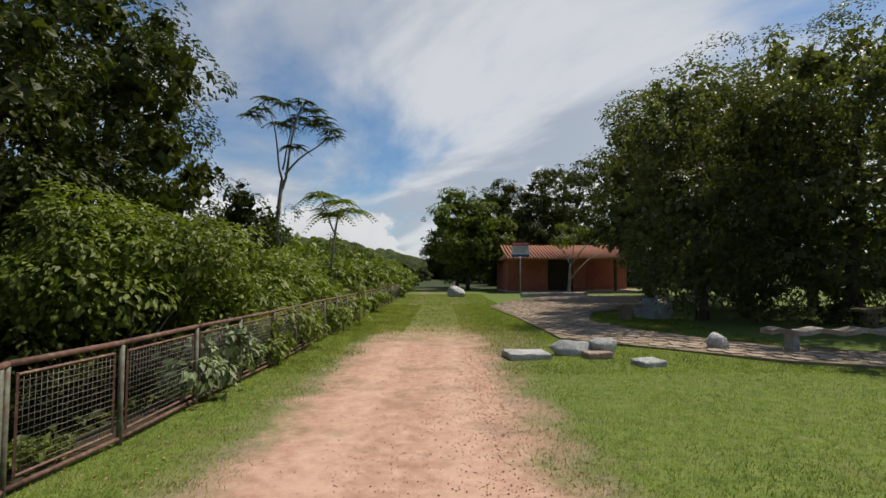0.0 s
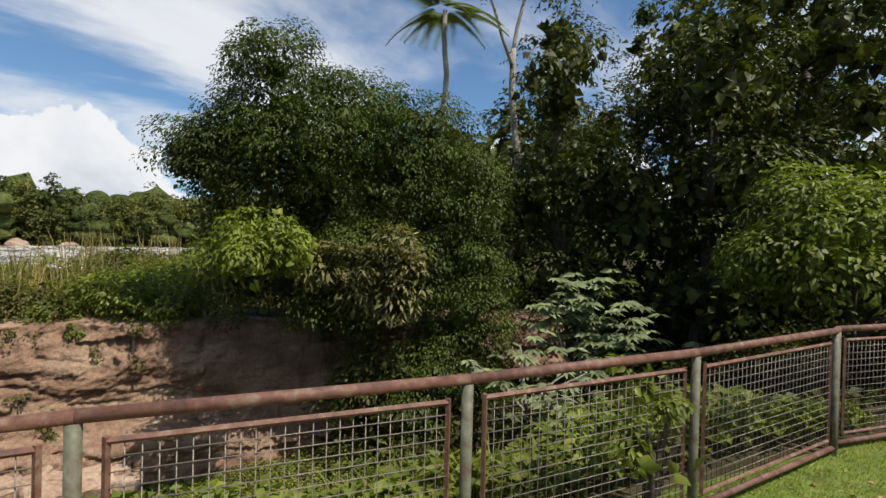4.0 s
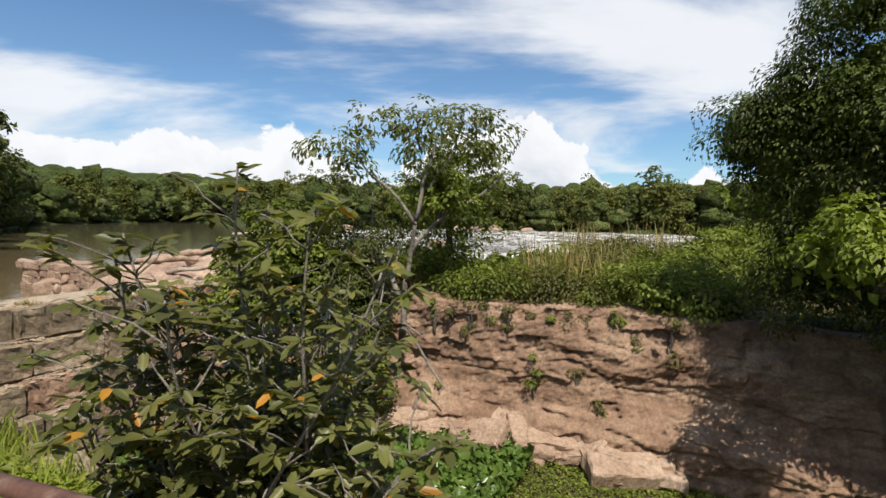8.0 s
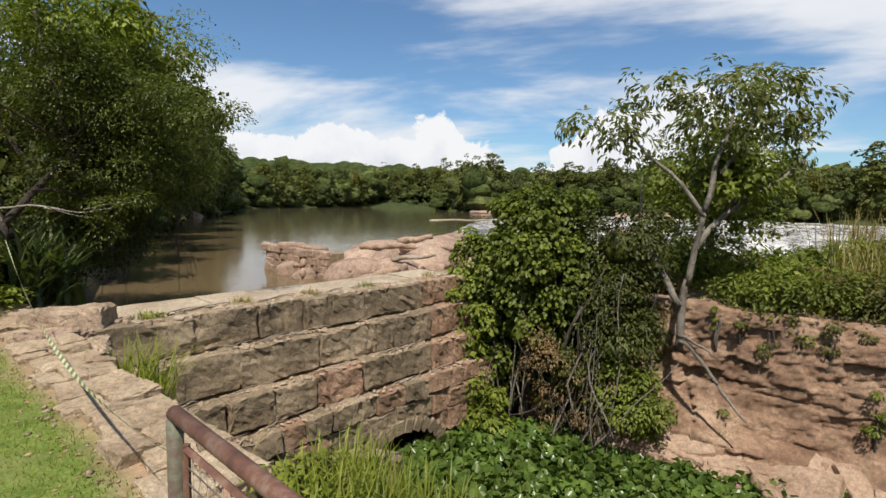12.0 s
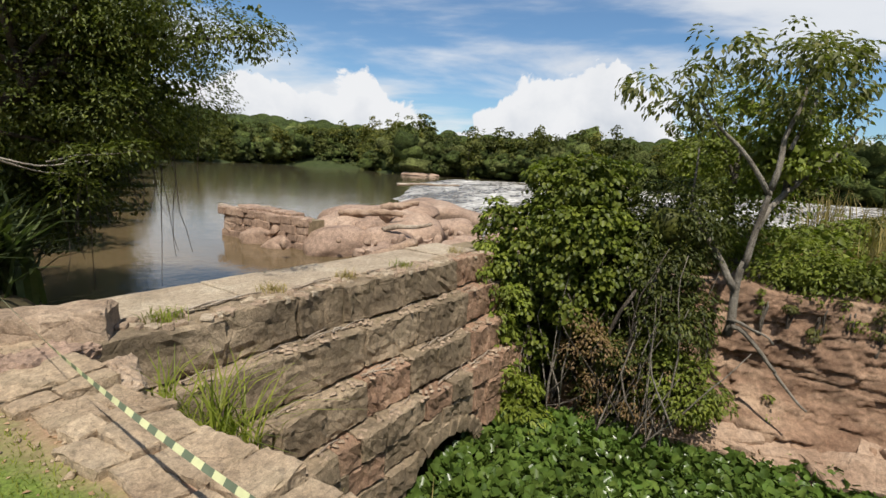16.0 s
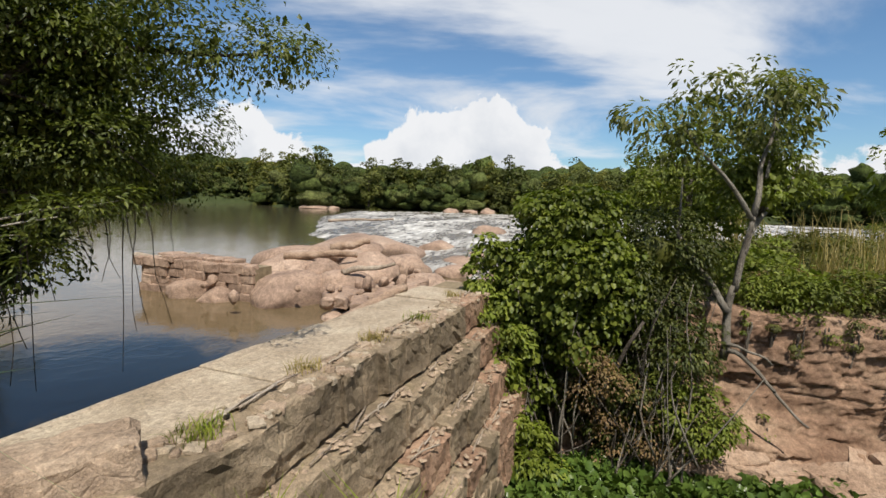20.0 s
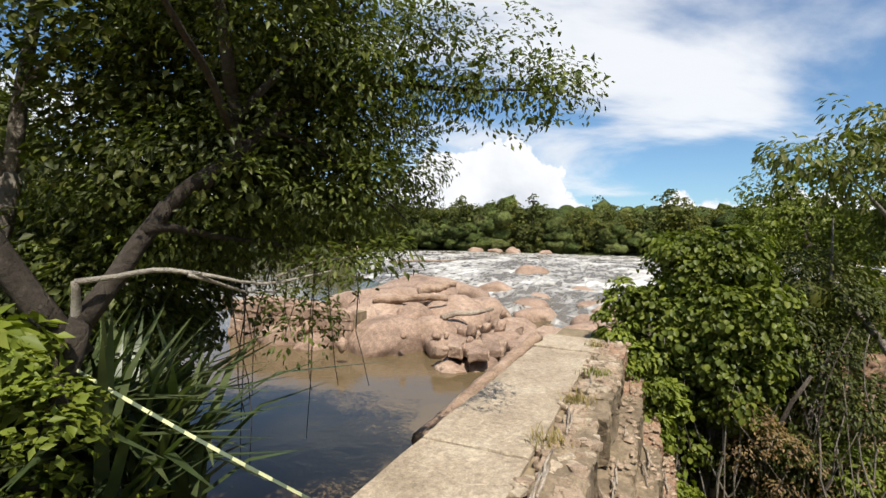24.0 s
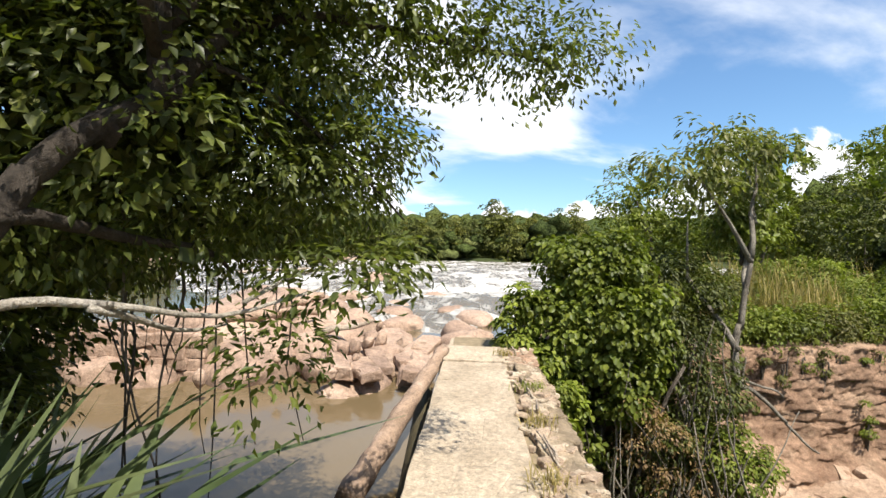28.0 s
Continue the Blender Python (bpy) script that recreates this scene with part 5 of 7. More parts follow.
def frond_tree(label, at, trunk, crowns, seed, mat, length=1.3, count=14, leaflets=11, slim=0.42):
    """A slender tree with tufts of feathered fronds at its branch ends."""
    t = thing("tree", label, "tree", at)
    limbs("trunk", trunk, M_BARK_PALE, t, seed)
    r = np.random.default_rng(seed)
    cs, ds, ns, ls = [], [], [], []
    for cx, cy, cz in crowns:
        for k in range(count):
            a = 6.283 * k / count + r.uniform(-0.2, 0.2)
            up = r.uniform(-0.15, 0.55)
            L = length * r.uniform(0.75, 1.15)
            for j in range(leaflets):
                s = 0.18 + 0.82 * j / (leaflets - 1)
                h = up * s - 0.55 * s * s
                p = np.array((cx + math.cos(a) * L * s, cy + math.sin(a) * L * s, cz + L * h))
                for side in (-1, 1):
                    d = np.array((math.cos(a + side * 1.05), math.sin(a + side * 1.05), -0.25))
                    cs.append(p)
                    ds.append(d)
                    ns.append((0, 0, 1))
                    ls.append(L * 0.36 * (1.1 - 0.6 * s))
    ls = np.array(ls)
    v, tr = leaf_arrays(np.array(cs), np.array(ds), np.array(ns, float), ls, ls * slim)
    part("crown", quick_mesh("crown", v, tr, mat), None, t)
    return t


frond_tree("slender tree with feathery tufted leaves above the shrubs", (-7.0, 20.0, -0.5), [((0, 0, 0), (0.4, 0, 6.0), 0.13, 0.08, 0), ((0.4, 0, 5.6), (1.2, 0, 9.2), 0.06, 0.03, 0), ((0.4, 0, 6.0), (-0.2, 0.2, 8.8), 0.05, 0.02, 0), ((0.5, 0, 6.2), (2.3, 0.1, 7.8), 0.05, 0.02, 0.1), ((0.4, 0, 6.4), (0.9, -0.3, 8.6), 0.04, 0.02, 0)],
           [(1.2, 0, 9.3), (-0.6, 0.2, 9.1), (-0.1, -0.3, 9.3), (0.5, -0.3, 9.1), (2.3, 0.1, 8.1), (1.8, 0.4, 8.7), (0.0, 0.6, 8.6), (1.6, -0.3, 8.3), (0.9, 0.3, 8.7), (2.5, -0.3, 7.7), (1.0, -0.5, 7.3), (0.5, 0.2, 8.4), (1.5, 0.2, 9.0), (-0.8, -0.1, 8.7), (2.0, 0.0, 8.4)], 201, L_DARK, 0.62, 11, 12, 0.3)
frond_tree("young tree with feathery leaves above the shrubs", (-4.7, 20.5, -0.3), [((0, 0, 0), (0.3, 0, 4.4), 0.07, 0.04, 0), ((0.2, 0, 3.6), (-0.5, 0.1, 5.2), 0.04, 0.02, 0)], [(-0.5, 0.1, 5.3), (0.3, 0, 5.0), (0.8, -0.1, 4.6), (-0.1, 0.2, 4.5)], 202, L_VINE, 1.1, 9, 9)
frond_tree("tall thin tree with a palm-like tuft of fronds", (-15.8, 5.6, -1.0), [((0, 0, 0), (0.03, 0.0, 5.2), 0.15, 0.11, 0), ((0.03, 0, 5.2), (0.05, 0, 10.2), 0.11, 0.08, 0)], [(0.05, 0, 10.2)], 203, L_SILVER, 1.9, 13, 24, 0.13)
frond_tree("tall thin tree with forked bare limbs", (-15.6, 8.3, -1.0), [((0, 0, 0), (-0.1, -0.1, 9.4), 0.17, 0.1, 0), ((-0.1, -0.1, 8.6), (0.2, -1.4, 11.2), 0.08, 0.03, 0), ((-0.1, -0.1, 9.2), (0.0, 0.3, 12.5), 0.08, 0.04, 0)], [(0.2, -1.5, 11.4), (0, 0.3, 12.6)], 204, L_DARK, 1.0, 9, 8)


def star_plant(label, at, h, n, leaf, seed):
    """A castor-like plant: stems with large lobed leaves."""
    t = thing("broadleaf_plant", label, "plant", at)
    r = np.random.default_rng(seed)
    stems = [((0, 0, 0), (r.normal() * 0.7, r.normal() * 0.8, h * r.uniform(0.6, 1.0)), 0.03, 0.012, 0.1) for k in range(7)]
    for q, stem in enumerate(stems):
        limbs("stem", [stem], M_BARK_PALE, t, seed + q)
    c, d, nn, ls = [], [], [], []
    for k in range(n):
        s = stems[k % 7]
        f = r.uniform(0.45, 1.05)
        p = np.array(s[1]) * f + r.normal(size=3) * np.array((0.3, 0.35, 0.15))
        a0 = r.uniform(0, 6.3)
        up = unit(np.array((0.25, -0.25, 1.0)) + r.normal(size=3) * 0.35)
        for j in range(7):
            a = a0 + (j - 3) * 0.62
            dd = np.array((math.cos(a), math.sin(a), -0.25))
            c.append(p)
            d.append(dd)
            nn.append(up)
            ls.append(leaf * (1 - 0.1 * abs(j - 3)))
    ls = np.array(ls)
    v, tr = leaf_arrays(np.array(c), np.array(d), np.array(nn), ls, ls * 0.36)
    part("leaves", quick_mesh("leaves", v, tr, L_SILVER), None, t)


star_plant("pale green plant with large star-shaped leaves", (-9.2, 6.0, -1.3), 2.2, 130, 0.36, 211)
star_plant("pale green plant with large star-shaped leaves in the ravine", (-8.6, 4.4, -1.6), 1.3, 60, 0.3, 212)
star_plant("broad-leaved plant beside the railing", (-4.6, 11.8, -0.2), 1.2, 40, 0.3, 213)

# the slender tree on the cliff
tree("slender pale-barked tree with sparse leaves on the cliff edge", (-12.0, -8.3, -1.1),
     [((0, 0, 0), (0.0, 0.1, 1.4), 0.085, 0.065, 0), ((0.0, 0.1, 1.3), (0.0, 0.3, 2.7), 0.065, 0.045, 0), ((0.0, 0.2, 2.0), (-2.4, 1.7, 4.0), 0.06, 0.025, 0.1), ((0.0, 0.3, 2.7), (-0.4, 0.6, 4.6), 0.06, 0.02, 0.05), ((0.0, 0.3, 2.6), (0.5, -1.0, 4.2), 0.05, 0.015, 0.1), ((-0.2, 0.5, 3.4), (-1.6, 0.9, 5.2), 0.035, 0.012, 0.1), ((0.1, 0, 0.9), (-0.1, -0.9, 2.3), 0.07, 0.045, 0), ((-0.1, -0.9, 2.2), (-0.1, -0.9, 3.4), 0.03, 0.012, 0.05),
      ((0.1, 0.05, 0.2), (0.35, 0.8, -0.4), 0.05, 0.03, 0.1), ((0.34, 0.78, -0.4), (0.5, 1.3, -0.9), 0.03, 0.018, -0.06), ((0.05, 0, 0.3), (0.4, 0.7, 0.1), 0.035, 0.015, 0.08)],
     [(0.7, -1.3, 4.4, 0.6, 0.6, 0.35), (0.2, -0.7, 5.0, 0.6, 0.6, 0.4), (-0.4, 0.3, 4.6, 0.75, 0.7, 0.7), (-1.4, 0.9, 4.9, 0.9, 0.7, 0.8), (-2.3, 1.3, 4.9, 0.7, 0.6, 0.7), (-2.3, 1.5, 4.1, 0.45, 0.5, 0.4), (-0.6, 0.3, 3.8, 0.5, 0.5, 0.6), (0.5, -1.1, 3.9, 0.5, 0.5, 0.3)], 3400, 0.14, L_SLENDER, 51, bark=M_BARK_TAN, clump=0.2, per=13, fill=0.0, droop=1.0, aspect=0.42)
bush("dense climbing vine in the crown of the slender tree", (-12.75, -7.75, 1.75), 0.62, 0.62, 0.8, 4800, 0.085, L_VINE, 52, clump=0.2, droop=0.8)

tree("dense dark vine-hung tree on the ground behind the cliff", (-15.6, -8.5, -0.4), [((0, 0, -0.2), (0, 0, 3.0), 0.14, 0.06, 0), ((0, 0, 1.6), (0.6, -0.6, 3.4), 0.05, 0.02, 0.1)],
     [(0, 0, 3.9, 0.95, 0.95, 0.8), (0.5, -0.6, 3.0, 0.9, 0.9, 0.8), (-0.4, 0.5, 3.1, 0.9, 0.9, 0.8), (0.2, 0.1, 2.0, 1.2, 1.2, 0.9), (0.3, -0.4, 1.0, 1.2, 1.2, 0.9)], 12000, 0.1, L_VINE, 55, clump=0.28, per=34, fill=0.24)

# the vine-covered thicket at the dam's far end
tree("rounded thicket of climbing vines at the end of the dam", (-11.4, -11.2, -3.3), [((0, 0, 0), (0.2, 0.1, 3.6), 0.12, 0.05, 0), ((0.2, 0.3, 0), (0.5, 1.4, 3.0), 0.07, 0.03, 0), ((0.4, 0.8, 0), (0.3, 1.7, 3.4), 0.06, 0.02, 0), ((0.3, 1.2, 0.3), (0.9, 0.3, 2.8), 0.03, 0.01, 0.1)],
     [(-0.15, -0.05, 4.45, 0.85, 0.8, 0.9), (0.1, -0.6, 3.5, 0.7, 0.7, 0.8), (0.25, -0.8, 2.6, 0.55, 0.55, 0.8), (0.2, -0.75, 1.4, 0.5, 0.5, 0.9), (0.1, 0.4, 3.6, 0.9, 0.8, 0.9), (0.3, 0.3, 2.6, 0.6, 0.6, 0.7)], 19000, 0.09, L_THICKET, 61, name="vine_thicket", category="thicket", droop=0.9, clump=0.22, per=26, fill=0.05, core=0.5, aspect=0.85, rounded=True)
# the shade behind the thicket is put into this tangle's dark leaf colour
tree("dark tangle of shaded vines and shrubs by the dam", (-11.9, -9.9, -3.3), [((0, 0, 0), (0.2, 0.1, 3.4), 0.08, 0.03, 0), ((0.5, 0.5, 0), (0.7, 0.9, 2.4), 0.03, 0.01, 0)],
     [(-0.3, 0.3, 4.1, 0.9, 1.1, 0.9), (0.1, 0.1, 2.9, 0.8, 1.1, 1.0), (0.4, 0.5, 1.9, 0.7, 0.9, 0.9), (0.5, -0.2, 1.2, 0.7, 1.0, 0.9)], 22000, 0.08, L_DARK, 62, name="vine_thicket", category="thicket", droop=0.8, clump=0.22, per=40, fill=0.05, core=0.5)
bush("dry brownish tangle of creepers by the dam", (-10.9, -10.2, -3.3), 0.6, 1.1, 1.5, 3600, 0.06, L_DRY, 63, clump=0.2, droop=0.9, fill=0.0)
bush("bright vine spilling over the dam's end", (-10.55, -12.35, -2.0), 0.5, 0.55, 1.3, 3400, 0.10, L_BRIGHT, 64, clump=0.2, droop=0.9)
bush("green leafy shrub below the slender tree", (-11.2, -9.0, -2.9), 0.7, 0.9, 1.0, 5200, 0.085, L_VINE, 66, clump=0.2, droop=0.6, fill=0.0)
bush("bright vine climbing the end of the dam", (-11.1, -12.6, -0.9), 0.35, 0.35, 1.1, 2600, 0.095, L_BRIGHT, 67, clump=0.18, droop=0.9, fill=0.0, rounded=True)
bush("bright vine spilling over the dam's foot", (-10.2, -11.75, -3.3), 0.5, 0.6, 0.9, 2200, 0.10, L_BRIGHT, 65, clump=0.2, droop=0.9)

# the shrub with long leaves below the railing


def whorl_shrub(label, at, tips, seed, mat, leaf=0.125, twigs=9):
    """A shrub of crooked stems whose twigs end in whorls of drooping leaves; tips: where its stems end, from its foot."""
    t = thing("shrub", label, "shrub", at)
    r = np.random.default_rng(seed)
    cs, ds, ns, ls = [], [], [], []
    for i, tip in enumerate(tips):
        tip = np.array(tip, float)
        base = np.array((0.16 * math.cos(i * 2.4), 0.2 * math.sin(i * 2.4), -0.15))
        pts = curve_pts(base, tip, 14, 0.05, 0.09, seed + i)
        arr = [tube_arrays(pts, np.linspace(0.017, 0.005, 14), 6)]
        ends = [(pts[-1], unit(tip - base), 1.15)]
        for k in range(twigs):
            f = 0.30 + 0.68 * (k + r.random()) / twigs
            p = pts[min(13, int(f * 13))]
            a = k * 2.4 + r.uniform(-0.5, 0.5)
            d = unit(np.array((math.cos(a), math.sin(a), 0.55 + 0.3 * r.random())))
            q = p + d * r.uniform(0.12, 0.42)
            arr.append(tube_arrays(curve_pts(p, q, 5, 0.02, 0.02, seed + 50 * i + k), np.linspace(0.006, 0.003, 5), 5))
            ends.append((q, d, r.uniform(0.75, 1.1)))
        v, tr = join(arr)
        part("stem", quick_mesh("stem", v, tr, M_BARK_TAN, True), None, t)
        for p, d, size in ends:
            n = int(r.integers(7, 13))
            for j in range(n):
                a = 6.283 * j / n + r.uniform(-0.35, 0.35)
                out = np.array((math.cos(a), math.sin(a), r.uniform(-0.95, 0.25)))
                cs.append(p - d * r.uniform(0, 0.09))
                ds.append(unit(out + 0.3 * d))
                ns.append(unit(np.array((0.1, 0.1, 1.0)) - 0.4 * out * np.array((-1, -1, 0)) + 0.25 * r.normal(size=3)))
                ls.append(leaf * size * r.uniform(0.65, 1.2))
    ls = np.array(ls)
    v, tr = leaf_arrays(np.array(cs), np.array(ds), np.array(ns), ls, ls * 0.4, 0.2, True)
    part("leaves", quick_mesh("leaves", v, tr, mat), None, t)
    return t


whorl_shrub("tall shrub with whorls of long drooping leaves, a few turned orange", (-3.55, -4.85, -1.0),
            [(0.05, 0.05, 2.86), (-0.05, 0.4, 2.7), (-0.05, 0.78, 2.5), (0.2, -0.55, 2.45), (0.05, -0.4, 2.3), (0.0, 1.0, 1.75), (0.3, -0.55, 1.95), (0.1, 0.25, 2.45), (-0.14, 0.05, 2.70), (0.18, -0.52, 2.55), (-0.38, 0.66, 2.30), (0.36, -0.02, 2.3), (0.22, -0.45, 1.9), (-0.35, -0.2, 2.05), (-0.05, 0.42, 1.85), (0.38, -0.48, 1.8), (-0.55, 0.2, 1.6), (0.1, 0.75, 1.45), (0.3, 0.3, 1.5), (-0.1, -0.45, 1.5), (-0.6, -0.6, 1.4), (0.25, -0.2, 1.35), (-0.3, 0.15, 1.2), (0.0, -0.4, 2.2), (0.05, 0.1, 2.0), (-0.1, -0.1, 1.5), (0.38, -0.42, 1.3), (0.4, 0.45, 1.05), (0.0, 0.6, 1.1), (-0.3, -0.5, 1.0), (0.4, -0.42, 1.1), (-0.25, 0.35, 1.65)], 71, L_SHRUB, 0.1, 27)
whorl_shrub("shrub with whorls of drooping leaves below the railing", (-4.0, -4.75, -1.3), [(0.1, 0.1, 2.5), (0.3, -0.3, 2.3), (-0.3, 0.2, 2.2), (0.2, 0.5, 2.0), (-0.4, -0.4, 1.9), (0.35, 0.15, 1.6), (0.0, -0.6, 1.6), (-0.1, 0.5, 1.5), (0.4, -0.5, 1.3), (-0.5, 0.1, 1.4), (0.2, -0.1, 1.2), (-0.2, -0.2, 1.8), (0.3, 0.4, 1.1), (-0.3, 0.4, 1.0)], 75, L_SHRUB, 0.11, 24)
whorl_shrub("low shrub with drooping leaves at the foot of the bank", (-4.5, -4.4, -1.7), [(-0.2, 0.1, 1.5), (0.3, -0.4, 1.6), (-0.4, -0.5, 1.3), (0.1, 0.6, 1.4), (0.4, 0.2, 1.2), (0.0, 0.0, 1.0), (-0.2, 0.5, 1.0), (0.3, -0.8, 1.1)], 74, L_SHRUB, 0.115, 20)

# the riverside tree that hangs over the water
RT = tree("large dark riverside tree hanging over the water", (-3.1, -15.6, -0.4),
          [((0.1, -0.1, -0.3), (-0.2, 0.36, 1.65), 0.075, 0.058, 0), ((-0.2, 0.36, 1.62), (-0.66, 0.38, 2.24), 0.057, 0.047, 0.03), ((-0.66, 0.38, 2.22), (-0.98, 0.6, 2.58), 0.047, 0.041, 0.02), ((-0.97, 0.6, 2.56), (-0.92, 0.6, 2.98), 0.045, 0.038, 0), ((-0.92, 0.6, 2.95), (-0.6, 0.65, 4.6), 0.045, 0.02, 0),
           ((-0.97, 0.6, 2.56), (-1.55, 0.65, 3.1), 0.05, 0.03, 0.05), ((-1.55, 0.65, 3.08), (-2.1, 1.7, 3.25), 0.03, 0.018, 0.08), ((-2.1, 1.7, 3.25), (-2.5, 2.4, 3.25), 0.018, 0.006, 0.03), ((-0.8, 0.5, 2.4), (-2.6, -0.6, 2.9), 0.06, 0.02, 0.2), ((-0.5, 0.4, 2.1), (-1.8, 0.5, 1.9), 0.03, 0.01, 0.08), ((-0.95, 0.6, 2.8), (-1.7, 1.2, 3.9), 0.03, 0.01, 0.05), ((-0.3, 0.2, 1.4), (0.5, -0.9, 3.6), 0.08, 0.03, 0.0), ((-0.95, 0.6, 2.7), (0.1, 1.0, 3.3), 0.03, 0.01, 0.05), ((-1.2, 0.6, 2.8), (-1.9, 1.4, 2.2), 0.018, 0.005, 0.1)],
          [(-2.4, 2.3, 3.35, 0.28, 0.28, 0.18), (-2.1, 1.85, 3.35, 0.34, 0.34, 0.26), (-1.85, 1.4, 3.35, 0.36, 0.36, 0.32), (-1.6, 0.95, 3.05, 0.5, 0.45, 0.45), (-1.5, 0.5, 2.6, 0.75, 0.55, 0.7), (-1.6, 0.2, 3.6, 0.9, 0.8, 0.6), (-1.0, 0.75, 3.7, 0.7, 0.55, 0.5), (-2.4, 0.6, 2.7, 0.6, 0.7, 0.7),
           (-1.65, 1.0, 2.4, 0.4, 0.35, 0.3), (-2.2, 0.5, 2.35, 0.6, 0.5, 0.4), (-1.2, 0.0, 2.25, 0.6, 0.45, 0.45), (-2.2, -0.6, 2.4, 0.9, 0.8, 0.8), (-1.9, -1.1, 2.7, 0.8, 0.75, 0.9), (-1.35, -0.6, 2.8, 0.55, 0.5, 0.65), (-1.9, -0.4, 3.9, 1.1, 1.0, 0.8), (-2.0, -1.6, 1.6, 0.9, 0.9, 0.9), (-1.5, -1.3, 1.4, 0.7, 0.6, 0.7)],
          100000, 0.046, L_RIVER, 81, bark=M_BARK_DARK, clump=0.2, per=44, fill=0.1, aspect=0.44)
# sunlight on the top is put into a lighter leaf colour;
# the last two lobes are added only to shade the crown below
foliage("lit_upper_crown", [(-1.5, 0.0, 4.7, 1.0, 0.9, 0.55), (-2.2, 0.5, 4.4, 0.7, 0.7, 0.45), (-2.6, 1.1, 4.55, 0.5, 0.5, 0.28), (-0.9, -0.9, 5.0, 1.0, 0.9, 0.6), (0.1, 0.4, 4.4, 0.8, 0.7, 0.3), (-0.6, 1.0, 4.5, 0.7, 0.5, 0.28)], 9000, 0.06, L_VINE, 87, RT, clump=0.2, per=26, fill=0.0, aspect=0.42)
# the crown's shaded inside: its darkness is put into the leaf colour
foliage("shaded_crown", [(-2.1, -0.7, 2.4, 0.7, 0.6, 0.7), (-1.8, -1.2, 2.7, 0.7, 0.7, 0.8), (-1.3, -0.7, 2.8, 0.6, 0.5, 0.7), (-1.8, -0.4, 3.5, 0.8, 0.6, 0.6), (-1.4, -0.2, 2.7, 0.7, 0.4, 0.7), (-2.0, -1.6, 1.6, 0.8, 0.8, 0.8), (-1.5, -1.2, 1.6, 0.8, 0.6, 0.7), (-1.5, 0.4, 2.9, 0.5, 0.4, 0.5), (-2.2, 0.4, 2.5, 0.45, 0.4, 0.45)], 22000, 0.075, L_DARK, 86, RT, clump=0.25, per=30, fill=0.0, aspect=0.6)
limbs("branch", [((-0.2, 0.33, 1.58), (-0.12, 0.42, 1.83), 0.03, 0.017, 0.0), ((-0.12, 0.42, 1.83), (-0.67, 0.64, 1.85), 0.016, 0.013, 0.03), ((-0.67, 0.64, 1.85), (-1.3, 1.1, 1.86), 0.012, 0.005, -0.05), ((-0.6, 0.62, 1.85), (-1.3, 0.7, 1.7), 0.013, 0.005, -0.03), ((-1.0, 0.9, 1.83), (-1.9, 1.2, 2.0), 0.009, 0.003, 0.02)], M_BARK_PALE, RT, 88)["label"] = "pale lichen-covered low branch"
foliage("low_sprays", [(-1.3, 1.15, 1.85, 0.28, 0.22, 0.16), (-1.55, 1.3, 1.9, 0.22, 0.2, 0.14), (-1.2, 0.95, 1.5, 0.16, 0.16, 0.25)], 900, 0.055, L_RIVER, 89, RT, clump=0.12, per=16, fill=0.0, aspect=0.42)
# the brighter leaf paints the sunlight on this branch
bush("upper branch of the riverside tree, bright leaves painted as sunlit", (-4.3, -15.6, 3.9), 1.0, 1.0, 0.6, 2200, 0.11, L_BRIGHT, 82, clump=0.25, fill=0.0)

tree("sunlit leafy tree behind the riverside tree", (-3.5, -17.3, -0.5), [((0, 0, -0.3), (-0.5, 0.2, 2.6), 0.09, 0.07, 0.05), ((-0.5, 0.2, 2.5), (-0.75, 0.2, 4.6), 0.065, 0.03, 0.0), ((-0.5, 0.2, 2.5), (0.3, -0.3, 4.4), 0.05, 0.02, 0.05), ((-0.55, 0.2, 3.2), (-1.5, 0.5, 4.7), 0.04, 0.015, 0.1), ((-0.3, 0.1, 1.6), (0.5, 0.3, 2.9), 0.035, 0.012, 0.1)],
     [(-0.9, 0.3, 4.9, 0.8, 0.7, 0.5), (-0.1, 0.0, 4.4, 0.8, 0.8, 0.55), (0.6, 0.2, 3.9, 0.7, 0.7, 0.5), (-1.5, 0.5, 4.5, 0.6, 0.6, 0.4), (0.5, 0.5, 3.0, 0.5, 0.5, 0.4), (-0.4, -0.8, 3.7, 0.9, 0.8, 0.6), (0.2, 0.1, 5.2, 0.7, 0.7, 0.4)], 15000, 0.06, L_VINE, 84, bark=M_BARK, clump=0.22, per=30, fill=0.05, aspect=0.42)


def hanging_roots():
    r = np.random.default_rng(85)
    for i in range(15):
        x, y = r.uniform(-6.2, -4.6), r.uniform(-16.6, -15.1)
        z = r.uniform(1.2, 2.2)
        L = r.uniform(0.8, 2.6)
        v, t = tube_arrays(curve_pts((x, y, z), (x + r.normal() * 0.15, y + r.normal() * 0.15, max(z - L, -0.9)), 8, 0.0, 0.04, i), np.linspace(0.009, 0.004, 8), 4)
        tagged(new("hanging_vine", quick_mesh("hanging_vine", v, t, M_BARK, True)), "thin bare vine hanging from the riverside tree", "vine", "hanging vines")


hanging_roots()


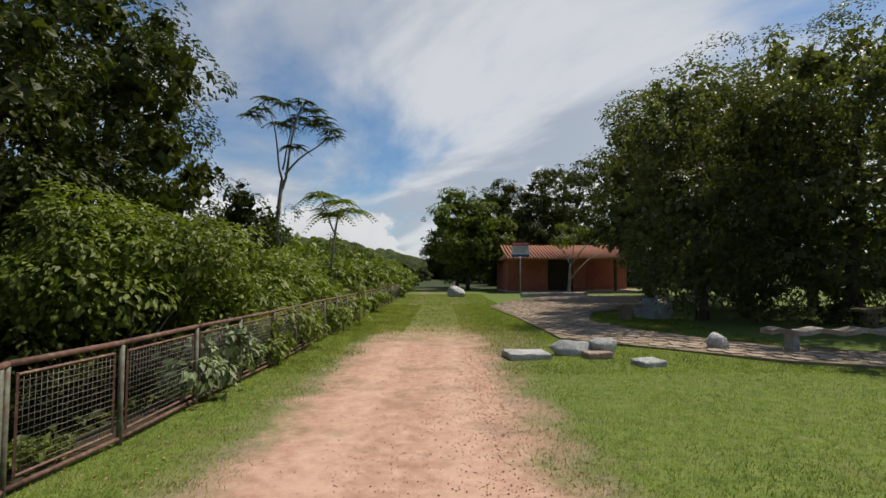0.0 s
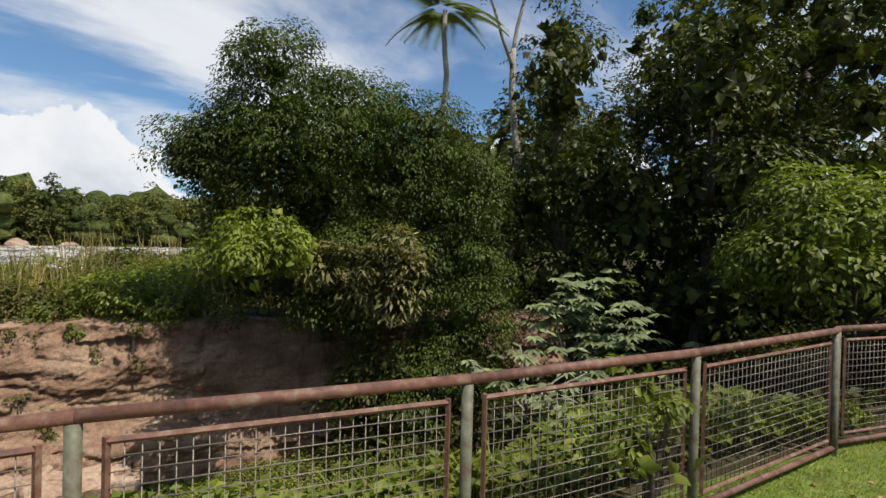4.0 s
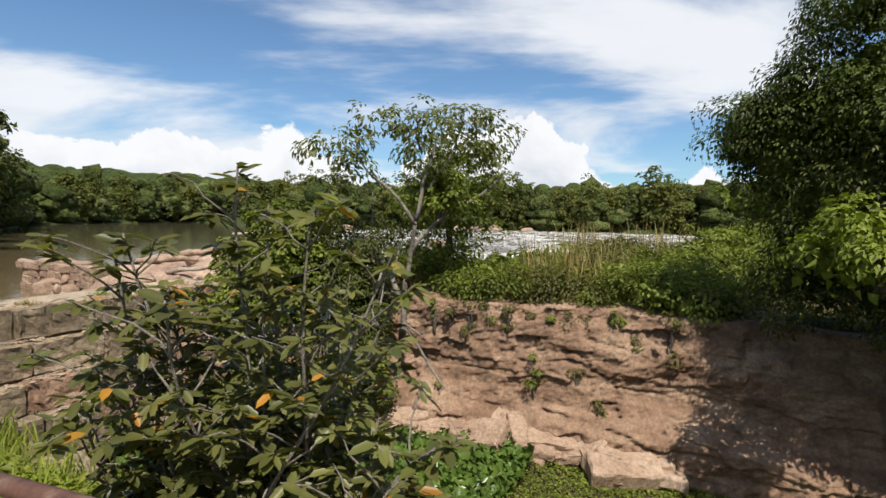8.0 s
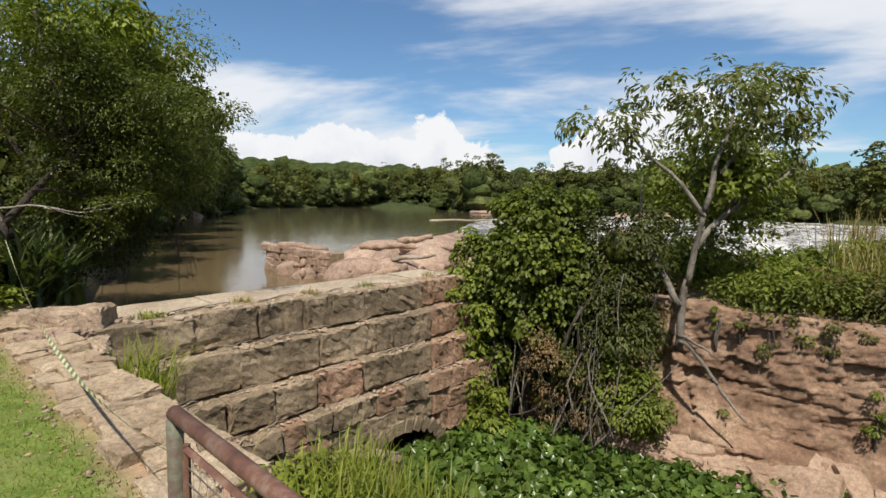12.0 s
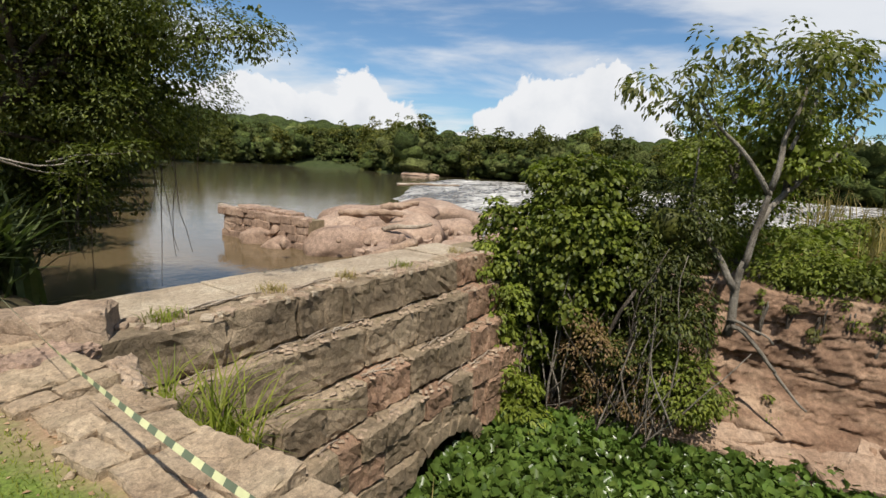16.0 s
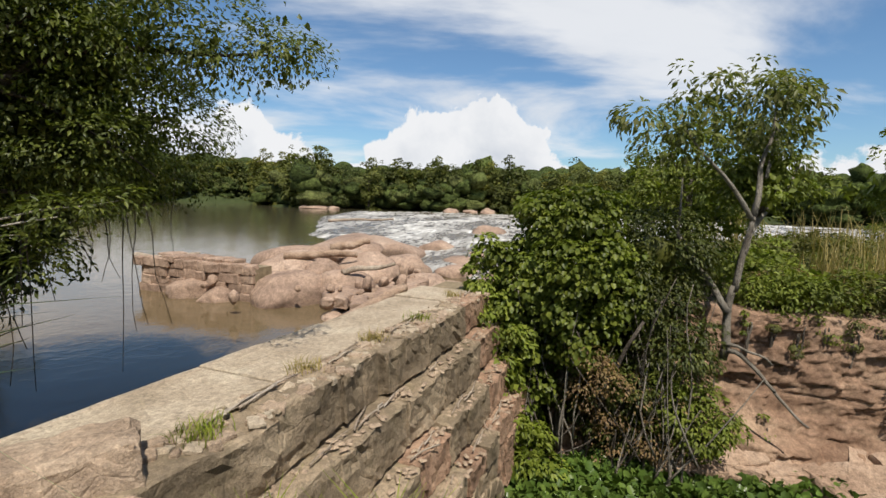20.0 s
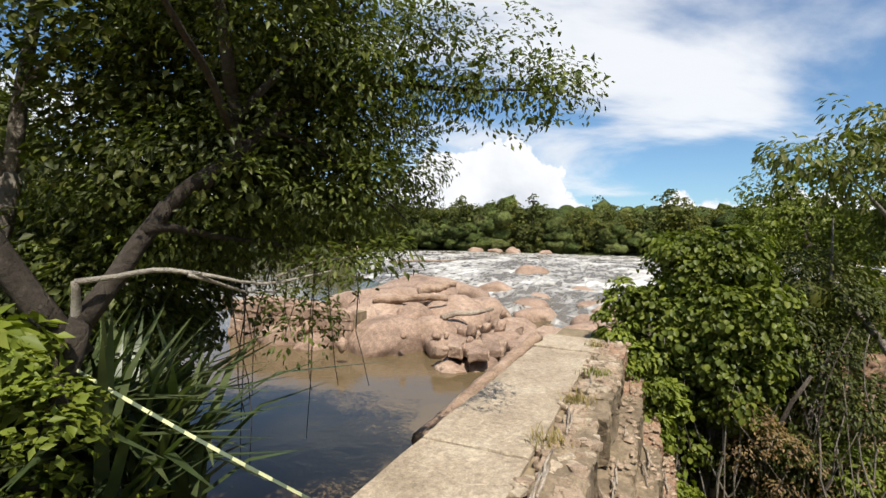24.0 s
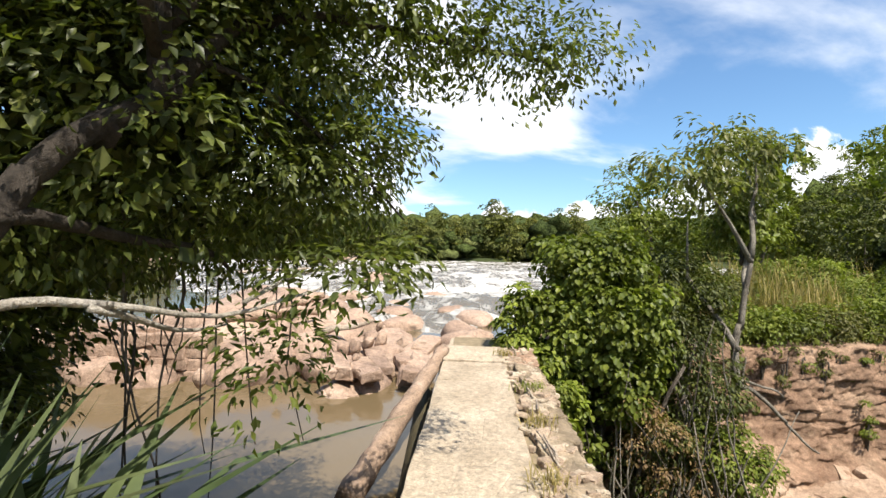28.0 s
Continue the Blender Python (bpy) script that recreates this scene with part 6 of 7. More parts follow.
def blades(name, label, spots, n, length, width, mat, seed, spread=0.15, lean=0.5, category="grass", kind="stuff"):
    """Long bent blades in tufts: each blade is a strip of four joints."""
    r = np.random.default_rng(seed)
    spots = np.asarray(spots, float)
    c = spots[r.integers(0, len(spots), n)] + np.concatenate([r.normal(size=(n, 2)) * spread, np.zeros((n, 1))], 1)
    a = r.uniform(0, 6.3, n)
    ln = length * r.uniform(0.55, 1.2, n)
    bend = lean * r.uniform(0.3, 1.4, n)
    dirh = np.stack([np.cos(a), np.sin(a), np.zeros(n)], 1)
    side = np.stack([-np.sin(a), np.cos(a), np.zeros(n)], 1)
    vs = []
    for s, w in ((0, 0.8), (0.35, 1.0), (0.7, 0.75), (1.0, 0.06)):
        h = ln * (s - 0.35 * bend * s * s * s)
        o = ln * bend * s * s * 0.8
        m = c + dirh * o[:, None]
        m[:, 2] += h
        vs += [m - side * width * w / 2, m + side * width * w / 2]
    v = np.stack(vs, 1).reshape(-1, 3)
    idx = np.array([(0, 1, 3), (0, 3, 2), (2, 3, 5), (2, 5, 4), (4, 5, 7), (4, 7, 6)])
    t = ((np.arange(n) * 8)[:, None, None] + idx[None]).reshape(-1, 3)
    return tagged(new(name, quick_mesh(name, v, t, mat)), label, category, kind=kind)


def on_ground(pts, dz=0.0):
    p = np.asarray(pts, float)
    return np.concatenate([p, (ground_z(p[:, 0], p[:, 1]) + dz)[:, None]], 1)


R2 = np.random.default_rng(91)
blades("cane_leaves", "dark broad-bladed cane grass on the river bank", on_ground(np.stack([R2.uniform(-4.2, -3.3, 46), R2.uniform(-16.9, -15.1, 46)], 1), -0.1), 620, 1.35, 0.07, L_REED, 92, 0.11, 0.85, "cane grass")
blades("grass_tuft", "tuft of long grass growing from the dam steps", [(-3.72, -11.35, -0.5), (-3.75, -11.5, -0.55), (-3.7, -11.2, -0.6), (-3.75, -12.1, -0.62)], 190, 0.8, 0.015, L_GRASS, 93, 0.09, 0.9)
blades("grass_tuft", "tuft of long grass against the abutment wall", [(-3.6, -10.4, -0.9), (-3.65, -9.8, -0.9), (-3.6, -11.2, -1.1)], 60, 0.7, 0.012, L_DRYGRASS, 94, 0.14, 0.8)
for i, (x, y) in enumerate(((-5.75, -13.1), (-8.1, -12.98), (-4.35, -12.95), (-6.9, -13.05), (-10.0, -13.2))):
    blades("grass_tuft", "small tuft of grass on the dam crest", [(x, y + askew(x), 0.0)], 90, 0.16, 0.008, L_GRASS if i in (1, 2) else L_DRYGRASS, 100 + i, 0.08, 0.9)
blades("tall_reeds", "tall pale reeds above the cliff", on_ground(np.stack([R2.uniform(-16, -14.2, 30), R2.uniform(-5.8, -3.8, 30)], 1)), 420, 1.7, 0.02, L_DRYGRASS, 110, 0.25, 0.35, "reeds")
blades("tall_reeds", "tall pale reeds by the rapids", on_ground(np.stack([R2.uniform(-24, -20, 30), R2.uniform(-6, 2, 30)], 1)), 500, 2.0, 0.03, L_DRYGRASS, 111, 0.4, 0.35, "reeds")
blades("tall_grass", "tall grass on the bank behind the railing", on_ground(np.stack([R2.uniform(-4.6, -3.2, 90), R2.uniform(-8.4, 2.0, 90)], 1), -0.05), 5200, 0.34, 0.011, L_GRASS, 112, 0.14, 0.6)


def mown_grass():
    r = np.random.default_rng(95)
    k = []
    for x0, x1, y0, y1, n in ((-3.1, -1.1, 1.0, 26, 80000), (0.5, 8.0, 2.6, 26, 150000), (-2.8, -1.2, -15.5, -8.6, 14000), (-3.0, 3.0, 12, 40, 60000), (-3.2, -2.3, -9.0, 2.0, 5000)):
        p = r.random((n, 2))
        p[:, 1] **= 1.7 if y1 == 26 else 1.0
        k.append(p * np.array((x1 - x0, y1 - y0)) + np.array((x0, y0)))
    p = np.concatenate(k)
    c = on_ground(p)
    n = len(c)
    a = r.uniform(0, 6.3, n)
    ln = r.uniform(0.014, 0.04, n) * np.where(p[:, 1] > 14, 1.7, 1.0)
    d = np.stack([np.cos(a) * 0.7, np.sin(a) * 0.7, np.ones(n)], 1)
    s = np.stack([-np.sin(a), np.cos(a), np.zeros(n)], 1) * np.where(p[:, 1] > 8, 0.008, 0.0035)[:, None]
    v = np.stack([c - s, c + s, c + d * ln[:, None]], 1)
    keep = smooth(np.abs(p[:, 0] + 0.45) + 0.3 * wave(p[:, 0], p[:, 1], 2.0, 77), 1.15, 1.85) + 0.75 * smooth(p[:, 1], 11.5, 16.0) > r.random(n)
    pave = np.array(PAVED)
    keep &= polygon_distance(p[:, 0], p[:, 1], pave) > 0.05
    keep &= ~((p[:, 1] < -8.5) & (p[:, 0] < -2.85 + 0.12 * wave(p[:, 0], p[:, 1], 3.0, 78)))
    v = v[keep].reshape(-1, 3)
    t = np.arange(len(v)).reshape(-1, 3)
    tagged(new("lawn_grass", quick_mesh("lawn_grass", v, t, L_GRASS)), "short mown grass beside the dirt track", "grass", kind="stuff")


def undergrowth(name, label, poly, n, size, height, mat, seed, rounded=False, droop=0.2):
    """Low leafy cover over a stretch of ground."""
    r = np.random.default_rng(seed)
    poly = np.asarray(poly, float)
    p = r.uniform(poly.min(0), poly.max(0), (n * 3, 2))
    p = p[polygon_distance(p[:, 0], p[:, 1], poly) < 0][:n]
    h = height * (0.55 + 0.45 * wave(p[:, 0], p[:, 1], 1.6, seed)) * (0.35 + 0.65 * r.random(len(p)))
    c = on_ground(p)
    c[:, 2] += np.maximum(h, 0.02)
    d = unit(r.normal(size=c.shape) * np.array((1, 1, 0.4)) + np.array((0, 0, -droop)))
    nn = unit(np.array((0, 0, 1.2)) + 0.5 * r.normal(size=c.shape))
    ln = size * r.uniform(0.65, 1.4, len(p))
    v, t = leaf_arrays(c, d, nn, ln, ln * 0.55, rounded=rounded)
    return tagged(new(name, quick_mesh(name, v, t, mat)), label, "undergrowth", kind="stuff")


undergrowth("herbs", "bright green low herbs on the ravine floor", [(-12.2, 1.5), (-12.0, -5.2), (-10.2, -5.6), (-7.4, -5.0), (-5.6, -6.2), (-5.2, 0.5), (-6, 3)], 42000, 0.06, 0.28, L_BRIGHT, 121)
undergrowth("weeds", "leafy weeds on the slope behind the railing", [(-3.2, -5.6), (-3.2, 4.4), (-4.6, 4.4), (-6.8, -2.4), (-4.6, -5.0)], 26000, 0.085, 0.6, L_VINE, 122)
undergrowth("weeds", "short bright weeds on the bank below the railing", [(-3.15, -8.5), (-3.15, -5.4), (-4.9, -5.2), (-5.2, -6.6), (-4.3, -8.4)], 9000, 0.055, 0.22, L_GRASS, 126)
# the dark leaf paints the shade that lies on this floor
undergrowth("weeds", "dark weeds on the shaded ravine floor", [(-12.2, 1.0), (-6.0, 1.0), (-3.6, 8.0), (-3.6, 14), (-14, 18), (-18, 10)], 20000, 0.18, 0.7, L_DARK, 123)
undergrowth("weeds", "low green scrub between the cliff and the rapids", [(-12.5, -9.0), (-12.6, 2.0), (-16, 8), (-30, 14), (-38, 2), (-31, -5), (-21, -9.2), (-14.5, -12.0)], 22000, 0.09, 0.34, L_SCRUB, 124)
undergrowth("weeds", "leafy weeds on the river bank", [(-3.3, -14.5), (-2.2, -15.0), (-2.0, -22), (-5.2, -22), (-4.4, -17)], 7000, 0.12, 0.6, L_VINE, 125)

for i, (x, y, rx, ry, rz, m) in enumerate(((-13.6, -6.9, 0.8, 1.1, 0.6, L_VINE), (-14.0, -5.0, 0.9, 1.0, 0.7, L_BRIGHT), (-14.4, -3.2, 1.2, 1.2, 0.9, L_VINE), (-13.6, -2.2, 0.7, 0.9, 0.6, L_VINE), (-16.5, -1.5, 1.6, 1.5, 1.3, L_VINE), (-14.5, -9.6, 1.0, 0.9, 0.7, L_VINE), (-16.5, -9.5, 1.3, 1.0, 0.7, L_BRIGHT), (-18, -6.5, 1.8, 1.6, 0.9, L_VINE), (-21, -4, 2.0, 1.8, 1.1, L_BRIGHT), (-19.5, 0.5, 2.2, 2.0, 1.7, L_VINE), (-24.5, 1, 2.4, 2.2, 1.6, L_VINE), (-26, 6, 3.2, 3.0, 3.2, L_DARK), (-21, 6, 3.0, 3.0, 3.4, L_DARK), (-32, 10, 4, 4, 4.2, L_DARK), (-17, 2.5, 2.0, 1.8, 2.4, L_DARK), (-13.2, -10.6, 0.9, 0.9, 1.0, L_DARK))):
    bush("green shrub on the ground above the cliff", (x, y, float(ground_z(np.array([x]), np.array([y]))[0])), rx, ry, rz * (0.62 if x > -25 and y < 1.5 else 1.0), 4200 + int(1400 * rz), 0.085 if x > -18 else 0.15, (L_SCRUB if m is L_BRIGHT else m), 220 + i, group="shrubs above the cliff", clump=0.3, per=35)
for i in range(26):
    x, y = R2.uniform(-19, -13.4), R2.uniform(-9.6, -1.2)
    h = R2.uniform(0.25, 0.62)
    bush("low ragged shrub in the scrub above the cliff", (x, y, float(ground_z(np.array([x]), np.array([y]))[0])), R2.uniform(0.3, 0.7), R2.uniform(0.3, 0.7), h, 1100, 0.075, (L_DARK, L_SCRUB, L_DRY, L_VINE)[i % 4], 500 + i, group="shrubs above the cliff", clump=0.16, per=22, fill=0.0)
# creepers that hang down the cliff
for i, (y, z, h) in enumerate(((-7.75, -0.42, 0.45), (-7.35, -0.4, 0.3), (-6.9, -0.45, 0.55), (-6.45, -0.4, 0.35), (-6.0, -0.45, 0.5), (-5.6, -0.4, 0.4), (-5.1, -0.45, 0.6), (-4.7, -0.4, 0.35), (-4.2, -0.45, 0.6), (-3.7, -0.42, 0.45), (-3.2, -0.45, 0.6), (-2.6, -0.45, 0.7), (-5.3, -1.6, 0.75), (-4.4, -1.7, 0.9), (-3.9, -2.2, 0.5), (-7.4, -2.3, 0.4))):
    spot = CLIFF[np.argmin(np.hypot(CLIFF[:, 1] - y, CLIFF[:, 2] - z))]
    bush("small creeper hanging on the rock cliff", (float(spot[0]) + 0.06, y, z - h), 0.12, 0.15, h * 0.85, int(420 * h) + 60, 0.06, L_SCRUB if i % 3 else L_VINE, 250 + i, group="creepers on the cliff", clump=0.1, fill=0.0, droop=1.2)


def far_woods():
    """The wooded far banks and hills, beyond what can be told apart."""
    r = np.random.default_rng(5)
    spots = []

    def belt(line, depth, n, h0, h1):
        line = np.asarray(line, float)
        s = np.concatenate([[0], np.cumsum(np.hypot(*np.diff(line, axis=0).T))])
        u = r.random(n) * s[-1]
        x, y = np.interp(u, s, line[:, 0]), np.interp(u, s, line[:, 1])
        i = np.clip(np.searchsorted(s, u) - 1, 0, len(line) - 2)
        d = unit(np.diff(line, axis=0)[i])
        o = (r.random(n) ** 1.2 - 0.12) * depth
        hh = r.uniform(h0, h1, n) * (0.75 + 0.55 * np.abs(o / depth))
        hh *= np.where(r.random(n) > 0.9, 1.35, r.uniform(0.55, 1.1, n))
        spots.extend(zip(x + d[:, 1] * o, y - d[:, 0] * o, hh, o / depth))

    belt([(-8, -27), (-14, -38), (-27, -66), (-62, -115)], -26, 260, 4.5, 9.5)
    belt([(-58, -114), (-104, -142), (-154, -134), (-120, -99), (-108, -82)], -45, 430, 6, 10)
    belt([(-108, -82), (-131, -74), (-117, -50), (-123, -36), (-131, -10), (-143, 30), (-123, 77), (-60, 74)], -60, 470, 8, 14)
    belt([(-64, 70), (-50, 30), (-42, 16)], 22, 110, 5, 11)
    belt([(-14, 64), (-9, 90), (-6, 150), (-60, 260)], -30, 130, 3, 7)
    belt([(6, 66), (8, 90), (12, 150), (60, 240)], 30, 130, 6, 12)
    spots.extend(((-121, -13, 15, 0.1), (-126, -6, 14, 0.1), (-128, 1, 13, 0.1), (-118, -20, 13, 0.1), (-124, 8, 15, 0.1), (-95, -88, 12, 0.1), (-130, 16, 13, 0.1), (-70, 62, 12, 0.1)))
    spots = np.array(spots)
    z = ground_z(spots[:, 0], spots[:, 1])
    lump = LUMPS
    crowns, leaves = [], []
    for (x, y, h, deep), g in zip(spots, z):
        dist = math.hypot(x, y)
        if g < -0.6 or dist < 44:
            continue
        w = min(h * r.uniform(0.34, 0.55), 5.2)
        lobes = [(x + r.normal() * w * 0.4, y + r.normal() * w * 0.4, g + h * f, w * q, w * q, min(h * 0.24, 3.6)) for f, q in ((0.12, 1.05), (0.36, 1.0), (0.70, 0.66), (0.55, 0.9))]
        for a, b, c, i, j, k in (lobes[1:] if dist > 170 else lobes):
            sv, st = lump[int(r.integers(8)) + (8 if dist > 230 else 0)]
            q = r.uniform(0, 6.3)
            m = np.array(((math.cos(q), -math.sin(q), 0), (math.sin(q), math.cos(q), 0), (0, 0, 1)))
            crowns.append((sv @ m * np.array((i, j, k)) * 0.82 + np.array((a, b, c)), st))
        n = 460 if dist < 90 else 110 if dist < 175 and deep < 0.3 else 40
        leaves.append(leaf_cloud(n, lobes, 0.34 if dist < 90 else 0.5 if n > 100 else 0.7, int(r.integers(1e6)), aspect=0.8, clump=w * 0.27, per=26, fill=0.0, low=-0.3))
    # the closed canopy on the hills behind
    rad, ang = np.geomspace(150, 900, 120), np.radians(np.linspace(52, 275, 800))
    ga, gr = np.meshgrid(ang, rad)
    gx, gy = -20 + gr * np.cos(ga), gr * np.sin(ga)
    top = np.zeros(gx.shape)
    for cell, h0 in ((9.0, 6.0), (6.0, 4.2), (4.0, 2.6)):
        ix, iy = np.floor(gx / cell), np.floor(gy / cell)
        for a in (-1, 0, 1):
            for b in (-1, 0, 1):
                k = np.abs(np.sin((ix + a) * 12.9898 + (iy + b) * 78.233) * 43758.5453) % 1.0
                k2 = np.abs(np.sin((ix + a) * 39.346 + (iy + b) * 11.135) * 24634.6345) % 1.0
                q = ((gx - (ix + a + k) * cell) ** 2 + (gy - (iy + b + k2) * cell) ** 2) / (cell * (0.55 + 0.25 * k)) ** 2
                top = np.maximum(top, (h0 * (0.35 + 1.1 * k2 * k)) * np.sqrt(np.maximum(0.0, 1 - q)))
    gz = ground_z(gx, gy) + 2.0 + top - 14 * smooth(polygon_distance(gx, gy, RIVER), 26, 10)
    wide = len(ang)
    idx = (np.arange(len(rad) - 1)[:, None] * wide + np.arange(wide - 1)[None]).ravel()
    crowns.append((np.stack([gx, gy, gz], -1).reshape(-1, 3), np.concatenate([np.stack([idx, idx + 1, idx + wide + 1], 1), np.stack([idx, idx + wide + 1, idx + wide], 1)])))
    v, t = join(leaves)
    w = thing("far_woods", "dense green forest on the far river banks", "forest", kind="stuff")
    part("leaves", quick_mesh("leaves", v, t, L_FAR), None, w)
    v, t = join(crowns)
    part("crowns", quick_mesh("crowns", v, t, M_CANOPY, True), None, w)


far_woods()


def far_bank_trees():
    """Trees of several shapes along the far water's edge, each standing by itself."""
    r = np.random.default_rng(37)
    kinds = []
    for i in range(7):
        w = (0.30, 0.42, 0.36, 0.24, 0.5, 0.38, 0.33)[i]
        lobes = [(r.normal() * w * 2.2, r.normal() * w * 2.2, z, w * q, w * q, 1.35 * q) for z, q in ((8.4, 2.6), (7.0, 4.2), (5.6, 5.0), (4.2, 5.6), (2.6, 6.2), (1.2, 6.4))]
        lobes += [(math.cos(a) * w * 6.5, math.sin(a) * w * 6.5, r.uniform(2.5, 7.0), w * 3.0, w * 3.0, 1.1) for a in r.uniform(0, 6.3, 4)]
        kinds.append(tree("leafy tree on the far river bank", (-120 - 3 * i, -70 + 18 * i, 0), [((0, 0, -0.5), (0.2, 0, 7.5), 0.22, 0.06, 0), ((0, 0, 3.5), (w * 5, 0.5, 6.5), 0.1, 0.04, 0.1)], lobes, 2300, 0.52, L_FAR, 900 + i, group="trees on the far bank", clump=0.75, per=24, fill=0.2, aspect=0.7))
    line = np.array([(-64, -118), (-106, -143), (-150, -134), (-121, -100), (-109, -84), (-131, -75), (-117, -51), (-123, -36), (-131, -10), (-142, 28)], float)
    run = np.concatenate([[0], np.cumsum(np.hypot(*np.diff(line, axis=0).T))])
    for k in range(150):
        u = (k + r.random()) / 150 * run[-1]
        x, y = np.interp(u, run, line[:, 0]), np.interp(u, run, line[:, 1])
        away = abs(r.normal()) * 6.0 + 1.0
        x, y = x - away * 0.85, y - away * (0.5 if y < -60 else 0.1)
        z = float(ground_z(np.array([x]), np.array([y]))[0])
        if z < -0.9:
            continue
        h = r.choice((0.45, 0.6, 0.75, 0.9, 1.0, 1.25), p=(0.2, 0.24, 0.24, 0.17, 0.1, 0.05))
        m = Matrix.LocRotScale((x, y, max(z, -0.7)), Euler((0, 0, r.uniform(0, 6.3))), (h * r.uniform(0.9, 1.4), h * r.uniform(0.9, 1.4), h))
        copy_thing(kinds[k % 7], m)
    # the tall trees on the near bank upstream
    for i, (x, y, h, w) in enumerate(((-22.5, -60, 1.22, 0.7), (-25, -64, 0.95, 0.75), (-28, -67, 1.3, 0.55), (-30.5, -69, 1.12, 0.7), (-26, -69, 1.4, 0.7), (-35, -76, 1.05, 0.8), (-33, -73, 0.7, 0.8), (-40, -84, 1.02, 0.8), (-44, -90, 0.85, 0.8), (-50, -98, 0.8, 0.9), (-20.5, -55, 1.0, 0.6), (-37, -79, 0.6, 0.7), (-24, -61, 0.5, 0.7), (-29, -67.5, 0.5, 0.7))):
        x, y = x + 1.5, y - 1.5
        z = float(ground_z(np.array([x]), np.array([y]))[0])
        copy_thing(kinds[(i * 3) % 7], Matrix.LocRotScale((x, y, max(z, -0.9)), Euler((0, 0, i * 1.3)), (h * w * 1.45, h * w * 1.45, h * 1.32)))


far_bank_trees()


def water_hyacinth():
    r = np.random.default_rng(9)
    poly = np.array([(-3.9, -11.2), (-5.6, -12.0), (-9.9, -12.0), (-10.9, -10.8), (-11.9, -9.6), (-12.0, -6.0), (-11.4, -5.0), (-9.6, -5.2), (-7.5, -5.0), (-6.2, -6.2), (-5.2, -7.5), (-4.0, -8.6)])
    p = r.uniform((-12.6, -12.4), (-3.5, -4.2), (40000, 2))
    p = p[polygon_distance(p[:, 0], p[:, 1], poly) < 0][:14000]
    a = r.uniform(0, 6.3, len(p))
    tilt = r.uniform(0.3, 1.25, len(p))
    c = np.stack([p[:, 0], p[:, 1], POOL_Z + 0.08 + 0.14 * r.random(len(p)) + 0.07 * wave(p[:, 0], p[:, 1], 2.2, 4)], 1)
    d = np.stack([np.cos(a) * np.cos(tilt), np.sin(a) * np.cos(tilt), np.sin(tilt)], 1)
    n = unit(np.array((0, 0, 0.8)) + 0.3 * r.normal(size=c.shape) - 0.5 * d)
    ln = r.uniform(0.11, 0.2, len(p))
    v, t = leaf_arrays(c, d, n, ln, ln * 0.85, 0.18, True)
    ob = new("water_hyacinth", quick_mesh("water_hyacinth", v, t, L_HYA))
    return tagged(ob, "carpet of glossy green water hyacinth leaves", "water plants", kind="stuff")


water_hyacinth()

# dark trees beyond the scrub, downstream
for i, (x, y, h, r) in enumerate(((-31, 4.5, 9.5, 3.3), (-26, 10, 8.5, 3.2), (-34, 14, 10.5, 4.0), (-22, 13, 9.5, 3.4), (-40, 20, 12, 4.5), (-20, 9, 6.5, 2.4))):
    tree("dense green tree beyond the scrub", (x, y, -0.4), [((0, 0, -0.2), (0, 0, h * 0.6), 0.2, 0.08, 0), ((0, 0, h * 0.3), (r * 0.5, -r * 0.3, h * 0.6), 0.08, 0.03, 0.1)],
         [(0, 0, h * 0.84, r * 0.6, r * 0.6, h * 0.14), (r * 0.45, -r * 0.4, h * 0.64, r * 0.6, r * 0.6, h * 0.16), (-r * 0.4, r * 0.3, h * 0.66, r * 0.6, r * 0.6, h * 0.16), (0.2, -r * 0.3, h * 0.4, r * 0.8, r * 0.8, h * 0.2), (r * 0.3, r * 0.4, h * 0.3, r * 0.8, r * 0.8, h * 0.2)],
         7000, 0.22, (L_VINE, L_DARK)[i % 2], 280 + i, group="trees downstream", clump=0.42, per=36, fill=0.28)

bush("young yellow-green plant beside the cane grass", (-3.0, -14.75, -0.1), 0.35, 0.35, 0.35, 420, 0.09, L_BRIGHT, 301, clump=0.12, fill=0.0)
bush("bright leafy plant beside the tape", (-2.72, -14.2, -0.05), 0.28, 0.3, 0.42, 700, 0.05, L_BRIGHT, 303, clump=0.12, fill=0.0)
bush("tall bright leafy plant on the river bank", (-2.8, -15.1, 0.0), 0.35, 0.4, 0.72, 1300, 0.05, L_BRIGHT, 304, clump=0.12, fill=0.0)
bush("yellow-green leafy sprig on the river bank", (-2.95, -15.7, 0.7), 0.4, 0.4, 0.4, 420, 0.12, L_BRIGHT, 302, clump=0.15, fill=0.0)

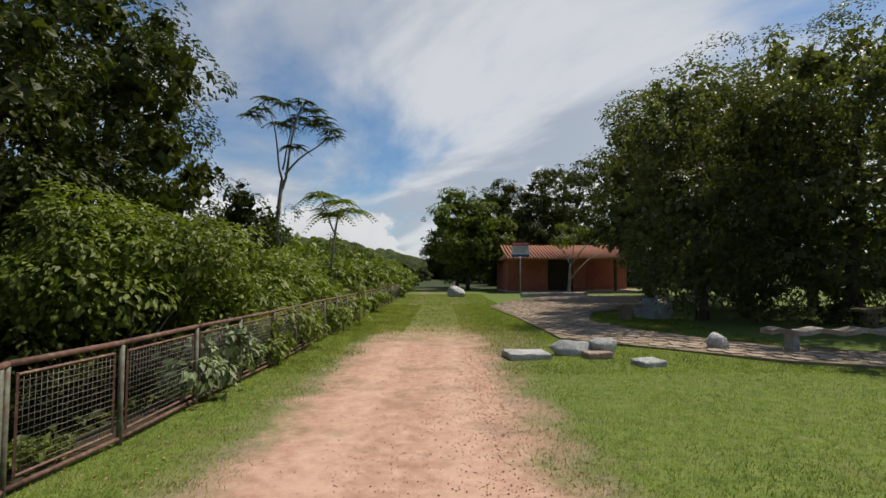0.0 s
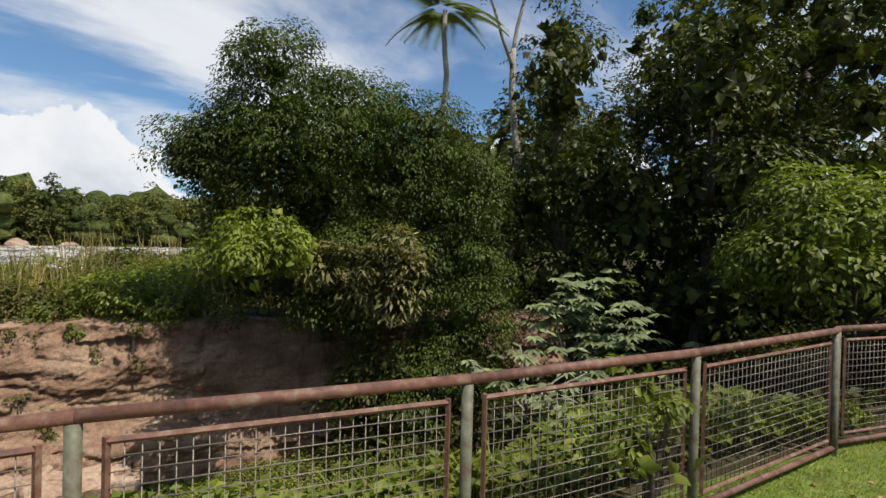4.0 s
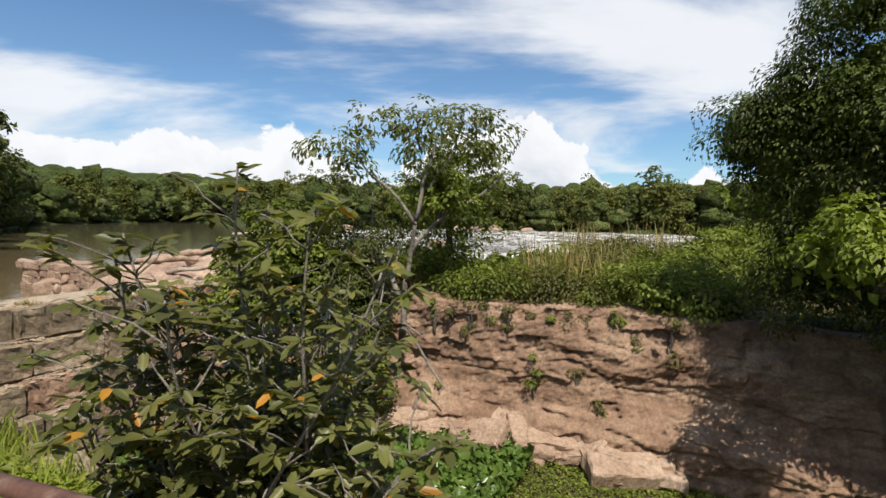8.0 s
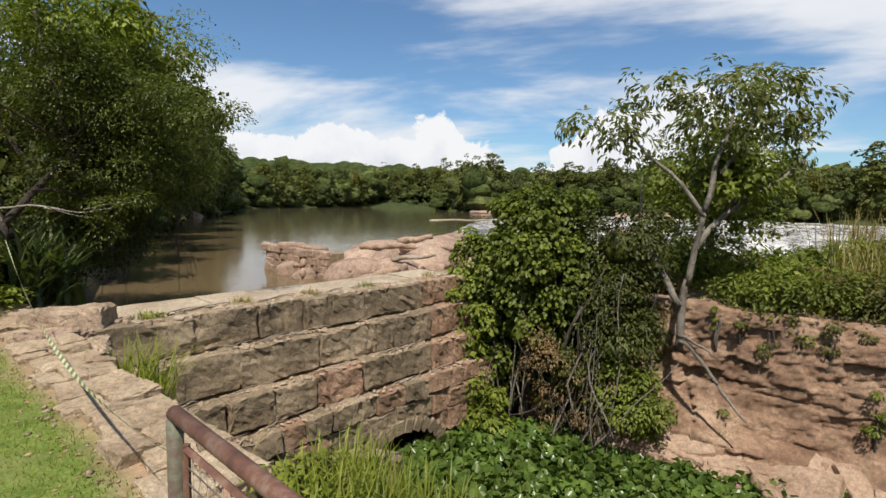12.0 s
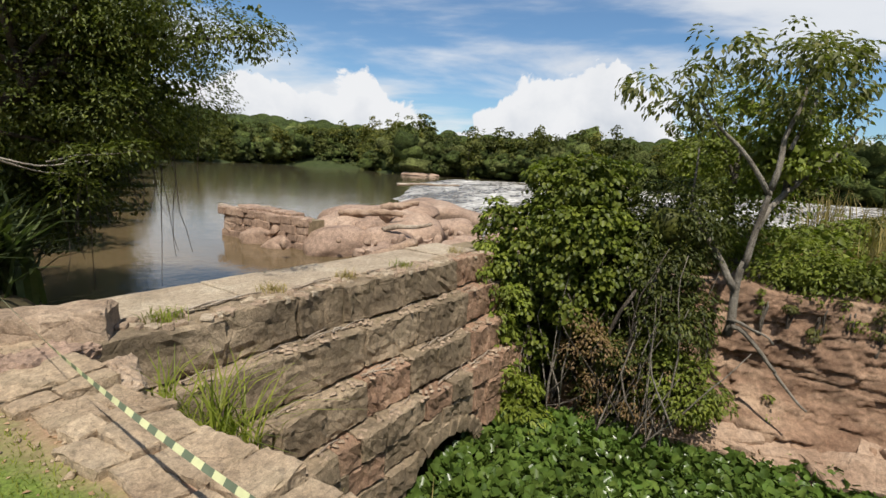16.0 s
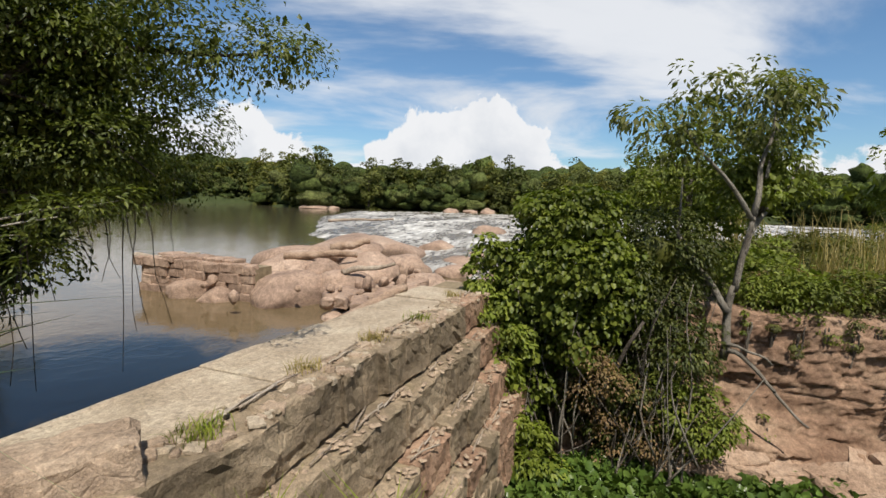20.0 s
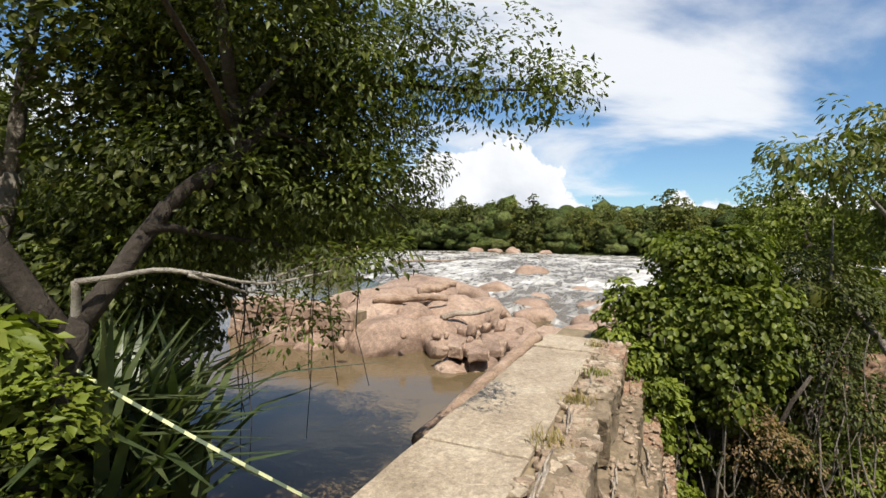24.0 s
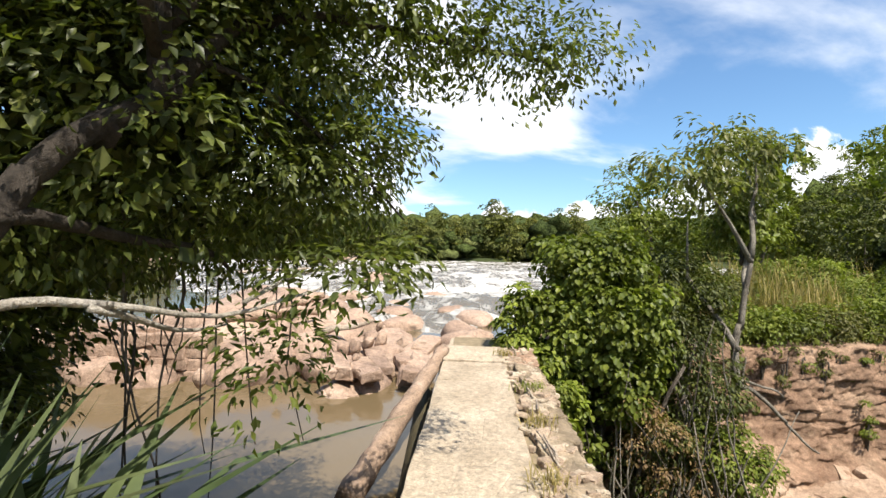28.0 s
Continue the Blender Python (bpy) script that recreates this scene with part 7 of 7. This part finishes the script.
# the wooded near bank upstream
for i, (x, y, h, r) in enumerate(((-7.5, -25.5, 6.0, 2.2), (-10.0, -30.0, 7.0, 2.6), (-12.5, -36.0, 7.5, 2.8), (-17.0, -43.0, 8.5, 3.2), (-21.5, -52.0, 9.0, 3.4), (-25.5, -60.5, 8.5, 3.4), (-5.5, -22.5, 5.0, 1.9), (-10.0, -38.0, 9.5, 3.4), (-16.0, -52.0, 11.0, 4.0))):
    tree("dark leafy tree leaning over the upstream bank", (x + 1.0, y, -0.2), [((0, 0, -0.4), (-0.3, 0.2, h * 0.6), 0.18, 0.08, 0), ((0, 0, h * 0.3), (-r * 0.5, r * 0.3, h * 0.6), 0.08, 0.03, 0.1)],
         [(0, 0, h * 0.84, r * 0.6, r * 0.6, h * 0.13), (-r * 0.45, r * 0.4, h * 0.62, r * 0.6, r * 0.6, h * 0.16), (r * 0.4, -r * 0.3, h * 0.66, r * 0.6, r * 0.6, h * 0.16), (-0.2, r * 0.3, h * 0.38, r * 0.85, r * 0.85, h * 0.2), (-r * 0.3, -r * 0.4, h * 0.26, r * 0.8, r * 0.8, h * 0.2)],
         8000, 0.17 if y > -40 else 0.24, (L_DARK, L_VINE)[i % 3 == 2], 320 + i, group="trees on the upstream bank", clump=0.42, per=36, fill=0.28)


def tangle():
    """Bare brown vine stems that hang and cross in front of the shaded thicket."""
    t = thing("vine_tangle", "tangle of bare brown vine stems beside the dam", "vine", (-10.7, -10.3, -3.2))
    r = np.random.default_rng(331)
    for i in range(46):
        y = r.uniform(-1.3, 1.5)
        x = r.uniform(-0.35, 0.35)
        top = r.uniform(1.6, 3.9)
        v, f = tube_arrays(curve_pts((x, y, r.uniform(0, 0.8)), (x - 0.3 + r.normal() * 0.25, y + r.normal() * 0.5, top), 9, 0.0, 0.12, 400 + i), np.linspace(0.016, 0.006, 9) * r.uniform(0.6, 1.5), 5)
        part("stem", quick_mesh("stem", v, f, M_BARK_TAN if i % 3 else M_BARK, True), None, t)


tangle()


def litter(name, label, box, n, size, mat, seed, flat=True):
    """Small things strewn over the ground: dry leaves, or pebbles."""
    r = np.random.default_rng(seed)
    x0, x1, y0, y1 = box
    p = r.uniform((x0, y0), (x1, y1), (n, 2))
    if not flat:
        p[:, 0] = (x0 + x1) / 2 + r.normal(size=n) * (x1 - x0) * 0.3
    c = on_ground(p, 0.006)
    if flat:
        d = unit(r.normal(size=c.shape) * np.array((1, 1, 0.15)))
        ln = size * r.uniform(0.6, 1.5, n)
        v, t = leaf_arrays(c, d, unit(np.array((0, 0, 1.0)) + 0.35 * r.normal(size=c.shape)), ln, ln * 0.5)
    else:
        base = np.array(((1, 0, 0), (-1, 0, 0), (0, 1, 0), (0, -1, 0), (0, 0, 0.7), (0, 0, -0.7)), float)
        idx = np.array(((0, 2, 4), (2, 1, 4), (1, 3, 4), (3, 0, 4), (2, 0, 5), (1, 2, 5), (3, 1, 5), (0, 3, 5)))
        s = size * r.uniform(0.4, 1.6, n) ** 1.4
        v = (c[:, None] + base[None] * s[:, None, None] * r.uniform(0.6, 1.3, (n, 6, 1))).reshape(-1, 3)
        t = ((np.arange(n) * 6)[:, None, None] + idx[None]).reshape(-1, 3)
    tagged(new(name, quick_mesh(name, v, t, mat)), label, "ground litter", kind="stuff")


litter("dry_leaves", "pale dry leaves strewn below the railing", (-3.1, -2.2, -8.0, 9.0), 900, 0.035, L_LITTER, 341)
litter("dry_leaves", "dry leaves and straw strewn along the kerb", (-3.3, -2.5, -15.0, -8.3), 420, 0.032, L_LITTER, 342)
litter("pebbles", "small reddish pebbles on the dirt track", (-1.7, 1.3, 1.5, 12.0), 3500, 0.0045, M_PEBBLE, 343, False)
litter("pebbles", "coarse reddish gravel along the edge of the track", (0.0, 1.4, 1.5, 11.0), 3000, 0.006, M_PEBBLE, 345, False)
litter("pebbles", "loose pebbles and rubble along the kerb", (-3.3, -2.6, -15.0, -8.3), 260, 0.02, M_KERB, 344, False)

# ---- the lawn, the paved path and the house by the track ----
PAVED = [(2.3, 24.5), (2.75, 17.5), (2.9, 12.2), (4.2, 11.0), (6.3, 9.0), (9.5, 7.6), (13.0, 6.4), (13.0, 8.3), (9.6, 9.4), (7.2, 11.0), (5.6, 13.6), (5.0, 17.0), (6.2, 20.5), (10.0, 24.5), (17.0, 32.0), (15.5, 36.5), (8.5, 37.0), (4.5, 30.5)]


def paved_path():
    me = mesh_of("paved_path", [(x, y, 0.045) for x, y in PAVED] + [(x, y, -0.1) for x, y in PAVED],
                 [tuple(range(len(PAVED)))[::-1]] + [(i, (i + 1) % len(PAVED), (i + 1) % len(PAVED) + len(PAVED), i + len(PAVED)) for i in range(len(PAVED))], M_MORTAR)
    ob = tagged(new("pavement", me), "curving path paved with flat irregular stones", "path", kind="structure")
    r = np.random.default_rng(301)
    poly = np.array(PAVED)
    shapes = []
    for k in range(8):
        bm = bmesh.new()
        n = int(r.integers(5, 8))
        vs = []
        for i in range(n):
            a = 6.283 * i / n + r.uniform(-0.25, 0.25)
            vs.append(bm.verts.new((math.cos(a) * r.uniform(0.42, 0.54), math.sin(a) * r.uniform(0.42, 0.54), 0)))
        f = bm.faces.new(vs)
        ex = bmesh.ops.extrude_face_region(bm, geom=[f])
        up = [g for g in ex["geom"] if isinstance(g, bmesh.types.BMVert)]
        for v in up:
            v.co = Vector((v.co.x * 0.94, v.co.y * 0.94, 0.03))
        bmesh.ops.recalc_face_normals(bm, faces=bm.faces)
        m2 = bpy.data.meshes.new("paving_stone")
        bm.to_mesh(m2)
        bm.free()
        m2.materials.append(M_PAVE)
        shapes.append(m2)
    cells = []
    for iy in range(90):
        for ix in range(60):
            x, y = 2.0 + ix * 0.42 + 0.21 * (iy % 2), 6.0 + iy * 0.38
            x, y = x + r.normal() * 0.04, y + r.normal() * 0.04
            cells.append((x, y))
    c = np.array(cells)
    c = c[polygon_distance(c[:, 0], c[:, 1], poly) < -0.14]
    c = c[np.argsort(c[:, 1])]
    for i, (x, y) in enumerate(c[:300]):
        s = part("paving_stone", shapes[i % 8], None, ob)
        s.location, s.rotation_euler, s.scale = (x, y, 0.036 + 0.006 * r.random()), (0, 0, r.uniform(0, 6.3)), (0.43, 0.40, 1)
    arr = []
    for i, (x, y) in enumerate(c[300:]):
        a = np.linspace(0, 6.283, 6, endpoint=False) + r.uniform(0, 1)
        v = np.stack([x + np.cos(a) * 0.2 * r.uniform(0.85, 1.1, 6), y + np.sin(a) * 0.19 * r.uniform(0.85, 1.1, 6), np.full(6, 0.072)], 1)
        w = v.copy()
        w[:, 2] = 0.04
        t = [(0, j, j + 1) for j in range(1, 5)] + [(j, j + 6, (j + 1) % 6) for j in range(6)] + [((j + 1) % 6, j + 6, (j + 1) % 6 + 6) for j in range(6)]
        arr.append((np.concatenate([v, w]), np.array(t)))
    if arr:
        v, t = join(arr)
        rest = part("far_paving_stones", quick_mesh("far_paving_stones", v, t, M_PAVE), None, ob)
        rest["kind"] = "stuff"


paved_path()
mown_grass()


def block(label, at, size, rz, seed, mat, name="stone_slab", category="stone slab"):
    ob = new(name, rough_block(name, size, seed, mat, 0.03, 0.02, 3))
    ob.location, ob.rotation_euler = at, (0, 0, rz)
    return tagged(ob, label, category, "stones on the lawn")


block("flat square grey stone slab lying on the lawn", (1.62, 9.65, 0.05), (0.82, 0.66, 0.13), 0.15, 701, M_GRANITE)
block("small flat grey stone slab lying on the lawn", (3.62, 8.75, 0.04), (0.48, 0.42, 0.13), 0.2, 702, M_GRANITE)
block("reddish stone fragment between grey boulders", (2.95, 9.5, 0.04), (0.5, 0.35, 0.16), 0.1, 703, M_BOULDER)


def lawn_stone(label, at, scale, seed, rz=0.0):
    ob = new("boulder", boulder("boulder", seed, M_GRANITE, 0.7))
    ob.location, ob.scale, ob.rotation_euler = at, scale, (0, 0, rz)
    return tagged(ob, label, "boulder", "stones on the lawn")


lawn_stone("long pale grey boulder lying on the lawn", (2.62, 9.95, 0.09), (0.46, 0.25, 0.27), 11, 0.2)
lawn_stone("rounded pale grey boulder on the lawn", (3.2, 9.9, 0.11), (0.28, 0.26, 0.36), 12)
lawn_stone("rounded grey boulder beside the paved path", (5.85, 10.55, 0.12), (0.24, 0.22, 0.38), 13)
lawn_stone("grey boulder on the grass by the track", (1.0, 36.0, 0.25), (0.7, 0.6, 0.75), 14)


def bench(at, length, rz, label):
    b = thing("bench", label, "bench", at)
    b.rotation_euler.z = rz
    n = 24
    r = np.random.default_rng(5)
    v = []
    for i in range(n + 1):
        x = -length / 2 + length * i / n
        z = 0.47 + 0.035 * math.sin(i * 1.15)
        for y, dz in ((-0.19, 0), (0.19, 0.01), (0.19, -0.09), (-0.19, -0.09)):
            v.append((x, y + r.normal() * 0.01, z + dz))
    f = []
    for i in range(n):
        for j in range(4):
            f.append((i * 4 + j, i * 4 + (j + 1) % 4, (i + 1) * 4 + (j + 1) % 4, (i + 1) * 4 + j))
    f += [(3, 2, 1, 0), (n * 4, n * 4 + 1, n * 4 + 2, n * 4 + 3)]
    part("seat", mesh_of("seat", v, f, M_DRIFT), None, b, "wavy-edged thick plank seat")
    for x in (-length * 0.36, length * 0.28):
        ob = part("leg", rough_block("leg", (0.14, 0.3, 0.44), 720 + int(x * 10), M_GRANITE, 0.02, 0.015, 1), None, b)
        ob.location = (x, 0, 0.2)


bench((8.6, 10.3, 0.0), 3.8, 0.02, "long rustic wooden plank bench on short legs")


def stone_table(at, label):
    b = thing("stone_table", label, "table", at)
    ob = part("top", rough_block("top", (1.0, 0.8, 0.12), 731, M_PAVE, 0.03, 0.03, 2), None, b)
    ob.location = (0, 0, 0.5)
    ob = part("leg", rough_block("leg", (0.4, 0.35, 0.5), 732, M_PAVE, 0.03, 0.03, 2), None, b)
    ob.location = (0, 0, 0.22)


stone_table((6.6, 17.9, 0.0), "low rough stone table on the shaded grass")
stone_table((13.4, 15.5, 0.0), "rough stone table in deep shade under the trees")
lawn_stone("dark boulder under the trees", (7.9, 18.4, 0.2), (0.8, 0.6, 0.8), 15)


def house():
    h = thing("house", "low red-painted house with a clay tile roof and an open porch", "house", (0, 0, 0), )
    def box(name, x0, x1, y0, y1, z0, z1, mat, parent=h, label=""):
        bm = bmesh.new()
        bmesh.ops.create_cube(bm, size=1.0, matrix=Matrix.Translation(((x0 + x1) / 2, (y0 + y1) / 2, (z0 + z1) / 2)) @ Matrix.Diagonal((x1 - x0, y1 - y0, z1 - z0, 1)))
        bmesh.ops.bevel(bm, geom=list(bm.edges), offset=0.02, segments=1, affect="EDGES")
        return part(name, bm, mat, parent, label)
    box("floor_slab", 5.4, 19, 43, 51, -0.1, 0.15, M_PAVE)
    box("wall", 5.9, 9.6, 45.0, 45.25, 0.15, 3.2, M_BRICK)
    box("wall", 5.9, 6.15, 45.25, 51, 0.15, 3.2, M_BRICK)
    box("wall", 11.9, 12.9, 45.0, 45.25, 0.15, 3.2, M_BRICK)
    box("wall", 5.6, 19, 50.8, 51, 0.15, 3.2, M_BRICK)
    box("wall", 12.9, 13.1, 45.25, 50.8, 0.15, 3.2, M_BRICK)
    # dark sheet in the timber colour, put in for the shade of the recess
    box("recess_shade", 9.6, 11.9, 45.85, 45.92, 0.15, 3.1, M_DARKWOOD, h, "dark sheet painted for the shade in the wall recess")
    for x in (15.2, 18.4):
        box("porch_post", x, x + 0.22, 43.6, 43.82, 0.15, 3.1, M_DARKWOOD)
    box("porch_beam", 12.9, 19, 43.6, 43.8, 3.1, 3.3, M_DARKWOOD)
    # the tiled roof: one ridge, rows of half-round tiles
    bm = bmesh.new()
    a, b, c = (5.5, 42.9, 3.05), (19.4, 42.9, 3.05), (19.4, 47.5, 4.35)
    d, e, f = (6.9, 47.5, 4.35), (5.5, 52, 3.05), (19.4, 52, 3.05)
    vs = [bm.verts.new(p) for p in (a, b, c, d, e, f)]
    lo = [bm.verts.new((p[0], p[1], p[2] - 0.12)) for p in (a, b, c, d, e, f)]
    for q in ((0, 1, 2, 3), (3, 2, 5, 4), (0, 3, 4)):
        bm.faces.new([vs[i] for i in q])
        bm.faces.new([lo[i] for i in q][::-1])
    bm.faces.new((vs[0], lo[0], lo[1], vs[1]))
    bmesh.ops.recalc_face_normals(bm, faces=bm.faces)
    roof = part("roof", bm, M_TILE, h)
    for i in range(46):
        x = 5.6 + i * 0.30
        v, t = tube_arrays([(x, 42.85, 3.07), (max(x, 6.9 + (x - 6.9) * 0.98), 47.5, 4.38)], 0.105, 6)
        part("roof_tile", quick_mesh("roof_tile", v, t, M_TILE, True), None, roof)


house()


def sign():
    s = thing("warning_sign", "white warning board with a red heading on a tall steel pole", "sign", (6.1, 38.8, 0))
    pipe("pole", (0, 0, -0.1), (0, 0, 3.0), 0.045, M_STEEL, s)

    def plate(name, x0, x1, z0, z1, y, mat, label=""):
        bm = bmesh.new()
        bmesh.ops.create_cube(bm, size=1.0, matrix=Matrix.Translation(((x0 + x1) / 2, y, (z0 + z1) / 2)) @ Matrix.Diagonal((x1 - x0, 0.02, z1 - z0, 1)))
        return part(name, bm, mat, s, label)
    plate("board", -0.68, 0.68, 3.0, 4.15, -0.06, M_WHITE)
    plate("heading", -0.68, 0.68, 3.86, 4.16, -0.075, M_SIGNRED, "red heading band")
    plate("footer", -0.68, 0.68, 3.0, 3.2, -0.075, M_SIGNBLUE, "blue footer band")
    for i in range(3):
        plate("text_line", -0.55, 0.55 - 0.1 * i, 3.68 - 0.16 * i, 3.74 - 0.16 * i, -0.075, M_STEEL)
    fc = bpy.data.curves.new("lettering", "FONT")
    fc.body, fc.size, fc.extrude, fc.align_x = "ATENÇÃO", 0.26, 0.004, "CENTER"
    fc.materials.append(M_WHITE)
    ob = new("lettering", fc)
    ob.parent = s
    ob.location, ob.rotation_euler = (0, -0.09, 3.92), (radians(90), 0, 0)


sign()
block("low rough stone kerb by the paved yard", (8.1, 35.8, 0.1), (5.25, 0.4, 0.4), 0.31, 740, M_GRANITE, "stone_kerb", "kerb")
tree("bare-limbed small tree by the sign", (9.6, 37.8, 0), [((0, 0, 0), (0.2, 0, 2.4), 0.13, 0.09, 0), ((0.2, 0, 2.2), (2.2, 0, 4.6), 0.06, 0.02, 0.2), ((0.2, 0, 2.3), (-1.2, 0, 4.8), 0.06, 0.02, 0.2), ((0.2, 0, 1.2), (2.6, 0.3, 3.2), 0.07, 0.03, 0.4), ((0.2, 0, 2.3), (0.8, 0, 5.2), 0.05, 0.015, 0)], [(0.4, 0, 5.0, 1.6, 1.2, 0.8)], 700, 0.2, L_VINE, 751, bark=M_BARK_PALE, clump=0.4, fill=0.0)

# trees round the lawn, with the light behind them; far ones have it painted as dark leaves
for i, (x, y, h, r, z0) in enumerate(((9.2, 17.5, 9.4, 3.3, 0), (13.5, 16.0, 10.0, 4.0, 0), (18.5, 15.0, 11.0, 4.5, 0), (12.5, 24.0, 11.0, 4.2, 0), (18.0, 24.0, 13.5, 5.0, 0), (15.5, 13.6, 15.5, 3.8, 0), (21, 10.5, 12.0, 4.0, 0), (14.0, 33.0, 12.5, 4.5, 0), (20.5, 36.0, 15.0, 5.0, 0), (2.6, 52.0, 10.8, 4.0, 0), (6.2, 55.0, 12.0, 4.4, 0), (10.5, 55.0, 12.0, 4.6, 0), (15.0, 56.0, 15.0, 5.2, 0), (1.8, 62, 8, 3.4, 0))):
    lobes = [(0, 0, h * 0.84, r * 0.62, r * 0.62, h * 0.14), (-r * 0.55, -r * 0.3, h * 0.66, r * 0.6, r * 0.6, h * 0.16), (r * 0.5, -r * 0.3, h * 0.64, r * 0.6, r * 0.6, h * 0.16), (0, r * 0.5, h * 0.6, r * 0.7, r * 0.7, h * 0.17), (-r * 0.4, -r * 0.5, h * 0.4, r * 0.65, r * 0.6, h * 0.17), (r * 0.4, -r * 0.5, h * 0.38, r * 0.65, r * 0.6, h * 0.17), (0, 0, h * 0.3, r * 0.85, r * 0.85, h * 0.18)]
    if i < 6:
        lobes.append((0.0, -r * 0.2, h * 0.15, r * 0.8, r * 0.7, h * 0.13))
    tree("large dense tree beside the lawn", (x, y, z0), [((0, 0, -0.2), (0.1, 0, h * 0.6), 0.24, 0.1, 0), ((0, 0, h * 0.3), (-r * 0.5, -r * 0.2, h * 0.6), 0.1, 0.04, 0.2), ((0, 0, h * 0.35), (r * 0.5, -r * 0.2, h * 0.62), 0.1, 0.04, 0.2)],
         lobes, (36000 if i in (0, 1) else 15000) if y < 22 else 13000, 0.115 if y < 22 else 0.25, (L_VINE if i == 9 else L_LAWN if y < 26 else L_DARK), 760 + i, group="trees beside the lawn", clump=0.5, per=60 if y < 22 else 36, fill=0.36)

# ---- stones of the dam, and what lies on it ----
dam_stones()
sticks()
